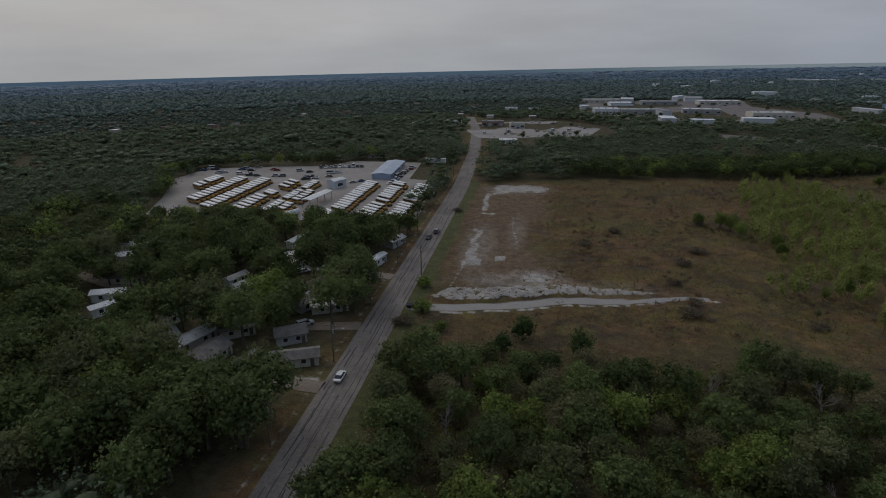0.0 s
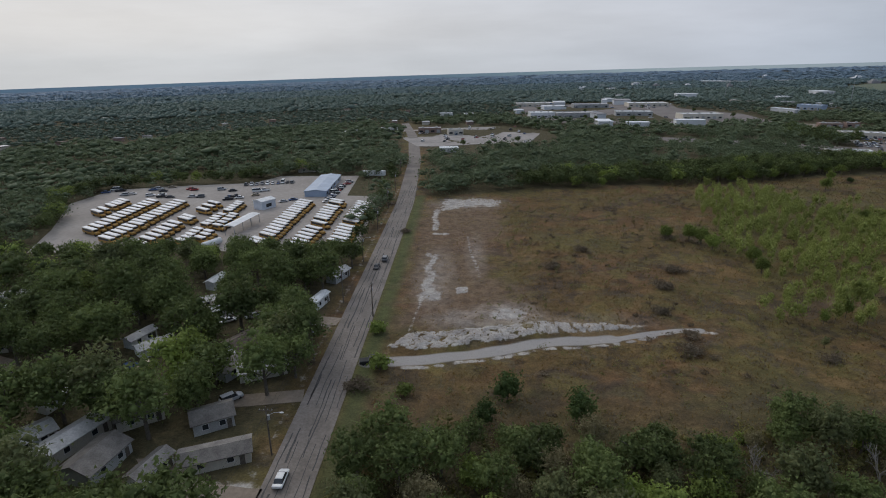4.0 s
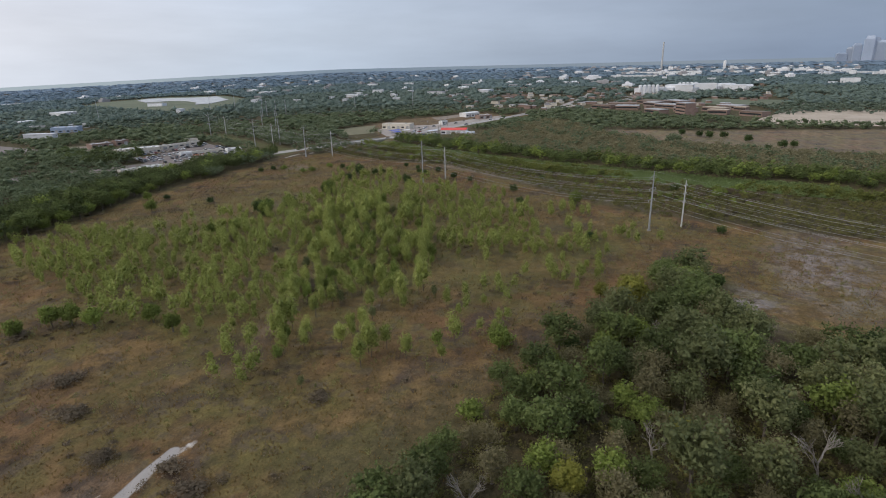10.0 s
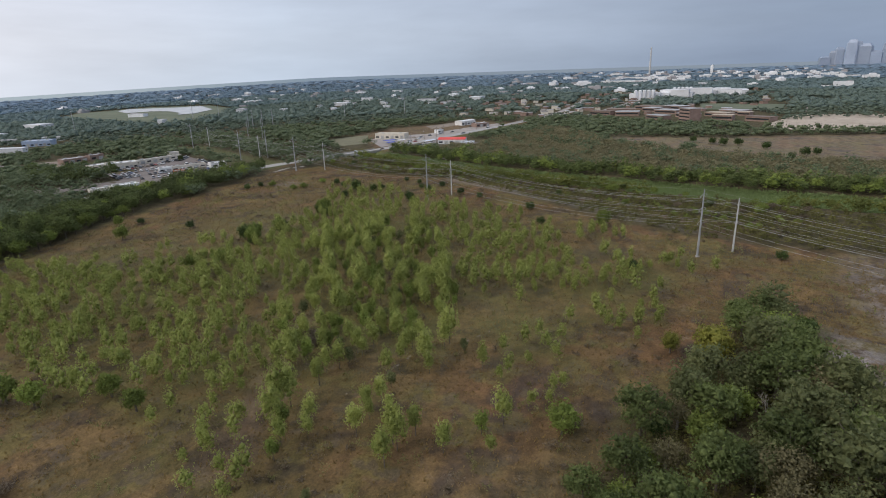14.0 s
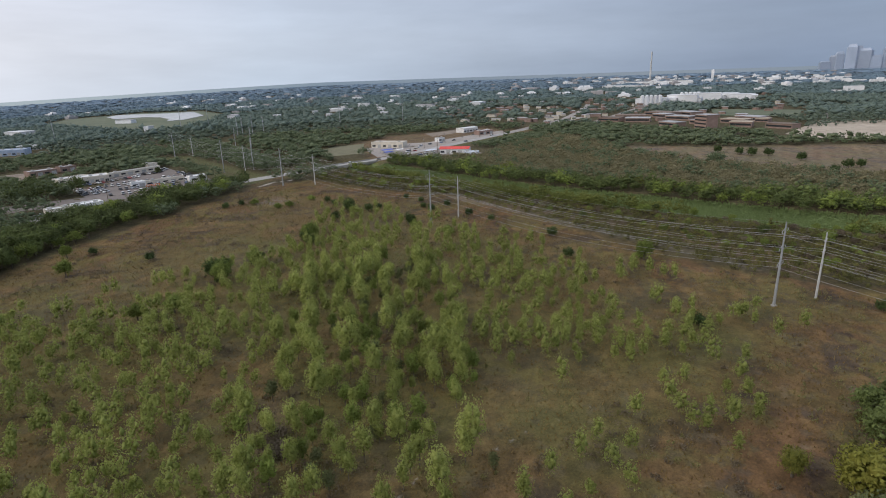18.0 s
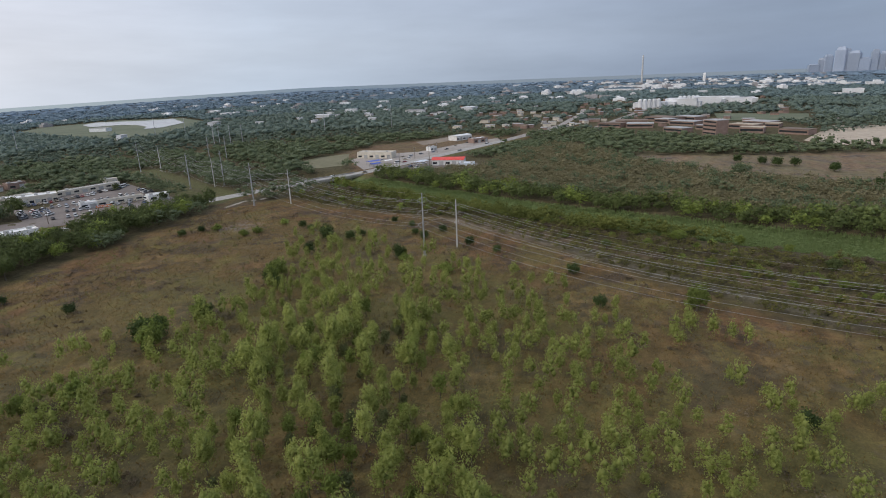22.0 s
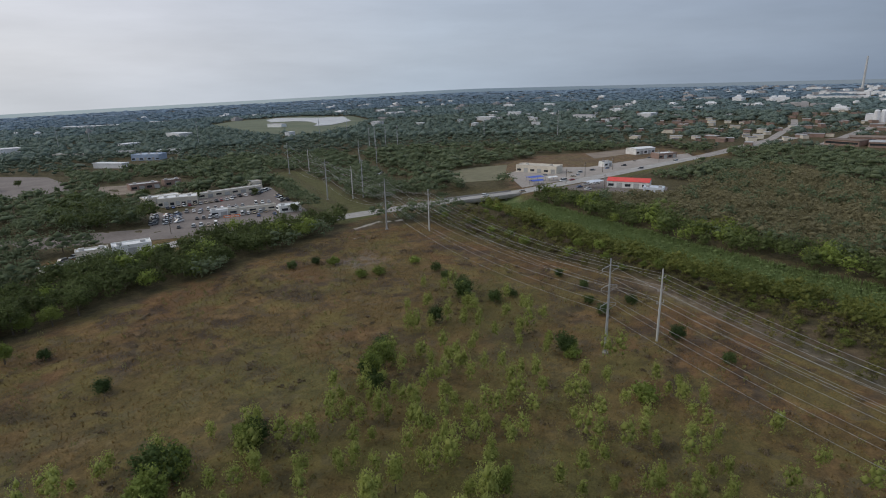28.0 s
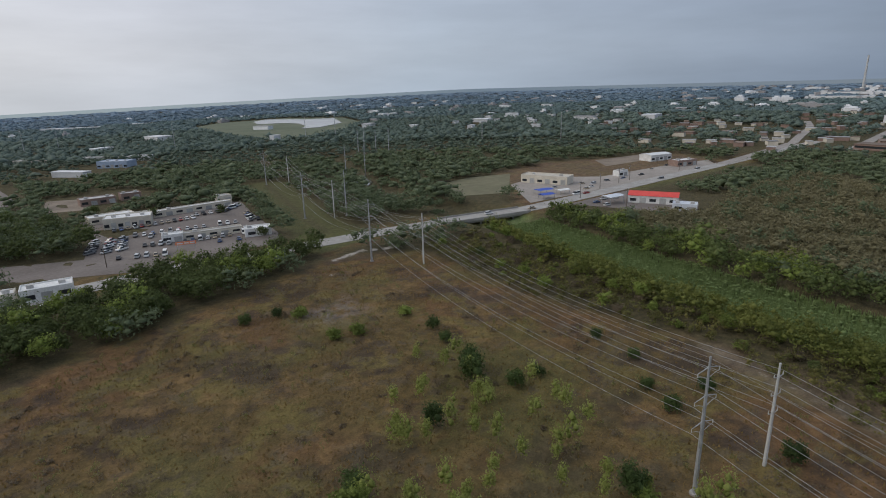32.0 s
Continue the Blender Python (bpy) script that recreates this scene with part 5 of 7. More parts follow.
# the outer woods switch to leaf colours with haze painted in
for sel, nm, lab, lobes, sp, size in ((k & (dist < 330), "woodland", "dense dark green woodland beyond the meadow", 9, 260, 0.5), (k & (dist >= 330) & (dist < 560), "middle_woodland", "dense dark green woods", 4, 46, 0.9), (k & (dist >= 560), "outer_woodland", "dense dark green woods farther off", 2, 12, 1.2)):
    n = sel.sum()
    stuff_crowns(nm, lab, "woods", wx[sel], wy[sel], np.clip(wr.lognormal(1.95, 0.24, n), 4.2, 11.0), wr.uniform(0.42, 0.66, n) * (1.0 if nm == "woodland" else 0.82), 0.2, FAR_HAZE_TONES[0] if nm.startswith("outer") else LEAF_WOOD, wr, lobes=lobes, sprays=sp, size=size, core=0.55 if nm == "woodland" else 0.72, loose=0.24, solid="oct" if nm == "woodland" else "ico")
wx, wy, wr = scatter(62, SCRUB_LAND, 5.6)
k = (off_line(wx, wy, CREEK_LINE) > 19) & (off_line(wx, wy, CREEK_ROAD) > 16) & ~inside(wx, wy, EAST_LOT) & (np.hypot(wx - 514, wy - 302) > 34)
edge = off_line(wx, wy, CREEK_LINE) < 34
for sel, nm, lab, mat, rr in ((k & ~edge & (wy % 2 < 1.7), "thin_scrub", "grey-brown thin-leaved scrub woodland", LEAF_SCRUB, (4.4, 7.0)), (k & ~edge & (wy % 2 >= 1.7), "scrub_trees", "green trees scattered through the scrub", LEAF_WOOD, (3.6, 6.2)), (k & edge & (wx % 2 < 1.6), "bank_trees", "bushy dark green trees along the creek", LEAF_OAK, (4.6, 7.4)), (k & edge & (wx % 2 >= 1.6), "bank_trees", "bushy yellow-green trees along the creek", LEAF_YELLOWISH, (3.6, 5.8))):
    n = sel.sum()
    stuff_crowns(nm, lab, "woods", wx[sel], wy[sel], wr.uniform(*rr, n), wr.uniform(0.5, 0.8, n) * (0.75 if mat is LEAF_SCRUB else 1.1), 0.2, mat, wr, lobes=7, sprays=125, size=0.52, core=0.55, loose=0.26, solid="oct")
wx, wy, wr = scatter(67, [(290, -60), (335, 90), (340, 180), (380, 290), (424, 352), (470, 340), (430, 230), (380, 60), (370, -60)], 3.9)
d = off_line(wx, wy, CREEK_LINE)
k = (d > 15.2) & (d < 30) & (wx < np.interp(wy, [p[1] for p in CREEK_LINE], [p[0] for p in CREEK_LINE])) & (off_line(wx, wy, LINE_A) > 15) & (off_line(wx, wy, CREEK_ROAD) > 22) & (wr.rand(len(wx)) < 0.92)
n = k.sum()
stuff_crowns("bank_bushes", "yellow-green bushes along the near creek bank", "bushes", wx[k], wy[k], wr.uniform(2.6, 5.0, n), wr.uniform(0.7, 1.0, n), 0.0, LEAF_YELLOWISH, wr, lobes=7, sprays=170, size=0.34, core=0.55, loose=0.24, solid="oct")
wx, wy, wr = scatter(70, [(300, -60), (340, 90), (360, 180), (380, 290), (424, 352), (490, 340), (450, 230), (400, 60), (390, -60)], 5.6)
d = off_line(wx, wy, CREEK_LINE)
k = (d > 15.5) & (d < 31) & (wx > np.interp(wy, [p[1] for p in CREEK_LINE], [p[0] for p in CREEK_LINE])) & (off_line(wx, wy, CREEK_ROAD) > 20) & (wr.rand(len(wx)) < 0.85)
for sel, lab, mat in ((k & (wx % 3 < 2.2), "rounded dark green trees along the far creek bank", LEAF_OAK), (k & (wx % 3 >= 2.2), "rounded bright green trees along the far creek bank", LEAF_BRIGHT)):
    n = sel.sum()
    stuff_crowns("far_bank_trees", lab, "trees", wx[sel], wy[sel], wr.uniform(3.2, 6.0, n), wr.uniform(0.7, 0.95, n), 0.0, mat, wr, lobes=12, sprays=320, size=0.36, core=0.55, loose=0.24, solid="oct")
wx, wy, wr = scatter(68, BANK, 4.4)
k = (off_line(wx, wy, CREEK_LINE) > 26) & (off_line(wx, wy, LINE_A) > 13) & (wr.rand(len(wx)) < np.clip(0.95 + 0.3 * lumps(wx, wy, 30, 69), 0.4, 1))
n = k.sum()
stuff_crowns("bank_brush", "olive tangled brush beside the power line", "brush", wx[k], wy[k], wr.uniform(1.7, 3.4, n), wr.uniform(0.5, 0.9, n), -0.2, LEAF_BRUSH, wr, lobes=4, sprays=80, size=0.3, core=0.6, loose=0.25, solid="oct")
# each farther band has bluer leaves, haze put into the base colour
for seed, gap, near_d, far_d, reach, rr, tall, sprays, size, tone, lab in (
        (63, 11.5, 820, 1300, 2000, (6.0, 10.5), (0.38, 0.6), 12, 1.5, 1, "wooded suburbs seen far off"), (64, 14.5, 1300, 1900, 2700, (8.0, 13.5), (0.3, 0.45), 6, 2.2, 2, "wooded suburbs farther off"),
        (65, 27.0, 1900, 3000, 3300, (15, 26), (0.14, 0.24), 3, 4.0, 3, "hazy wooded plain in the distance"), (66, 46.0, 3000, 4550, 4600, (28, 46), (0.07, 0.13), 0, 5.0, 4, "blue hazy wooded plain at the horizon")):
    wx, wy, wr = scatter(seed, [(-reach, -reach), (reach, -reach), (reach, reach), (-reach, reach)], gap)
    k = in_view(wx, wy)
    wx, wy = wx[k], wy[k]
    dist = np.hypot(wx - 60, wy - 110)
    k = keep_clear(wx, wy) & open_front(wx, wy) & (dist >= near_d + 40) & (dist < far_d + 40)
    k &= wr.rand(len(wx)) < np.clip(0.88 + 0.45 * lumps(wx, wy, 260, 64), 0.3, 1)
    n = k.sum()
    stuff_crowns("far_woodland", lab, "woods", wx[k], wy[k], wr.uniform(*rr, n), wr.uniform(*tall, n), 0.0, FAR_HAZE_TONES[tone], wr, lobes=1, sprays=sprays, size=size, core=0.95, loose=0.16, solid="oct")


# ---- vehicles ----
def wheel(parent, x, y, r, w):
    ob = part("wheel", MB().tube([(x, y - w / 2, r), (x, y + w / 2, r)], [r, r], 10), BLACK, parent, "")


def make_bus(long=11.0, low=False):
    """A school bus, its nose towards +x."""
    ob = thing("school_bus", pose(0, 0, 0), "yellow school bus with a white roof and dark windows", "bus", "buses parked in the yard")
    back, front, nose = -long / 2, long / 2 - 1.6, long / 2
    def ring(x, z0, z1, w, c):
        return [(x, -w, z0), (x, w, z0), (x, w, z1 - c), (x, w - c * 0.55, z1 - c * 0.3), (x, w - c * 1.6, z1), (x, -w + c * 1.6, z1), (x, -w + c * 0.55, z1 - c * 0.3), (x, -w, z1 - c)]
    part("body", MB().loft([ring(back, 0.55, 2.6, 1.08, 0.25), ring(back + 0.15, 0.5, 2.68, 1.13, 0.25), ring(front - 0.2, 0.5, 2.68, 1.13, 0.25), ring(front, 0.6, 2.5, 1.06, 0.25)]), BUS_YELLOW, ob)
    part("roof", MB().loft([ring(back + 0.02, 2.5, 2.78, 1.0, 0.12), ring(back + 0.25, 2.5, 2.88, 1.08, 0.2), ring(front - 0.4, 2.5, 2.88, 1.08, 0.2), ring(front - 0.03, 2.5, 2.76, 1.0, 0.12)]), BUS_WHITE, ob, "white bus roof")
    part("hood", MB().loft([ring(front, 0.6, 1.72, 1.02, 0.2), ring(nose - 0.35, 0.6, 1.6, 0.98, 0.25), ring(nose - 0.05, 0.65, 1.42, 0.9, 0.25)]), BUS_YELLOW, ob)
    part("windshield", MB().box(front - 0.05, front + 0.03, -1.0, 1.0, 1.72, 2.5), GLASS, ob)
    n = int((long - 2.8) / 0.78)
    for s in (-1, 1):
        part("side_glazing", MB().box(back + 0.55, back + 0.55 + n * 0.78, s * 1.14 - 0.02, s * 1.14 + 0.02, 1.5, 2.38), GLASS, ob, "dark band of side windows")
        wheel(ob, back + 2.5, s * 1.0, 0.5, 0.32)
        wheel(ob, front + 0.75, s * 1.0, 0.5, 0.3)
    part("front_bumper", MB().box(nose - 0.1, nose + 0.08, -1.1, 1.1, 0.45, 0.75), BLACK, ob)
    return ob


def make_car(paint, kind="sedan", label="", far=False):
    long, wid, high = {"sedan": (4.7, 1.82, 1.45), "suv": (4.9, 1.95, 1.8), "pickup": (5.6, 1.98, 1.85), "van": (5.6, 2.0, 2.25)}[kind]
    ob = thing(kind, pose(0, 0, 0), label, "car")
    h, w = long / 2, wid / 2
    deck = high * (0.60 if kind != "van" else 0.52)
    def ring(x, z0, z1, ww):
        return [(x, -ww + 0.08, z0), (x, ww - 0.08, z0), (x, ww, z0 + 0.15), (x, ww, z1 - 0.12), (x, ww - 0.12, z1), (x, -ww + 0.12, z1), (x, -ww, z1 - 0.12), (x, -ww, z0 + 0.15)]
    rear = deck if kind != "sedan" else deck * 0.98
    part("body", MB().loft([ring(-h, 0.42, rear * 0.9, w * 0.9), ring(-h + 0.2, 0.28, rear, w), ring(h * 0.3, 0.28, deck, w), ring(h - 0.45, 0.28, deck * 0.88, w * 0.98), ring(h, 0.4, deck * 0.7, w * 0.86)]), paint, ob)
    c = {"sedan": (-1.65, -0.95, 0.55, 1.35), "suv": (-2.3, -2.1, 0.5, 1.25), "pickup": (-0.55, -0.35, 0.9, 1.6), "van": (-2.7, -2.6, 1.3, 2.0)}[kind]
    part("cabin_glass", MB().loft([[(c[0], -w + 0.1, deck - 0.02), (c[3], -w + 0.1, deck - 0.02), (c[3], w - 0.1, deck - 0.02), (c[0], w - 0.1, deck - 0.02)],
                               [(c[1], -w + 0.27, high - 0.06), (c[2], -w + 0.27, high - 0.06), (c[2], w - 0.27, high - 0.06), (c[1], w - 0.27, high - 0.06)]]), GLASS, ob)
    part("roof", MB().loft([[(c[1] - 0.03, -w + 0.25, high - 0.07), (c[2] + 0.03, -w + 0.25, high - 0.07), (c[2] + 0.03, w - 0.25, high - 0.07), (c[1] - 0.03, w - 0.25, high - 0.07)],
                            [(c[1] + 0.1, -w + 0.36, high), (c[2] - 0.1, -w + 0.36, high), (c[2] - 0.1, w - 0.36, high), (c[1] + 0.1, w - 0.36, high)]]), paint, ob)
    if kind == "pickup":
        part("cargo_bed", MB().box(-h + 0.15, c[0] - 0.1, -w + 0.18, w - 0.18, deck - 0.01, deck + 0.015), BLACK, ob)
    if far:
        under = MB().box(-h + 0.3, h - 0.3, -w + 0.25, w - 0.25, 0.2, 0.45)
        for x in (-h + 0.9, h - 0.95):
            under.tube([(x, -w + 0.01, 0.33), (x, w - 0.01, 0.33)], [0.33, 0.33], 8)
        part("underbody", under, BLACK, ob)
        return ob
    for s in (-1, 1):
        wheel_y = s * (w - 0.12)
        for x in (-h + 0.9, h - 0.95):
            part("wheel", MB().tube([(x, wheel_y - 0.11, 0.33), (x, wheel_y + 0.11, 0.33)], [0.33, 0.33], 8), BLACK, ob)
    return ob


BUS, SHORT_BUS = make_bus(10.3), make_bus(6.8)
SHORT_BUS["label"] = "short yellow school bus with a white roof"
CAR_KINDS, FAR_CARS = ([make_car(CARS[i], kd, lab, far) for i, kd, lab in (
    (0, "sedan", "white sedan with dark windows"), (1, "sedan", "silver sedan with dark windows"), (2, "sedan", "black sedan with dark windows"), (3, "suv", "grey sport utility vehicle"), (0, "suv", "white sport utility vehicle"),
    (4, "sedan", "dark red sedan with dark windows"), (5, "sedan", "dark blue sedan with dark windows"), (0, "pickup", "white pickup truck with a dark bed"), (2, "pickup", "black pickup truck with open bed"), (6, "sedan", "tan sedan with dark windows"), (0, "van", "tall white cargo van"), (1, "suv", "silver sport utility vehicle"))] for far in (False, True))
SPARE += [BUS, SHORT_BUS] + CAR_KINDS + FAR_CARS
rv = random.Random(9)


def park(proto, x, y, turn, z=0.12, group=""):
    o = copy_thing(proto, pose(x, y, z, 0, 0, turn))
    if group:
        o["group"] = group
    return o


def bus_row(x, y0, y1, n, turn=-33.0, proto=None, skip=()):
    for i in range(n):
        if i not in skip:
            park(proto or BUS, x + rv.uniform(-0.35, 0.35), y0 + (y1 - y0) * i / max(1, n - 1) + rv.uniform(-0.2, 0.2), turn + rv.uniform(-1.5, 1.5))


bus_row(-89.0, 238.0, 293.0, 15)
bus_row(-90.0, 228.2, 231.8, 2)
bus_row(-73.3, 225.4, 242.6, 5)
bus_row(-72.6, 247.2, 254.7, 2)
bus_row(-73.0, 261.5, 282.1, 6)
bus_row(-73.0, 289.8, 294.0, 2)
bus_row(-58.9, 229.3, 289.2, 16, skip=(6,))
bus_row(-182.7, 284.5, 295.2, 4)
bus_row(-182.4, 273.5, 278.5, 2)
bus_row(-167.5, 245.4, 294.3, 13, -28)
bus_row(-152.5, 233.5, 292.7, 16, -28)
bus_row(-135.8, 227.9, 255.1, 7, -30)
bus_row(-134.4, 261.3, 265.1, 2)
bus_row(-133.6, 277.7, 290.2, 3)
bus_row(-120.8, 230.4, 290.3, 17, -30, SHORT_BUS, (5, 11))
bus_row(-114.9, 233.7, 268.4, 9, -30, SHORT_BUS, (3,))


def cars_at(spots, turn, z, group):
    for x, y in spots:
        park(rv.choice(FAR_CARS if y > 330 or x > 250 else CAR_KINDS), x, y, turn + rv.choice((0, 180)) + rv.uniform(-4, 4), z, group)


cars_at([(-209, 321), (-207, 327), (-203, 325), (-195, 315), (-192, 317), (-185.6, 327), (-183, 329), (-178, 324), (-179.5, 313.5), (-172, 311), (-174, 315), (-167, 310), (-178, 334), (-162, 327), (-165, 329), (-155.6, 311), (-151, 310.6), (-146.5, 327.7), (-139, 324.6),
         (-133.5, 304.7), (-132, 310.8), (-129, 308.4), (-135, 310), (-124.6, 323), (-121, 325), (-122.4, 314)], 20, 0.12, "cars parked in the bus yard")
cars_at([(-137 + 2.9 * i, 339.5 + i * 0.7) for i in range(7)] + [(-117.5 + 2.8 * i, 346) for i in range(3)], 100, 0.12, "cars parked along the yard edge")
cars_at([(-80.5, 300 + 3.3 * i) for i in range(12)] + [(-78, 346), (-78.5, 341), (-99, 304), (-103, 300)], 30, 0.12, "cars parked beside the workshop")
# used-car lot rows, along the line of its sheds
def lot_row(xa, ya, xb, yb, n, turn, miss=0.1):
    cars_at([(xa + (xb - xa) * i / (n - 1), ya + (yb - ya) * i / (n - 1)) for i in range(n) if rv.random() > miss], turn, 0.12, "cars for sale in the lot")


# ---- buildings ----
def house(x, y, turn, w, d, h, rise, wall, roof, label, category="house", name="house", windows=2, z=None, porch=False):
    """A gabled house, ridge along its own x."""
    ob = thing(name, pose(x, y, gz(x, y) if z is None else z, 0, 0, turn), label, category)
    a, b, e = w / 2, d / 2, 0.45
    wl = MB().loft([[(s, -b, -0.4), (s, b, -0.4), (s, b, h), (s, 0, h + rise), (s, -b, h)] for s in (-a, a)])
    part("wall", wl, wall, ob)
    for s in (-1, 1):
        part("roof", MB().loft([[(-a - e, 0, h + rise + 0.02), (a + e, 0, h + rise + 0.02), (a + e, 0, h + rise + 0.16), (-a - e, 0, h + rise + 0.16)],
                                [(-a - e, s * (b + e), h - rise * e / b + 0.02), (a + e, s * (b + e), h - rise * e / b + 0.02), (a + e, s * (b + e), h - rise * e / b + 0.16), (-a - e, s * (b + e), h - rise * e / b + 0.16)]]), roof, ob)
    for s in (-1, 1):
        for i in range(windows):
            xx = -a + w * (i + 0.7) / (windows + 0.4)
            wd = part("window", MB().box(xx - 0.55, xx + 0.55, s * b - 0.04, s * b + 0.04, 1.0, 2.1), GLASS, ob)
            part("frame", MB().box(xx - 0.63, xx + 0.63, s * b - 0.025, s * b + 0.025, 0.92, 2.18), WHITE, wd)
    part("door", MB().box(a * 0.75 - 0.45, a * 0.75 + 0.45, -b - 0.05, -b + 0.05, 0.0, 2.05), BARK, ob)
    part("gable_window", MB().box(a - 0.04, a + 0.04, -0.5, 0.5, 1.0, 2.0), GLASS, ob)
    if porch:
        part("porch_roof", MB().box(-a * 0.6, a * 0.6, -b - 2.2, -b - 0.05, h - 0.45, h - 0.3), roof, ob)
        for s in (-1, 1):
            part("post", MB().box(s * a * 0.55 - 0.07, s * a * 0.55 + 0.07, -b - 2.1, -b - 1.96, -0.3, h - 0.45), WHITE, ob)
    return ob


def flat_building(x, y, turn, w, d, h, wall, roof, label, category="building", name="commercial_building", bays=4, units=2, z=0.1, pitch=0.0):
    """A low flat-roofed or shallow-pitched shed with doors and roof units."""
    ob = thing(name, pose(x, y, z + float(base_z(x, y)), 0, 0, turn), label, category)
    a, b = w / 2, d / 2
    if pitch:
        part("wall", MB().loft([[(s, -b, -0.3), (s, b, -0.3), (s, b, h), (s, 0, h + pitch - 0.03), (s, -b, h)] for s in (-a, a)]), wall, ob)
        for s in (-1, 1):
            part("roof", MB().loft([[(-a - 0.3, 0, h + pitch), (a + 0.3, 0, h + pitch), (a + 0.3, 0, h + pitch + 0.12), (-a - 0.3, 0, h + pitch + 0.12)],
                                    [(-a - 0.3, s * (b + 0.4), h - pitch * 0.4 / b), (a + 0.3, s * (b + 0.4), h - pitch * 0.4 / b), (a + 0.3, s * (b + 0.4), h + 0.1 - pitch * 0.4 / b), (-a - 0.3, s * (b + 0.4), h + 0.1 - pitch * 0.4 / b)]]), roof, ob)
    else:
        part("wall", MB().box(-a, a, -b, b, -0.3, h - 0.02), wall, ob)
        part("roof", MB().box(-a + 0.3, a - 0.3, -b + 0.3, b - 0.3, h - 0.02, h + 0.06), roof, ob)
        for s in (-1, 1):
            part("parapet", MB().box(-a, a, s * (b - 0.14) - 0.14, s * (b - 0.14) + 0.14, h - 0.02, h + 0.5), wall, ob)
            part("parapet", MB().box(s * (a - 0.14) - 0.14, s * (a - 0.14) + 0.14, -b + 0.28, b - 0.28, h - 0.02, h + 0.5), wall, ob)
    for i in range(bays):
        xx = -a + w * (i + 0.5) / bays
        ww = min(1.7, w / bays * 0.36)
        for s in (-1, 1):
            if (i + (s > 0)) % 2:
                part("roller_door", MB().box(xx - ww, xx + ww, s * b - 0.05, s * b + 0.05, 0, min(3.2, h * 0.75)), GREYSIDING, ob)
            else:
                part("window", MB().box(xx - ww, xx + ww, s * b - 0.05, s * b + 0.05, 1.0, min(2.6, h * 0.7)), GLASS, ob)
    for i in range(0 if pitch else units):
        xx = -a * 0.6 + w * 0.6 * i / max(1, units - 1)
        part("roof_unit", MB().box(xx - 1, xx + 1, -0.8, 0.8, h + 0.06, h + 1.2, 0.1), TINROOF, ob)
    return ob


def canopy(x, y, turn, w, d, h, roof, label, legs=3, name="canopy"):
    ob = thing(name, pose(x, y, 0.12, 0, 0, turn), label, "canopy")
    part("roof", MB().loft([[(-w / 2, -d / 2, h), (-w / 2, d / 2, h), (-w / 2, 0, h + 0.5)], [(w / 2, -d / 2, h), (w / 2, d / 2, h), (w / 2, 0, h + 0.5)]]), roof, ob)
    for i in range(legs):
        for s in (-1, 1):
            xx = -w / 2 + 0.6 + (w - 1.2) * i / max(1, legs - 1)
            part("leg", MB().box(xx - 0.1, xx + 0.1, s * (d / 2 - 0.4) - 0.1, s * (d / 2 - 0.4) + 0.1, 0, h + 0.05), STEEL, ob)
    return ob


# bus yard
flat_building(-90.0, 333, 92, 43, 11.5, 3.0, BLUE_METAL, BLUE_ROOF, "long blue-grey metal workshop with a shallow roof", name="workshop", bays=8, pitch=0.7)
flat_building(-108.5, 289, 60, 8.5, 6.0, 4.2, PALEBLUE, WHITE, "pale blue metal wash shed", name="wash_shed", bays=1, pitch=0.7)
canopy(-105.8, 253.5, 80, 21, 5.2, 4.2, WHITE, "white fuel canopy on steel legs", 4, "fuel_canopy")
tank = thing("fuel_tank", pose(-108.8, 229.5, 0.12, 0, 0, 62), "white horizontal fuel tank on saddles", "tank")
part("shell", MB().tube([(-4.2, 0, 1.6), (-4, 0, 1.6), (4, 0, 1.6), (4.2, 0, 1.6)], [0.9, 1.25, 1.25, 0.9], 14), WHITE, tank, smooth=False)
for sx in (-2.6, 2.6):
    part("saddle", MB().box(sx - 0.2, sx + 0.2, -1, 1, 0, 0.75), DECK, tank)
trailer = thing("box_trailer", pose(-66, 362, 0.1, 0, 0, 0), "long white box trailer parked", "trailer")
part("box", MB().box(-7, 7, -1.25, 1.25, 1.1, 3.9, 0.08), WHITE, trailer)
for wx_ in (-5.5, -4.3, 5):
    for s in (-1, 1):
        wheel(trailer, wx_, s * 1.0, 0.5, 0.35)
house(-112, 382, 15, 13, 8, 2.8, 1.8, CREAM, SHINGLE_BROWN, "cream house with brown shingles behind the bus yard")

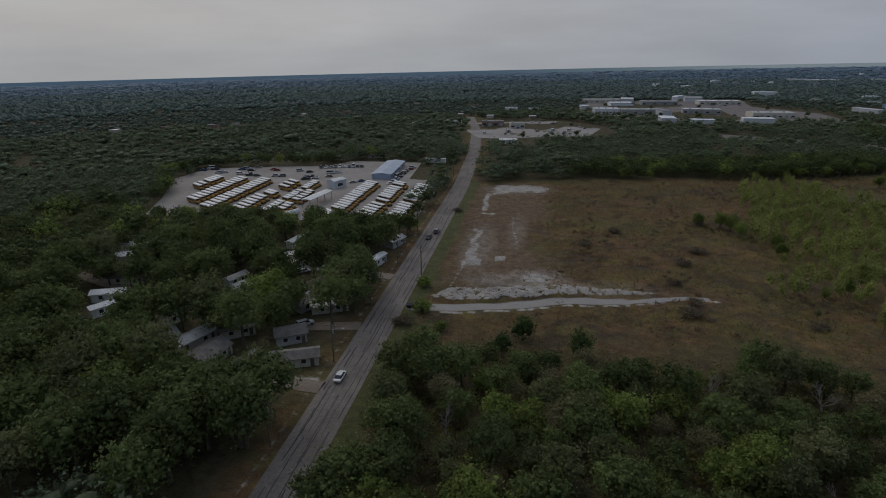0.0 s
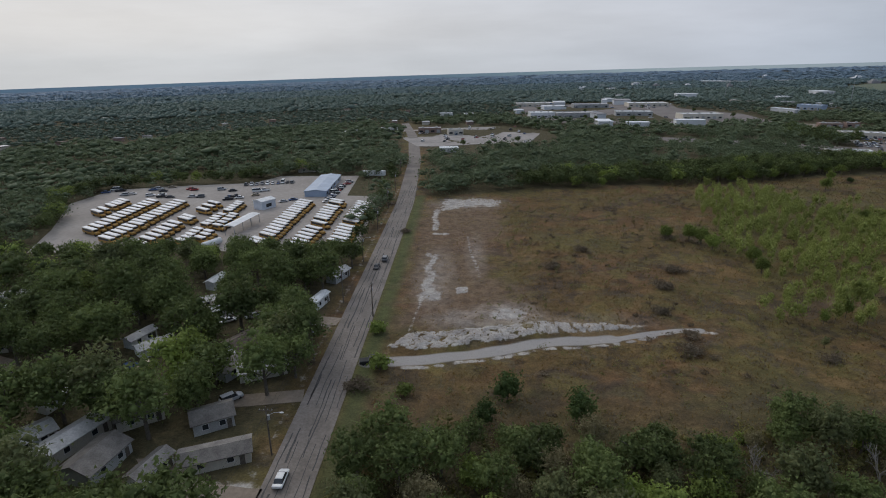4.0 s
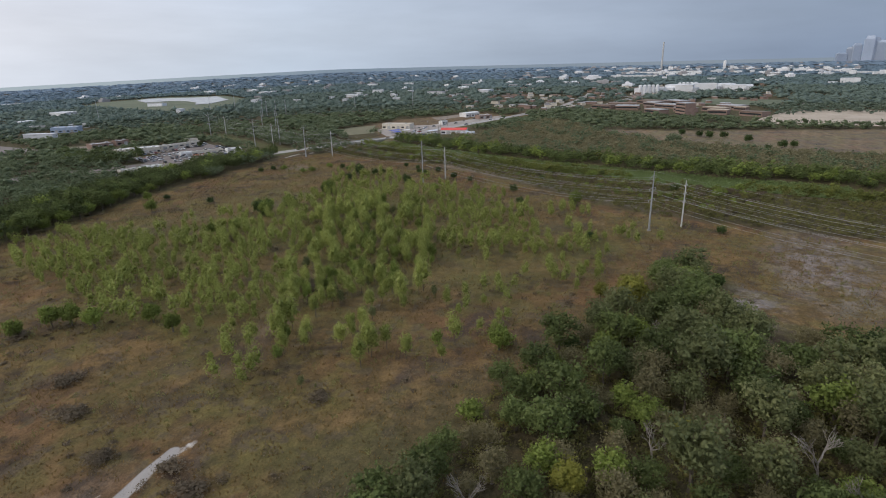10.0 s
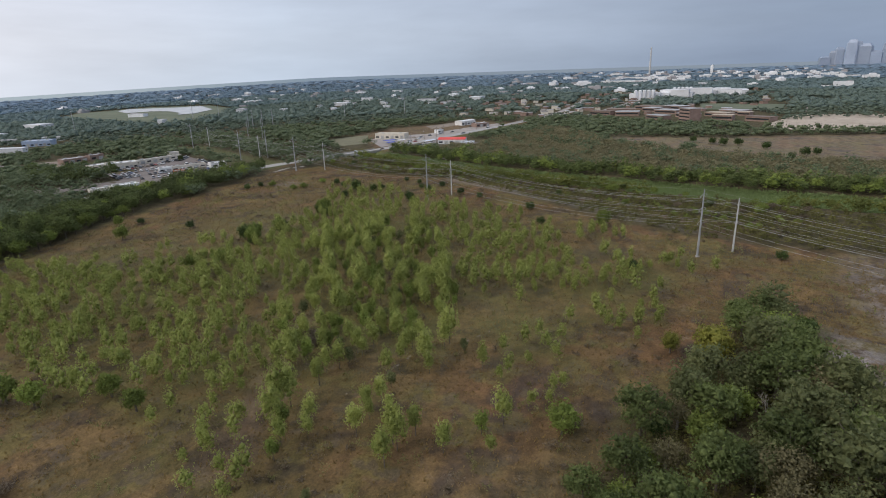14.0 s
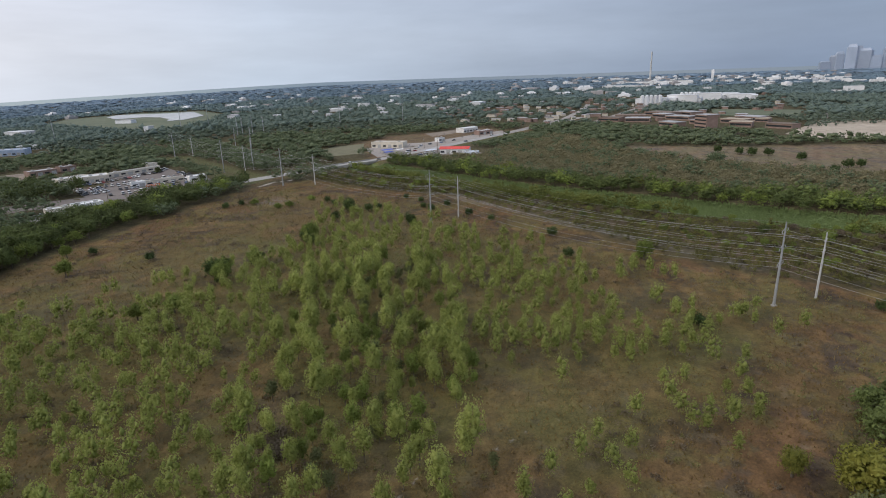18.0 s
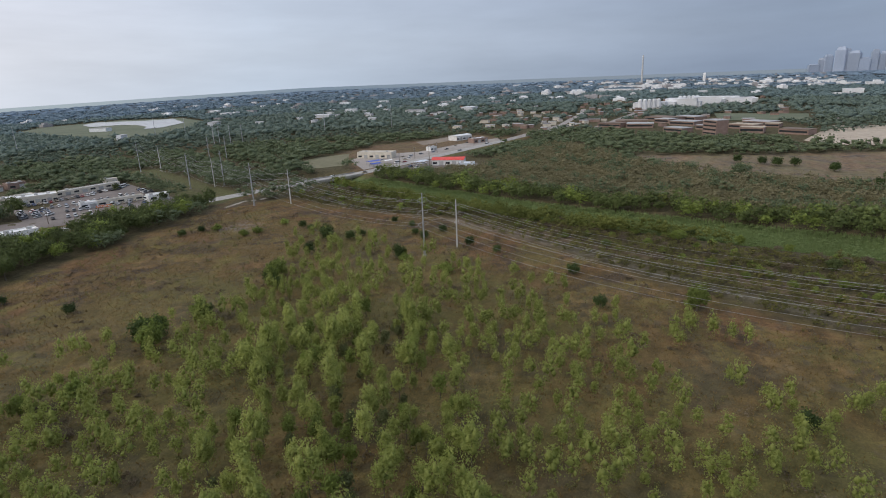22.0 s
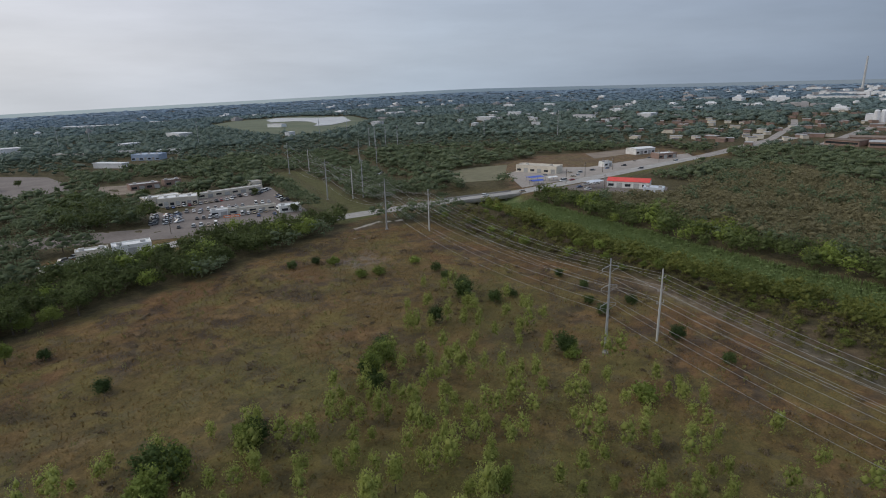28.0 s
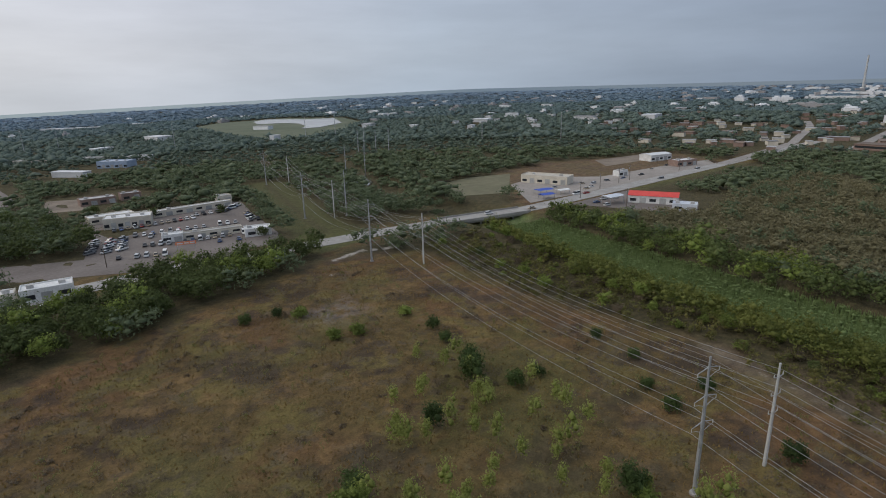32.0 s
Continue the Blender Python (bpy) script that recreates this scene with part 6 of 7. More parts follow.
# houses, mobile homes and sheds under the roadside trees
for args in (
    (-65, 105, 75, 8, 3.4, 2.5, 0.8, WHITE, SHINGLE, "small white hut with a dark gabled roof"),
    (-55.0, 109, 22, 12.5, 5.0, 2.4, 0.8, CREAM, SHINGLE, "long cream house with a grey roof"),
    (-60.5, 120, 30, 8, 6, 2.7, 1.2, GREYSIDING, SHINGLE, "grey house with a weathered shingle roof"),
    (-76, 107, 80, 10, 7, 2.7, 1.4, GREYSIDING, SHINGLE, "grey shingled house under trees"),
    (-84.5, 113, 70, 14, 5, 2.6, 0.8, CREAM, TINROOF, "long mobile home with a pale tin roof"),
    (-93, 113, 55, 8, 6, 2.5, 1.0, WHITE, TINROOF, "white shed with a pale tin roof"),
    (-57, 139, 25, 11, 6, 2.5, 1.0, CREAM, TINROOF, "cream house with a pale tin roof by the road"),
    (-65, 150, 60, 10, 8, 2.7, 1.5, GREYSIDING, SHINGLE_BROWN, "house with a brown shingle roof"),
    (-79, 170, 35, 9, 3.4, 2.6, 0.7, WHITE, WHITE, "white mobile home under trees"),
    (-94, 153, 70, 8, 3.2, 2.6, 0.7, WHITE, TINROOF, "white caravan-like mobile home"),
    (-144, 166, 28, 16, 5, 2.8, 0.8, WHITE, WHITE, "long white mobile home"), (-147, 178, 28, 15, 4.6, 2.8, 0.8, CREAM, TINROOF, "long cream mobile home"),
    (-112, 114, 40, 10, 4, 2.6, 0.8, WHITE, TINROOF, "white mobile home under trees"), (-97, 125, 75, 6, 3, 2.5, 0.6, WHITE, WHITE, "small white trailer home"),
    (-73, 182, 25, 7, 4.5, 2.4, 0.8, CREAM, RUST, "small shed with a rusty red roof"), (-120, 127, 60, 9, 3.2, 2.8, 0.6, WHITE, WHITE, "white travel trailer under trees"),
    (-53, 176, 75, 8, 2.6, 3.0, 0.4, WHITE, WHITE, "white motor home parked by the road"), (-52, 197, 70, 9, 4, 2.6, 0.8, GREYSIDING, TINROOF, "grey shed with a tin roof by the road"),
    (-76, 121, 35, 9, 6, 2.6, 1.1, CREAM, SHINGLE, "cream house under trees"), (-130, 150, 15, 12, 7, 2.7, 1.4, CREAM, SHINGLE, "cream shingled house under trees"),
    (-105, 175, 60, 11, 7, 2.7, 1.4, GREYSIDING, SHINGLE, "grey shingled house under trees"), (-118, 196, 30, 11, 4, 2.6, 0.8, WHITE, TINROOF, "pale mobile home under trees"),
    (-88, 149, 50, 9, 4, 2.6, 0.7, WHITE, TINROOF, "white mobile home with a pale roof"), (-90, 191, 80, 9, 3, 2.8, 0.5, WHITE, WHITE, "white travel trailer under trees"), (-85, 176, 30, 8, 4, 2.5, 0.8, CREAM, TINROOF, "small mobile home with a tin roof"), (-64, 139, 60, 8, 5, 2.5, 1.0, GREYSIDING, SHINGLE, "grey shed with a shingle roof"), (-68, 143, 20, 6, 4, 2.4, 0.6, WHITE, TINROOF, "small white shed between trailers"), (-126, 136, 20, 10, 4, 2.7, 0.7, WHITE, WHITE, "white mobile home on the grey lane")):
    house(*args[:3], args[3] * 0.95, args[4] * 0.95, *args[5:], name="mobile_home" if "mobile" in args[-1] or "trailer" in args[-1] or "motor" in args[-1] else "house")
cars_at([(-88, 136), (-90, 140), (-86, 141), (-70, 136), (-82, 163), (-76, 165), (-70, 168), (-60, 128), (-101, 140), (-116, 134), (-56, 160), (-62, 165), (-124, 120)], 40, 0.05, "cars parked between the trailers")
park(CAR_KINDS[0], -41.7, 104.3, 90, 0.10)
park(CAR_KINDS[2], -40.8, 207, -90, 0.10)
park(CAR_KINDS[3], -38.9, 215, 90, 0.10)
park(CAR_KINDS[8], -32.5, 144, 15, 0.0)

# road's far end: sheds and lots
flat_building(-23, 458, 8, 14, 8, 3.4, WHITE, WHITE, "white shed with a dark open front", bays=3, pitch=0.7)
flat_building(-20, 560, 10, 14, 10, 4.5, CREAM, TINROOF, "small pale store at the road's end", bays=3)
flat_building(-45, 575, 5, 22, 10, 4.5, BRICK, TINROOF, "low brown store at the road's end", bays=4)
flat_building(-85, 575, 0, 16, 10, 4.5, WHITE, TINROOF, "pale store at the road's end", bays=3)
flat_building(-120, 560, 8, 13, 8, 3.6, WHITE, WHITE, "white-roofed house far along the road", bays=2, pitch=1.4)
slab("far_lot_pavement", [(-50, 486), (-38, 484), (6, 497), (44, 502), (60, 560), (20, 626), (-24, 616), (-74, 600), (-66, 530)], 0.14, TANPAVE, "pale paved lot far along the road", "pavement")
cars_at([(rv.uniform(-60, 46), rv.uniform(505, 612)) for i in range(34)], 70, 0.14, "cars far along the road")
slab("warehouse_pavement", [(66, 672), (236, 632), (322, 648), (336, 752), (294, 860), (320, 975), (76, 985)], 0.2, LOT, "grey asphalt between the warehouses", "pavement")
cars_at([(rv.uniform(90, 310), rv.uniform(668, 900)) for i in range(26)], 20, 0.2, "cars between the warehouses")
for bx, by, bt, bw, bd, bh, wl, rf, lab in (
    (84, 742, 4, 30, 20, 6, WHITE, WHITE, "white warehouse standing among trees"), (124, 738, 4, 46, 20, 5.5, GREYSIDING, TINROOF, "long grey warehouse with a pale roof"), (200, 752, -6, 44, 18, 5, GREYSIDING, WHITE, "grey warehouse with a white roof"),
    (262, 702, 2, 46, 22, 5.5, CREAM, TINROOF, "long cream warehouse with a pale roof"), (100, 958, 6, 60, 22, 5, CREAM, TINROOF, "pale metal warehouse far off"), (178, 905, 2, 52, 22, 5, GREYSIDING, HAZE_ROOF, "grey metal warehouse far off"), (266, 915, 2, 60, 22, 5, CREAM, WHITE, "long cream warehouse with white roof"),
    (-35, 752, 5, 16, 10, 6, WHITE, WHITE, "white shed standing among trees"), (-6, 736, 5, 12, 10, 6, WHITE, WHITE, "white shed standing among trees"),
    (468, 872, -52, 60, 12, 5, GREYSIDING, TINROOF, "long grey shed roof among trees"), (492, 844, -52, 22, 9, 5, WHITE, TINROOF, "short grey shed roof among trees"), (450, 806, -52, 30, 18, 6, BLUE_METAL, BLUE_ROOF, "blue-grey metal barn among trees"), (424, 924, -52, 56, 12, 5, CREAM, TINROOF, "long pale shed roof among trees"), (330, 514, -30, 22, 12, 5, CREAM, WHITE, "pale shed beside the car lot")):
    flat_building(bx, by, bt, bw, bd, bh, wl, rf, lab, name="warehouse", bays=7, units=3)

# used-car lot by the creek road
for x, y, turn, w, d, h, wl, rf, lab in (
    (330, 536, -8, 22, 9, 3.2, CREAM, WHITE, "low cream shed with a white roof at the lot's edge"), (340, 526, -8, 16, 8, 3.0, CREAM, WHITE, "low white-roofed shed beside the cars"), (368, 519, -10, 44, 5, 3.0, CREAM, WHITE, "long narrow shed with a white roof behind the cars"),
    (392, 527, -10, 9, 7, 4.4, CREAM, TINROOF, "small cream flat-roofed store room"), (326, 462, -28, 9, 5.5, 3.2, WHITE, WHITE, "white-roofed sales office building"), (342, 455, -24, 26, 4.5, 2.8, CREAM, TINROOF, "long grey-roofed row of repair bays"),
    (355, 438, -30, 12, 8, 3.4, WHITE, WHITE, "white flat-roofed garage on the lot")):
    flat_building(x, y, turn, w, d, h, wl, rf, lab, name="lot_building", bays=max(2, int(w / 5)), z=0.12, units=1)
flat_building(264, 427, -20, 15, 8, 4.0, WHITE, WHITE, "white flat-roofed garage by the side road", bays=3)
flat_building(250, 431, -20, 12, 6, 4.0, CREAM, WHITE, "pale garage by the side road", bays=2)
flat_building(349, 600, -12, 20, 11, 3.8, BRICK, TINROOF, "pinkish brick store behind trees", bays=4)
flat_building(368, 597, -12, 12, 9, 4.2, BRICK, TINROOF, "pinkish brick annex behind trees", bays=2)
slab("back_lot_pavement", [(316, 596), (336, 582), (352, 612), (352, 628), (334, 642)], 0.1, DIRT, "dusty tan back lot", "pavement")
sign = thing("shop_sign", pose(322, 443, 2.2, 0, 0, -32), "long orange shop sign with pale bars of writing", "sign")
part("board", MB().box(-4.2, 4.2, -0.12, 0.12, 0, 1.3), ORANGE, sign)
part("lettering", MB().box(-3.6, -1.2, -0.15, -0.121, 0.4, 0.9).box(-0.6, 1.2, -0.15, -0.121, 0.4, 0.9).box(1.7, 3.6, -0.15, -0.121, 0.4, 0.9), WHITE, sign)
for sx in (-3.5, 3.5):
    part("post", MB().box(sx - 0.1, sx + 0.1, -0.1, 0.1, -2.2, 0), STEEL, sign)
for xa, ya, xb, yb, n, turn in ((316, 507, 360, 499, 15, 70), (320, 486, 374, 465, 16, 60), (318, 480, 340, 471, 5, 60), (294, 471, 303, 489, 7, 15), (299, 467, 310, 488, 8, 15), (305, 466, 315, 487, 7, 15), (298, 453, 312, 442, 6, 60),
                                (314, 464, 322, 458, 4, 60), (328, 455, 352, 445, 9, 60), (330, 446, 344, 437, 5, 60), (376, 500, 390, 508, 5, 0), (362, 505, 376, 500, 5, 75), (372, 468, 380, 484, 5, 20)):
    lot_row(xa, ya, xb, yb, n, turn)
cars_at([(252, 415), (258, 414), (246, 440), (240, 436)], 20, 0.06, "cars by the garage")

# along the road over the creek
flat_building(550, 385, -84, 33, 13, 5.0, CREAM, CREAM, "cream flat-roofed block of shops", bays=6)
gas = flat_building(521, 304, -78, 26, 12, 4.2, WHITE, RED_ROOF, "white petrol station with a bright red roof", name="petrol_station", bays=5, pitch=1.6)
flat_building(508, 284, -78, 12, 8, 3.4, PALEBLUE, PALEBLUE, "pale blue flat shed beside the petrol station", bays=2)
canopy(506, 322, -20, 12, 7, 4.4, PALEBLUE, "pale blue petrol pump canopy", 2, "pump_canopy")
canopy(512, 368, -25, 11, 7, 3.0, BLUE_TARP, "bright blue market tent roof", 2, "market_tent")
canopy(500, 360, -25, 9, 6, 2.8, BLUE_TARP, "dark blue market tent roof", 2, "market_tent")
canopy(518, 358, -25, 8, 5, 2.8, WHITE, "white market tent on legs", 2, "market_tent")
flat_building(694, 356, -25, 24, 13, 5.0, WHITE, WHITE, "white-roofed shop with dark windows", bays=5, pitch=0.8)
flat_building(672, 328, -30, 20, 10, 4.2, BRICK, WHITE, "low reddish shop with a pale roof", bays=4)
flat_building(600, 352, -20, 9, 6, 3.6, WHITE, TINROOF, "small white roadside kiosk", bays=2)
slab("shop_forecourt", [(484, 362), (556, 340), (690, 308), (712, 318), (660, 340), (590, 362), (566, 402), (530, 402)], 0.1, CONCRETE, "pale concrete forecourt of the shops", "pavement")
slab("station_forecourt", [(492, 342), (548, 328), (530, 282), (500, 276), (496, 310)], 0.1, LOT, "grey forecourt of the petrol station", "pavement")
slab("upper_lot", [(640, 378), (720, 352), (738, 372), (670, 400)], 0.08, DIRT, "bare tan lot behind the shops", "pavement")
cars_at([(520, 350), (526, 346), (540, 352), (556, 362), (548, 352), (535, 372), (560, 356), (503, 330), (498, 322), (514, 330), (520, 326), (575, 352), (610, 340), (590, 346), (640, 342), (665, 338), (700, 338), (690, 334)], -20, 0.16, "cars by the shops")
cars_at([(447, 366.5), (470, 353.5), (600, 323.5), (655, 312.5)], -24, 0.2, "cars on the creek road")

# bridge over the creek
br_dir = math.degrees(math.atan2(357 - 377, 465 - 423))
bridge = thing("creek_bridge", pose(444, 367, 0.0, 0, 0, br_dir), "low concrete road bridge over the creek", "bridge")
for s in (-1, 1):
    part("parapet", MB().box(-25, 25, s * 5.9 - 0.15, s * 5.9 + 0.15, -0.5, 0.95), DECK, bridge)
    part("girder", MB().box(-25, 25, s * 4.6 - 0.4, s * 4.6 + 0.4, -1.6, -0.2), DECK, bridge)
for px in (-15, -5, 5, 15):
    for py in (-4, 0, 4):
        part("pier", MB().tube([(px, py, -4.5), (px, py, -1.5)], [0.4, 0.4], 8), DECK, bridge)
strip("creek_water", CREEK_LINE[:6] + [(447, 362)], 4.5, -2.9, CREEK, "still brown creek water", "water", thick=0.2)
slab("creek_pool", [(492, 500), (506, 508), (520, 530), (512, 546), (498, 528)], -2.6, CREEK, "pale shallow pool of the creek", "water", thick=0.2)


# ---- power lines ----
def pole_a(h=24.8):
    ob = thing("transmission_pole", pose(0, 0, 0), "tall grey steel transmission pole with three pairs of arms", "power pole", "poles of the power line")
    part("shaft", MB().tube([(0, 0, -0.5), (0, 0, h * 0.5), (0, 0, h)], [0.42, 0.30, 0.16], 10), STEEL, ob)
    part("footing", MB().tube([(0, 0, -0.5), (0, 0, 0.35)], [0.8, 0.8], 12), DECK, ob)
    for lvl in (h - 2.1, h - 7.0, h - 11.6):
        for s in (-1, 1):
            arm = part("arm", MB().tube([(0, 0, lvl + 0.5), (s * 1.3, 0, lvl + 0.1), (s * 2.55, 0, lvl - 0.15)], [0.1, 0.08, 0.055], 6), STEEL, ob)
            part("insulator", MB().tube([(s * 2.5, 0, lvl - 0.15), (s * 2.5, 0, lvl - 0.75)], [0.07, 0.07], 6), STEEL_WHITE, arm)
            part("brace", MB().tube([(s * 0.2, 0, lvl - 1.5), (s * 1.4, 0, lvl - 0.95), (s * 2.5, 0, lvl - 0.72)], [0.05, 0.045, 0.04], 5), STEEL, arm)
    return ob


def pole_b(h=20.0):
    ob = thing("transmission_pole", pose(0, 0, 0), "pale slender transmission pole with short insulator arms", "power pole", "poles of the power line")
    part("shaft", MB().tube([(0, 0, -0.5), (0, 0, h * 0.5), (0, 0, h)], [0.34, 0.27, 0.17], 10), STEEL_WHITE, ob)
    for i, lvl in enumerate((h - 2.6, h - 6.0, h - 9.5)):
        for s in (-1, 1):
            arm = part("arm", MB().tube([(0, 0, lvl), (s * 1.2, 0, lvl + 0.2)], [0.1, 0.07], 6), STEEL, ob)
            part("insulator", MB().tube([(s * 1.2, 0, lvl + 0.2), (s * 1.2, 0, lvl + 0.75)], [0.1, 0.07], 6), STEEL_WHITE, arm)
    return ob


PA, PB = pole_a(), pole_b()
FAR_POLE = pole_a(34)
SPARE += [PA, PB, FAR_POLE]


def line_poles(line, proto):
    for i, (x, y) in enumerate(line):
        (xa, ya), (xb, yb) = line[max(i - 1, 0)], line[min(i + 1, len(line) - 1)]
        copy_thing(proto, pose(x, y, gz(x, y), 0, 0, math.degrees(math.atan2(yb - ya, xb - xa)) - 90))


line_poles(LINE_A[1:], PA)
line_poles(LINE_B[1:], PB)


def cables(line, hooks, sag, r=0.036):
    for (xa, ya), (xb, yb) in zip(line, line[1:]):
        l = math.hypot(xb - xa, yb - ya)
        ox, oy = (yb - ya) / l, -(xb - xa) / l
        for off, h in hooks:
            pts = []
            for i in range(17):
                s = i / 16
                pts.append((xa + (xb - xa) * s + ox * off, ya + (yb - ya) * s + oy * off, h - sag * 4 * s * (1 - s)))
            tagged(new("power_cable", mesh_of("power_cable", MB().tube(pts, [r] * 17, 4), WIRE)), "thin grey overhead power cable sagging between poles", "cable", "cables of the power line")


cables(LINE_A, [(s * 2.5, h) for s in (-1, 1) for h in (21.9, 17.0, 12.4)], 4.6)
cables(LINE_A, [(0, 24.8)], 3.4, 0.02)
cables(LINE_B, [(s * 1.2, h) for s in (-1, 1) for h in (18.1, 14.7, 11.2)], 4.0)
# farther poles of the lines beyond the creek road
for x, y in ((405, 430), (516, 548), (530, 540), (616, 635), (626, 636), (632, 625), (640, 614)):
    copy_thing(PA, pose(x, y, gz(x, y), 0, 0, 20))

# wooden poles along the road
def wood_pole(h=10.5, lamp=False):
    ob = thing("utility_pole", pose(0, 0, 0), "weathered wooden utility pole with a crossarm" + (" and a street lamp" if lamp else ""), "utility pole", "utility poles along the road")
    part("post", MB().tube([(0, 0, -0.5), (0, 0, h)], [0.19, 0.12], 8), WOODPOLE, ob)
    part("crossarm", MB().box(-1.3, 1.3, -0.07, 0.07, h - 0.9, h - 0.75), WOODPOLE, ob)
    for s in (-1.15, -0.4, 0.4, 1.15):
        part("insulator", MB().tube([(s, 0, h - 0.75), (s, 0, h - 0.5)], [0.06, 0.05], 6), STEEL_WHITE, ob)
    part("transformer", MB().tube([(0.32, 0.05, h - 2.8), (0.32, 0.05, h - 1.8)], [0.24, 0.24], 10), STEEL, ob)
    if lamp:
        part("lamp_arm", MB().tube([(0, 0, h - 2.0), (1.4, 0, h - 1.3), (2.6, 0, h - 1.2)], [0.05, 0.045, 0.04], 6), STEEL, ob)
        part("lamp_head", MB().box(2.5, 3.2, -0.14, 0.14, h - 1.32, h - 1.16, 0.05), STEEL_WHITE, ob)
    return ob


WP, WPL = wood_pole(), wood_pole(lamp=True)
SPARE += [WP, WPL]
ROAD_POLES = [(-47, 40), (-47, 80), (-45.6, 111), (-46.4, 144.5), (-46.3, 178), (-46.5, 213), (-46.8, 250), (-47.5, 288), (-48.5, 326), (-50, 366)]
for i, (x, y) in enumerate(ROAD_POLES):
    copy_thing(WPL if i in (2, 5) else WP, pose(x, y, gz(x, y), 0, 0, 0))
for (xa, ya), (xb, yb) in zip(ROAD_POLES, ROAD_POLES[1:]):
    for off in (-1.15, 0.4, 1.15):
        pts = [(xa + (xb - xa) * s + off, ya + (yb - ya) * s, 10.0 - 2.4 * s * (1 - s)) for s in (i / 8 for i in range(9))]
        tagged(new("service_wire", mesh_of("service_wire", MB().tube(pts, [0.018] * 9, 3), BLACK)), "thin black service wire along the road", "cable", "wires along the road")
for x, y in ((-36, 169), (246, 452), (290, 445), (510, 343), (545, 345), (570, 342), (585, 340), (640, 322), (500, 312)):
    copy_thing(WP, pose(x, y, gz(x, y), 0, 0, 70))


# ---- the far distance ----
slab("tan_sports_field", [(660, 12), (690, 26), (835, -28), (830, -130), (740, -190), (655, -110)], 0.8, TAN, "bare tan levelled ground", "ground")
slab("school_lot", [(996, -64), (1015, -96), (870, -64), (875, -40)], 0.85, TANPAVE, "pale school parking lot", "pavement")
for street in STREETS:
    strip("suburb_street", street, 9, 0.3, TANPAVE, "pale street through the suburb", "road", step=20)
slab("school_field", [(1040, 78), (1010, -38), (895, -18), (916, 79)], 0.8, GREENFIELD, "mown green school playing field", "ground")
slab("pond_meadow", POND_FIELD, 0.7, GREENFIELD, "olive green open grassland round the pond", "ground")
slab("rough_field", WEST_FIELD, 0.25, OLIVEFIELD, "olive rough grass field beside the shops", "ground")
slab("pond", [(1032, 1420), (1110, 1481), (1117, 1307), (1153, 1264), (1011, 1085), (903, 1029), (876, 1046), (930, 1100), (985, 1190), (1000, 1260), (960, 1300)], 1.4, WATER, "pale still gravel-pit pond", "water")
rf = random.Random(17)


def far_building(x, y, turn, w, d, h, wall, roof, label, name="far_building", storeys=0):
    ob = thing(name, pose(x, y, float(base_z(x, y)), 0, 0, turn), label, "building")
    part("wall", MB().box(-w / 2, w / 2, -d / 2, d / 2, -1, h), wall, ob)
    part("roof", MB().box(-w / 2 - 0.3, w / 2 + 0.3, -d / 2 - 0.3, d / 2 + 0.3, h, h + 0.5), roof, ob)
    for s in range(storeys):
        z = h * (s + 0.35) / storeys
        part("window_band", MB().box(-w / 2 * 0.94, w / 2 * 0.94, -d / 2 - 0.1, d / 2 + 0.1, z, z + h / storeys * 0.4), GLASS, ob)
    return ob


# brick school block and its wings
far_building(745, 95, 35, 20, 14, 15, BRICK, HAZE_ROOF, "square red-brown brick tower block", storeys=4)
for i, (x, y, w, d, h) in enumerate(SCHOOL):
    far_building(x, y, 72 + rf.uniform(-34, 24), w * 0.66, d, h * 0.8, BRICK, rf.choice((TINROOF, HAZE_ROOF, SHINGLE_BROWN, TAN)), "low brown brick school wing with a pale roof", storeys=1)
# white works with silos
for i in range(13):
    f = i / 12
    far_building(1180 + 110 * f + rf.uniform(-20, 40), 180 - 170 * f + rf.uniform(-10, 10), 80 + rf.uniform(-5, 5), rf.uniform(24, 50), rf.uniform(20, 40), rf.uniform(7, 15), HAZE_WHITE, HAZE_WHITE, "white factory building with silos", storeys=0)
for cx, cy in ((1165, 188), (1262, 122)):
    for i in range(5):
        s = thing("silo", pose(cx + i * 3, cy - i * 7.5, float(base_z(cx, cy))), "white cylindrical silo of the factory", "silo", "silos of the factory")
        part("shell", MB().tube([(0, 0, -1), (0, 0, 16), (0, 0, 17.5)], [3.4, 3.4, 1.5], 12), HAZE_WHITE, s)
# tall thin chimney
ch = thing("chimney", pose(2880, 262, float(base_z(2880, 262))), "very tall pale industrial chimney in the haze", "chimney")
part("shaft", MB().tube([(0, 0, -2), (0, 0, 60), (0, 0, 128)], [5, 3.8, 3], 12), STEEL_WHITE, ch)
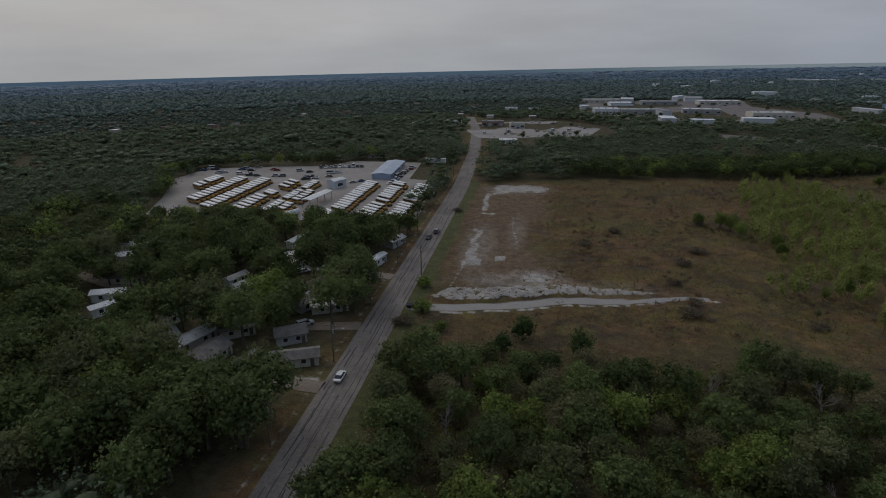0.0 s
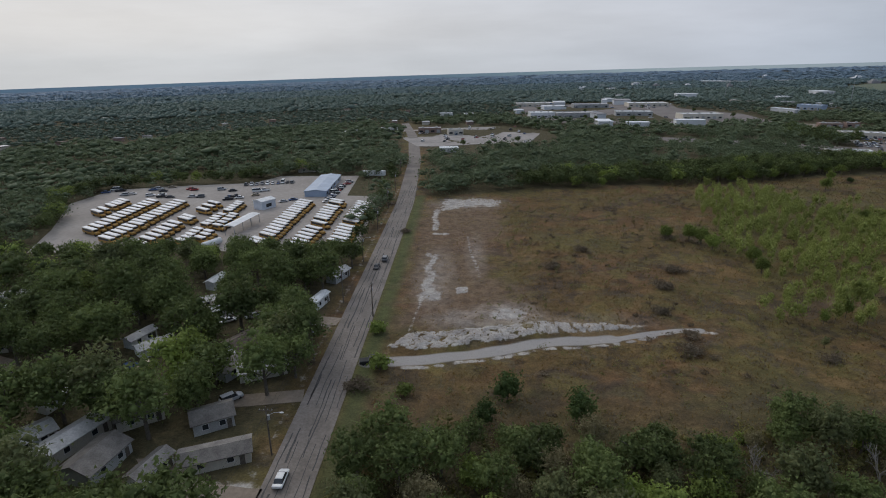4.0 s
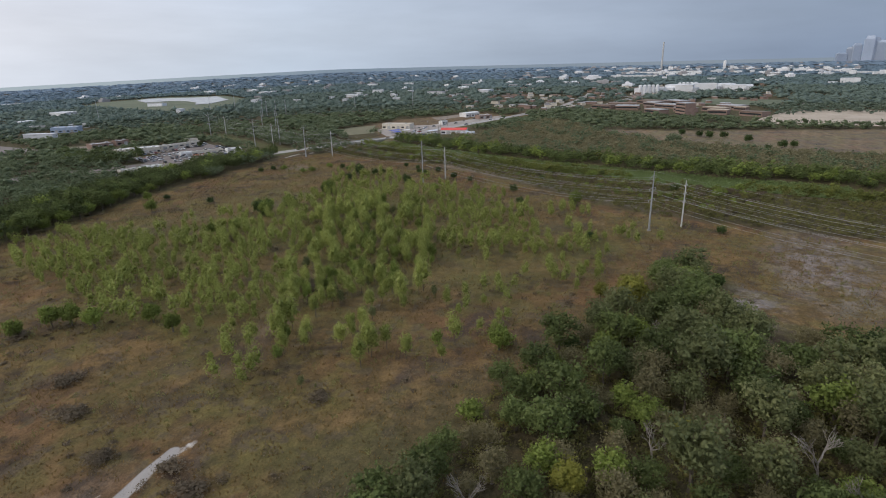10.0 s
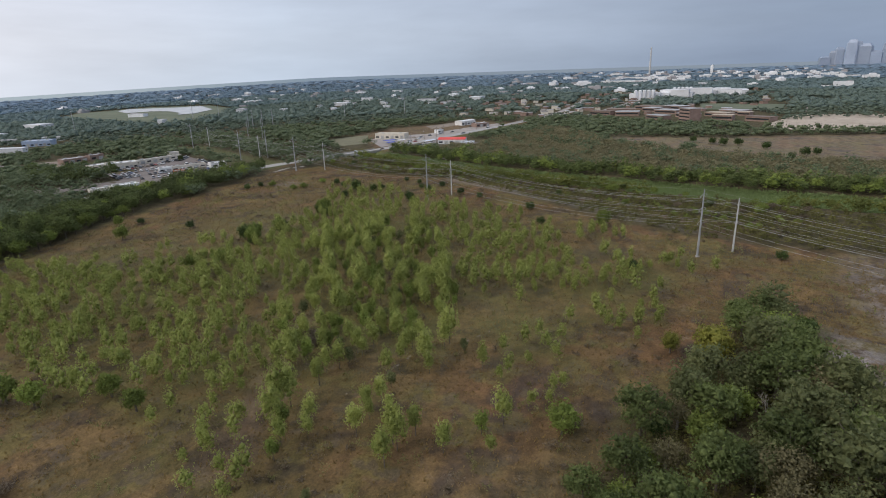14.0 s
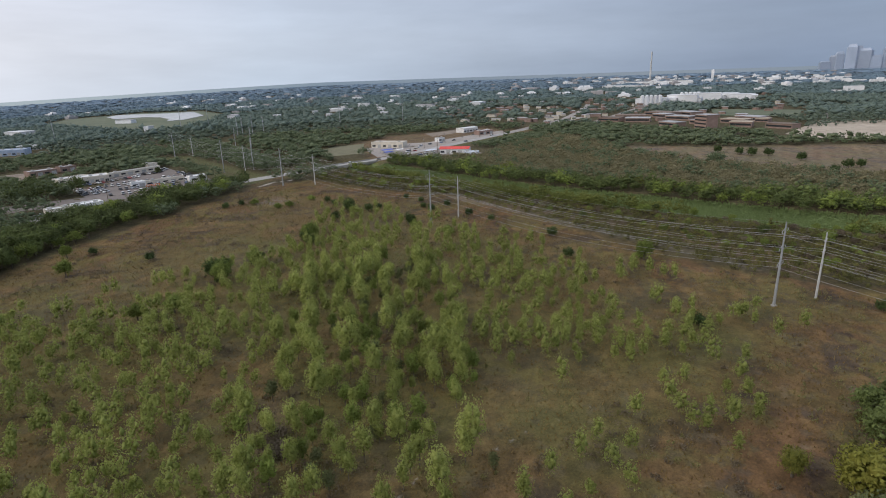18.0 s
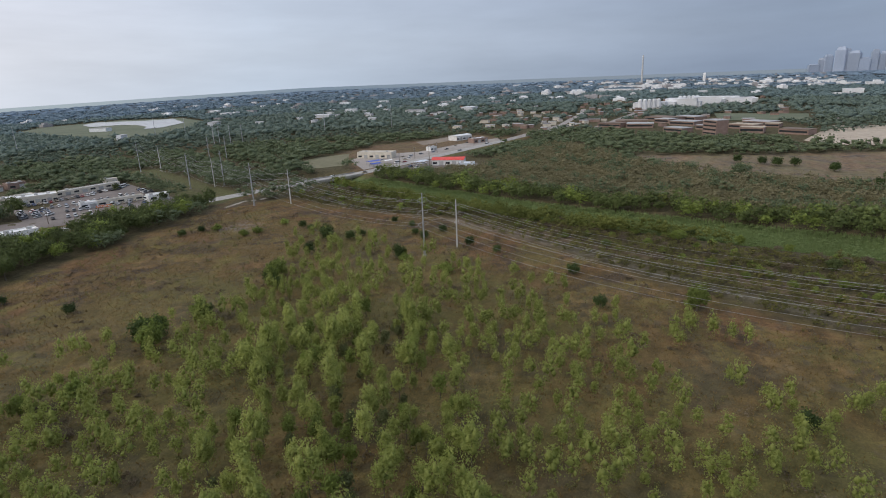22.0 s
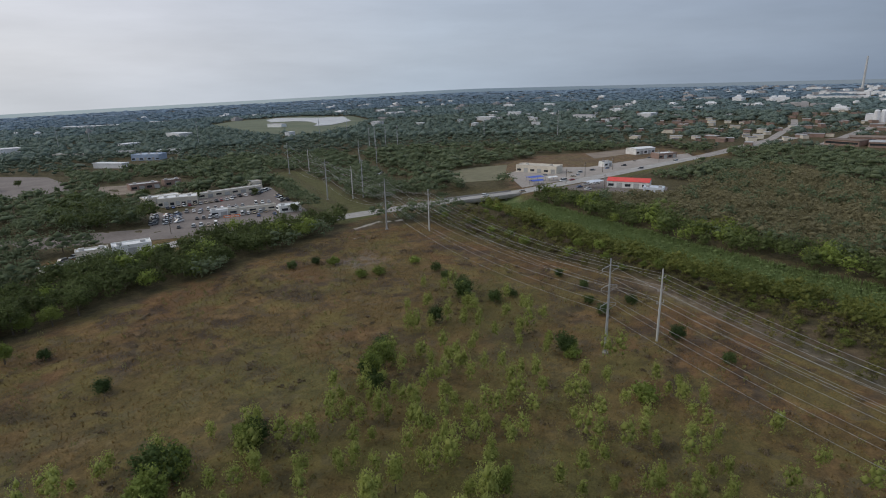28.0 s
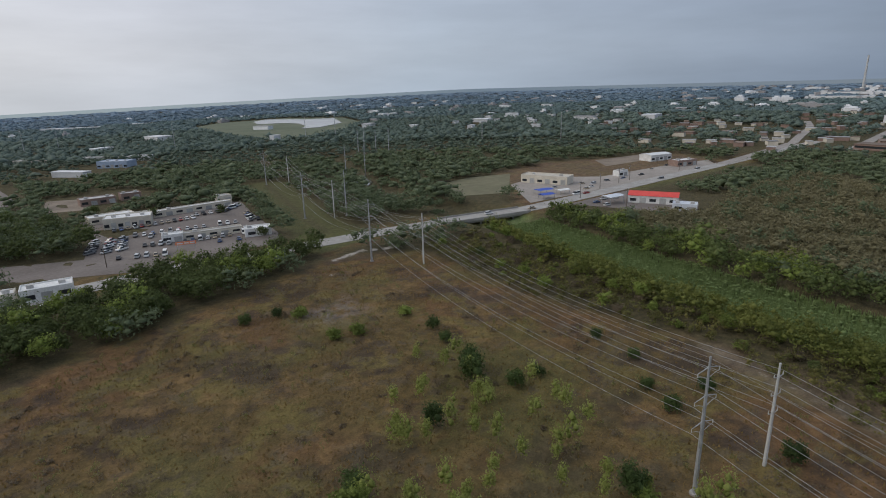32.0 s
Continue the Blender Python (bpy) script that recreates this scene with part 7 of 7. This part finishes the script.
# suburbs and sheds scattered to the horizon
town = {"white": MB(), "grey": MB()}
for x, y, turn, w, d, h, kind, label in FAR_SPOTS:
    suburb = kind == "suburb"
    if suburb:
        w, d, h = w * 0.8, d * 0.9, h * 0.75
    if not suburb and math.hypot(x, y) > 1480 and w < 86:
        w, d, h = w * 0.72, d * 0.8, h * 0.85
        m = pose(x, y, float(base_z(x, y)), 0, 0, turn)
        block = MB().box(-w / 2, w / 2, -d / 2, d / 2, -1, h).box(-w / 2 - 0.3, w / 2 + 0.3, -d / 2 - 0.3, d / 2 + 0.3, h, h + 0.5)
        if rf.random() < 0.5:
            block.box(-w * 0.3, w * 0.1, -d * 0.3, d * 0.3, h + 0.5, h + rf.uniform(2, 5))
        block.moved(m)
        town["white" if rf.random() < 0.68 else "grey"].add(block.v, block.f)
        continue
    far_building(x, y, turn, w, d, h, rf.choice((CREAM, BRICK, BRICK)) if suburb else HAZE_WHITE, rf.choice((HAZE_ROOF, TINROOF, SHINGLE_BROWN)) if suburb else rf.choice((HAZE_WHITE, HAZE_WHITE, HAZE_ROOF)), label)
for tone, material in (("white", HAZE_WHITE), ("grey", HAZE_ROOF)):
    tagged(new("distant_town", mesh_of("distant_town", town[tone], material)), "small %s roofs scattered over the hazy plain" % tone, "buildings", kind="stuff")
for x, y in ((816, 502), (756, 573), (487, 1059), (452, 1072), (700, 820), (735, 800), (560, 900)):
    copy_thing(FAR_POLE, pose(x, y, float(base_z(x, y)), 0, 0, 40))
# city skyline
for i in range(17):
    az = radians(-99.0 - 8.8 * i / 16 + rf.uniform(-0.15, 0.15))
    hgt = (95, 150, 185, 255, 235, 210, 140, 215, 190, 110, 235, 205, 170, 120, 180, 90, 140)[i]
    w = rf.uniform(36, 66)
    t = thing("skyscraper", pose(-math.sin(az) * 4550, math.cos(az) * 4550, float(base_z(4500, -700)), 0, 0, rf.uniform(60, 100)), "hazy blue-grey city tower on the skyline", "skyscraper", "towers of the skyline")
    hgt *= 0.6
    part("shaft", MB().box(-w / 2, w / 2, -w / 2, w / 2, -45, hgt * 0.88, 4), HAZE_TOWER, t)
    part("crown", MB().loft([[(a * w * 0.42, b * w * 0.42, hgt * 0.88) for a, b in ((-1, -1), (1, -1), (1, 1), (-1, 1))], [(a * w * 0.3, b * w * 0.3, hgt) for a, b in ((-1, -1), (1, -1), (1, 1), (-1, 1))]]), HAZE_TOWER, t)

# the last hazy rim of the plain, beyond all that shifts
# self-lit strip that stands in for distance haze
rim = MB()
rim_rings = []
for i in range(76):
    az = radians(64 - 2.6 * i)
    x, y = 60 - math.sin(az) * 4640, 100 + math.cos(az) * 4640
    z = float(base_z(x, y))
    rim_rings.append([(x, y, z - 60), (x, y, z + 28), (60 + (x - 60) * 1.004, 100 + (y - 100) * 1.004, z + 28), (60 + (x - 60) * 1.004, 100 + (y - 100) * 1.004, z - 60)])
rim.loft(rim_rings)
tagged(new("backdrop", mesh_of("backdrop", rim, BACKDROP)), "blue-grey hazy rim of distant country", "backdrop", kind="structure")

# spare originals are taken away again
for ob in SPARE:
    for o in list(ob.children_recursive) + [ob]:
        bpy.data.objects.remove(o)
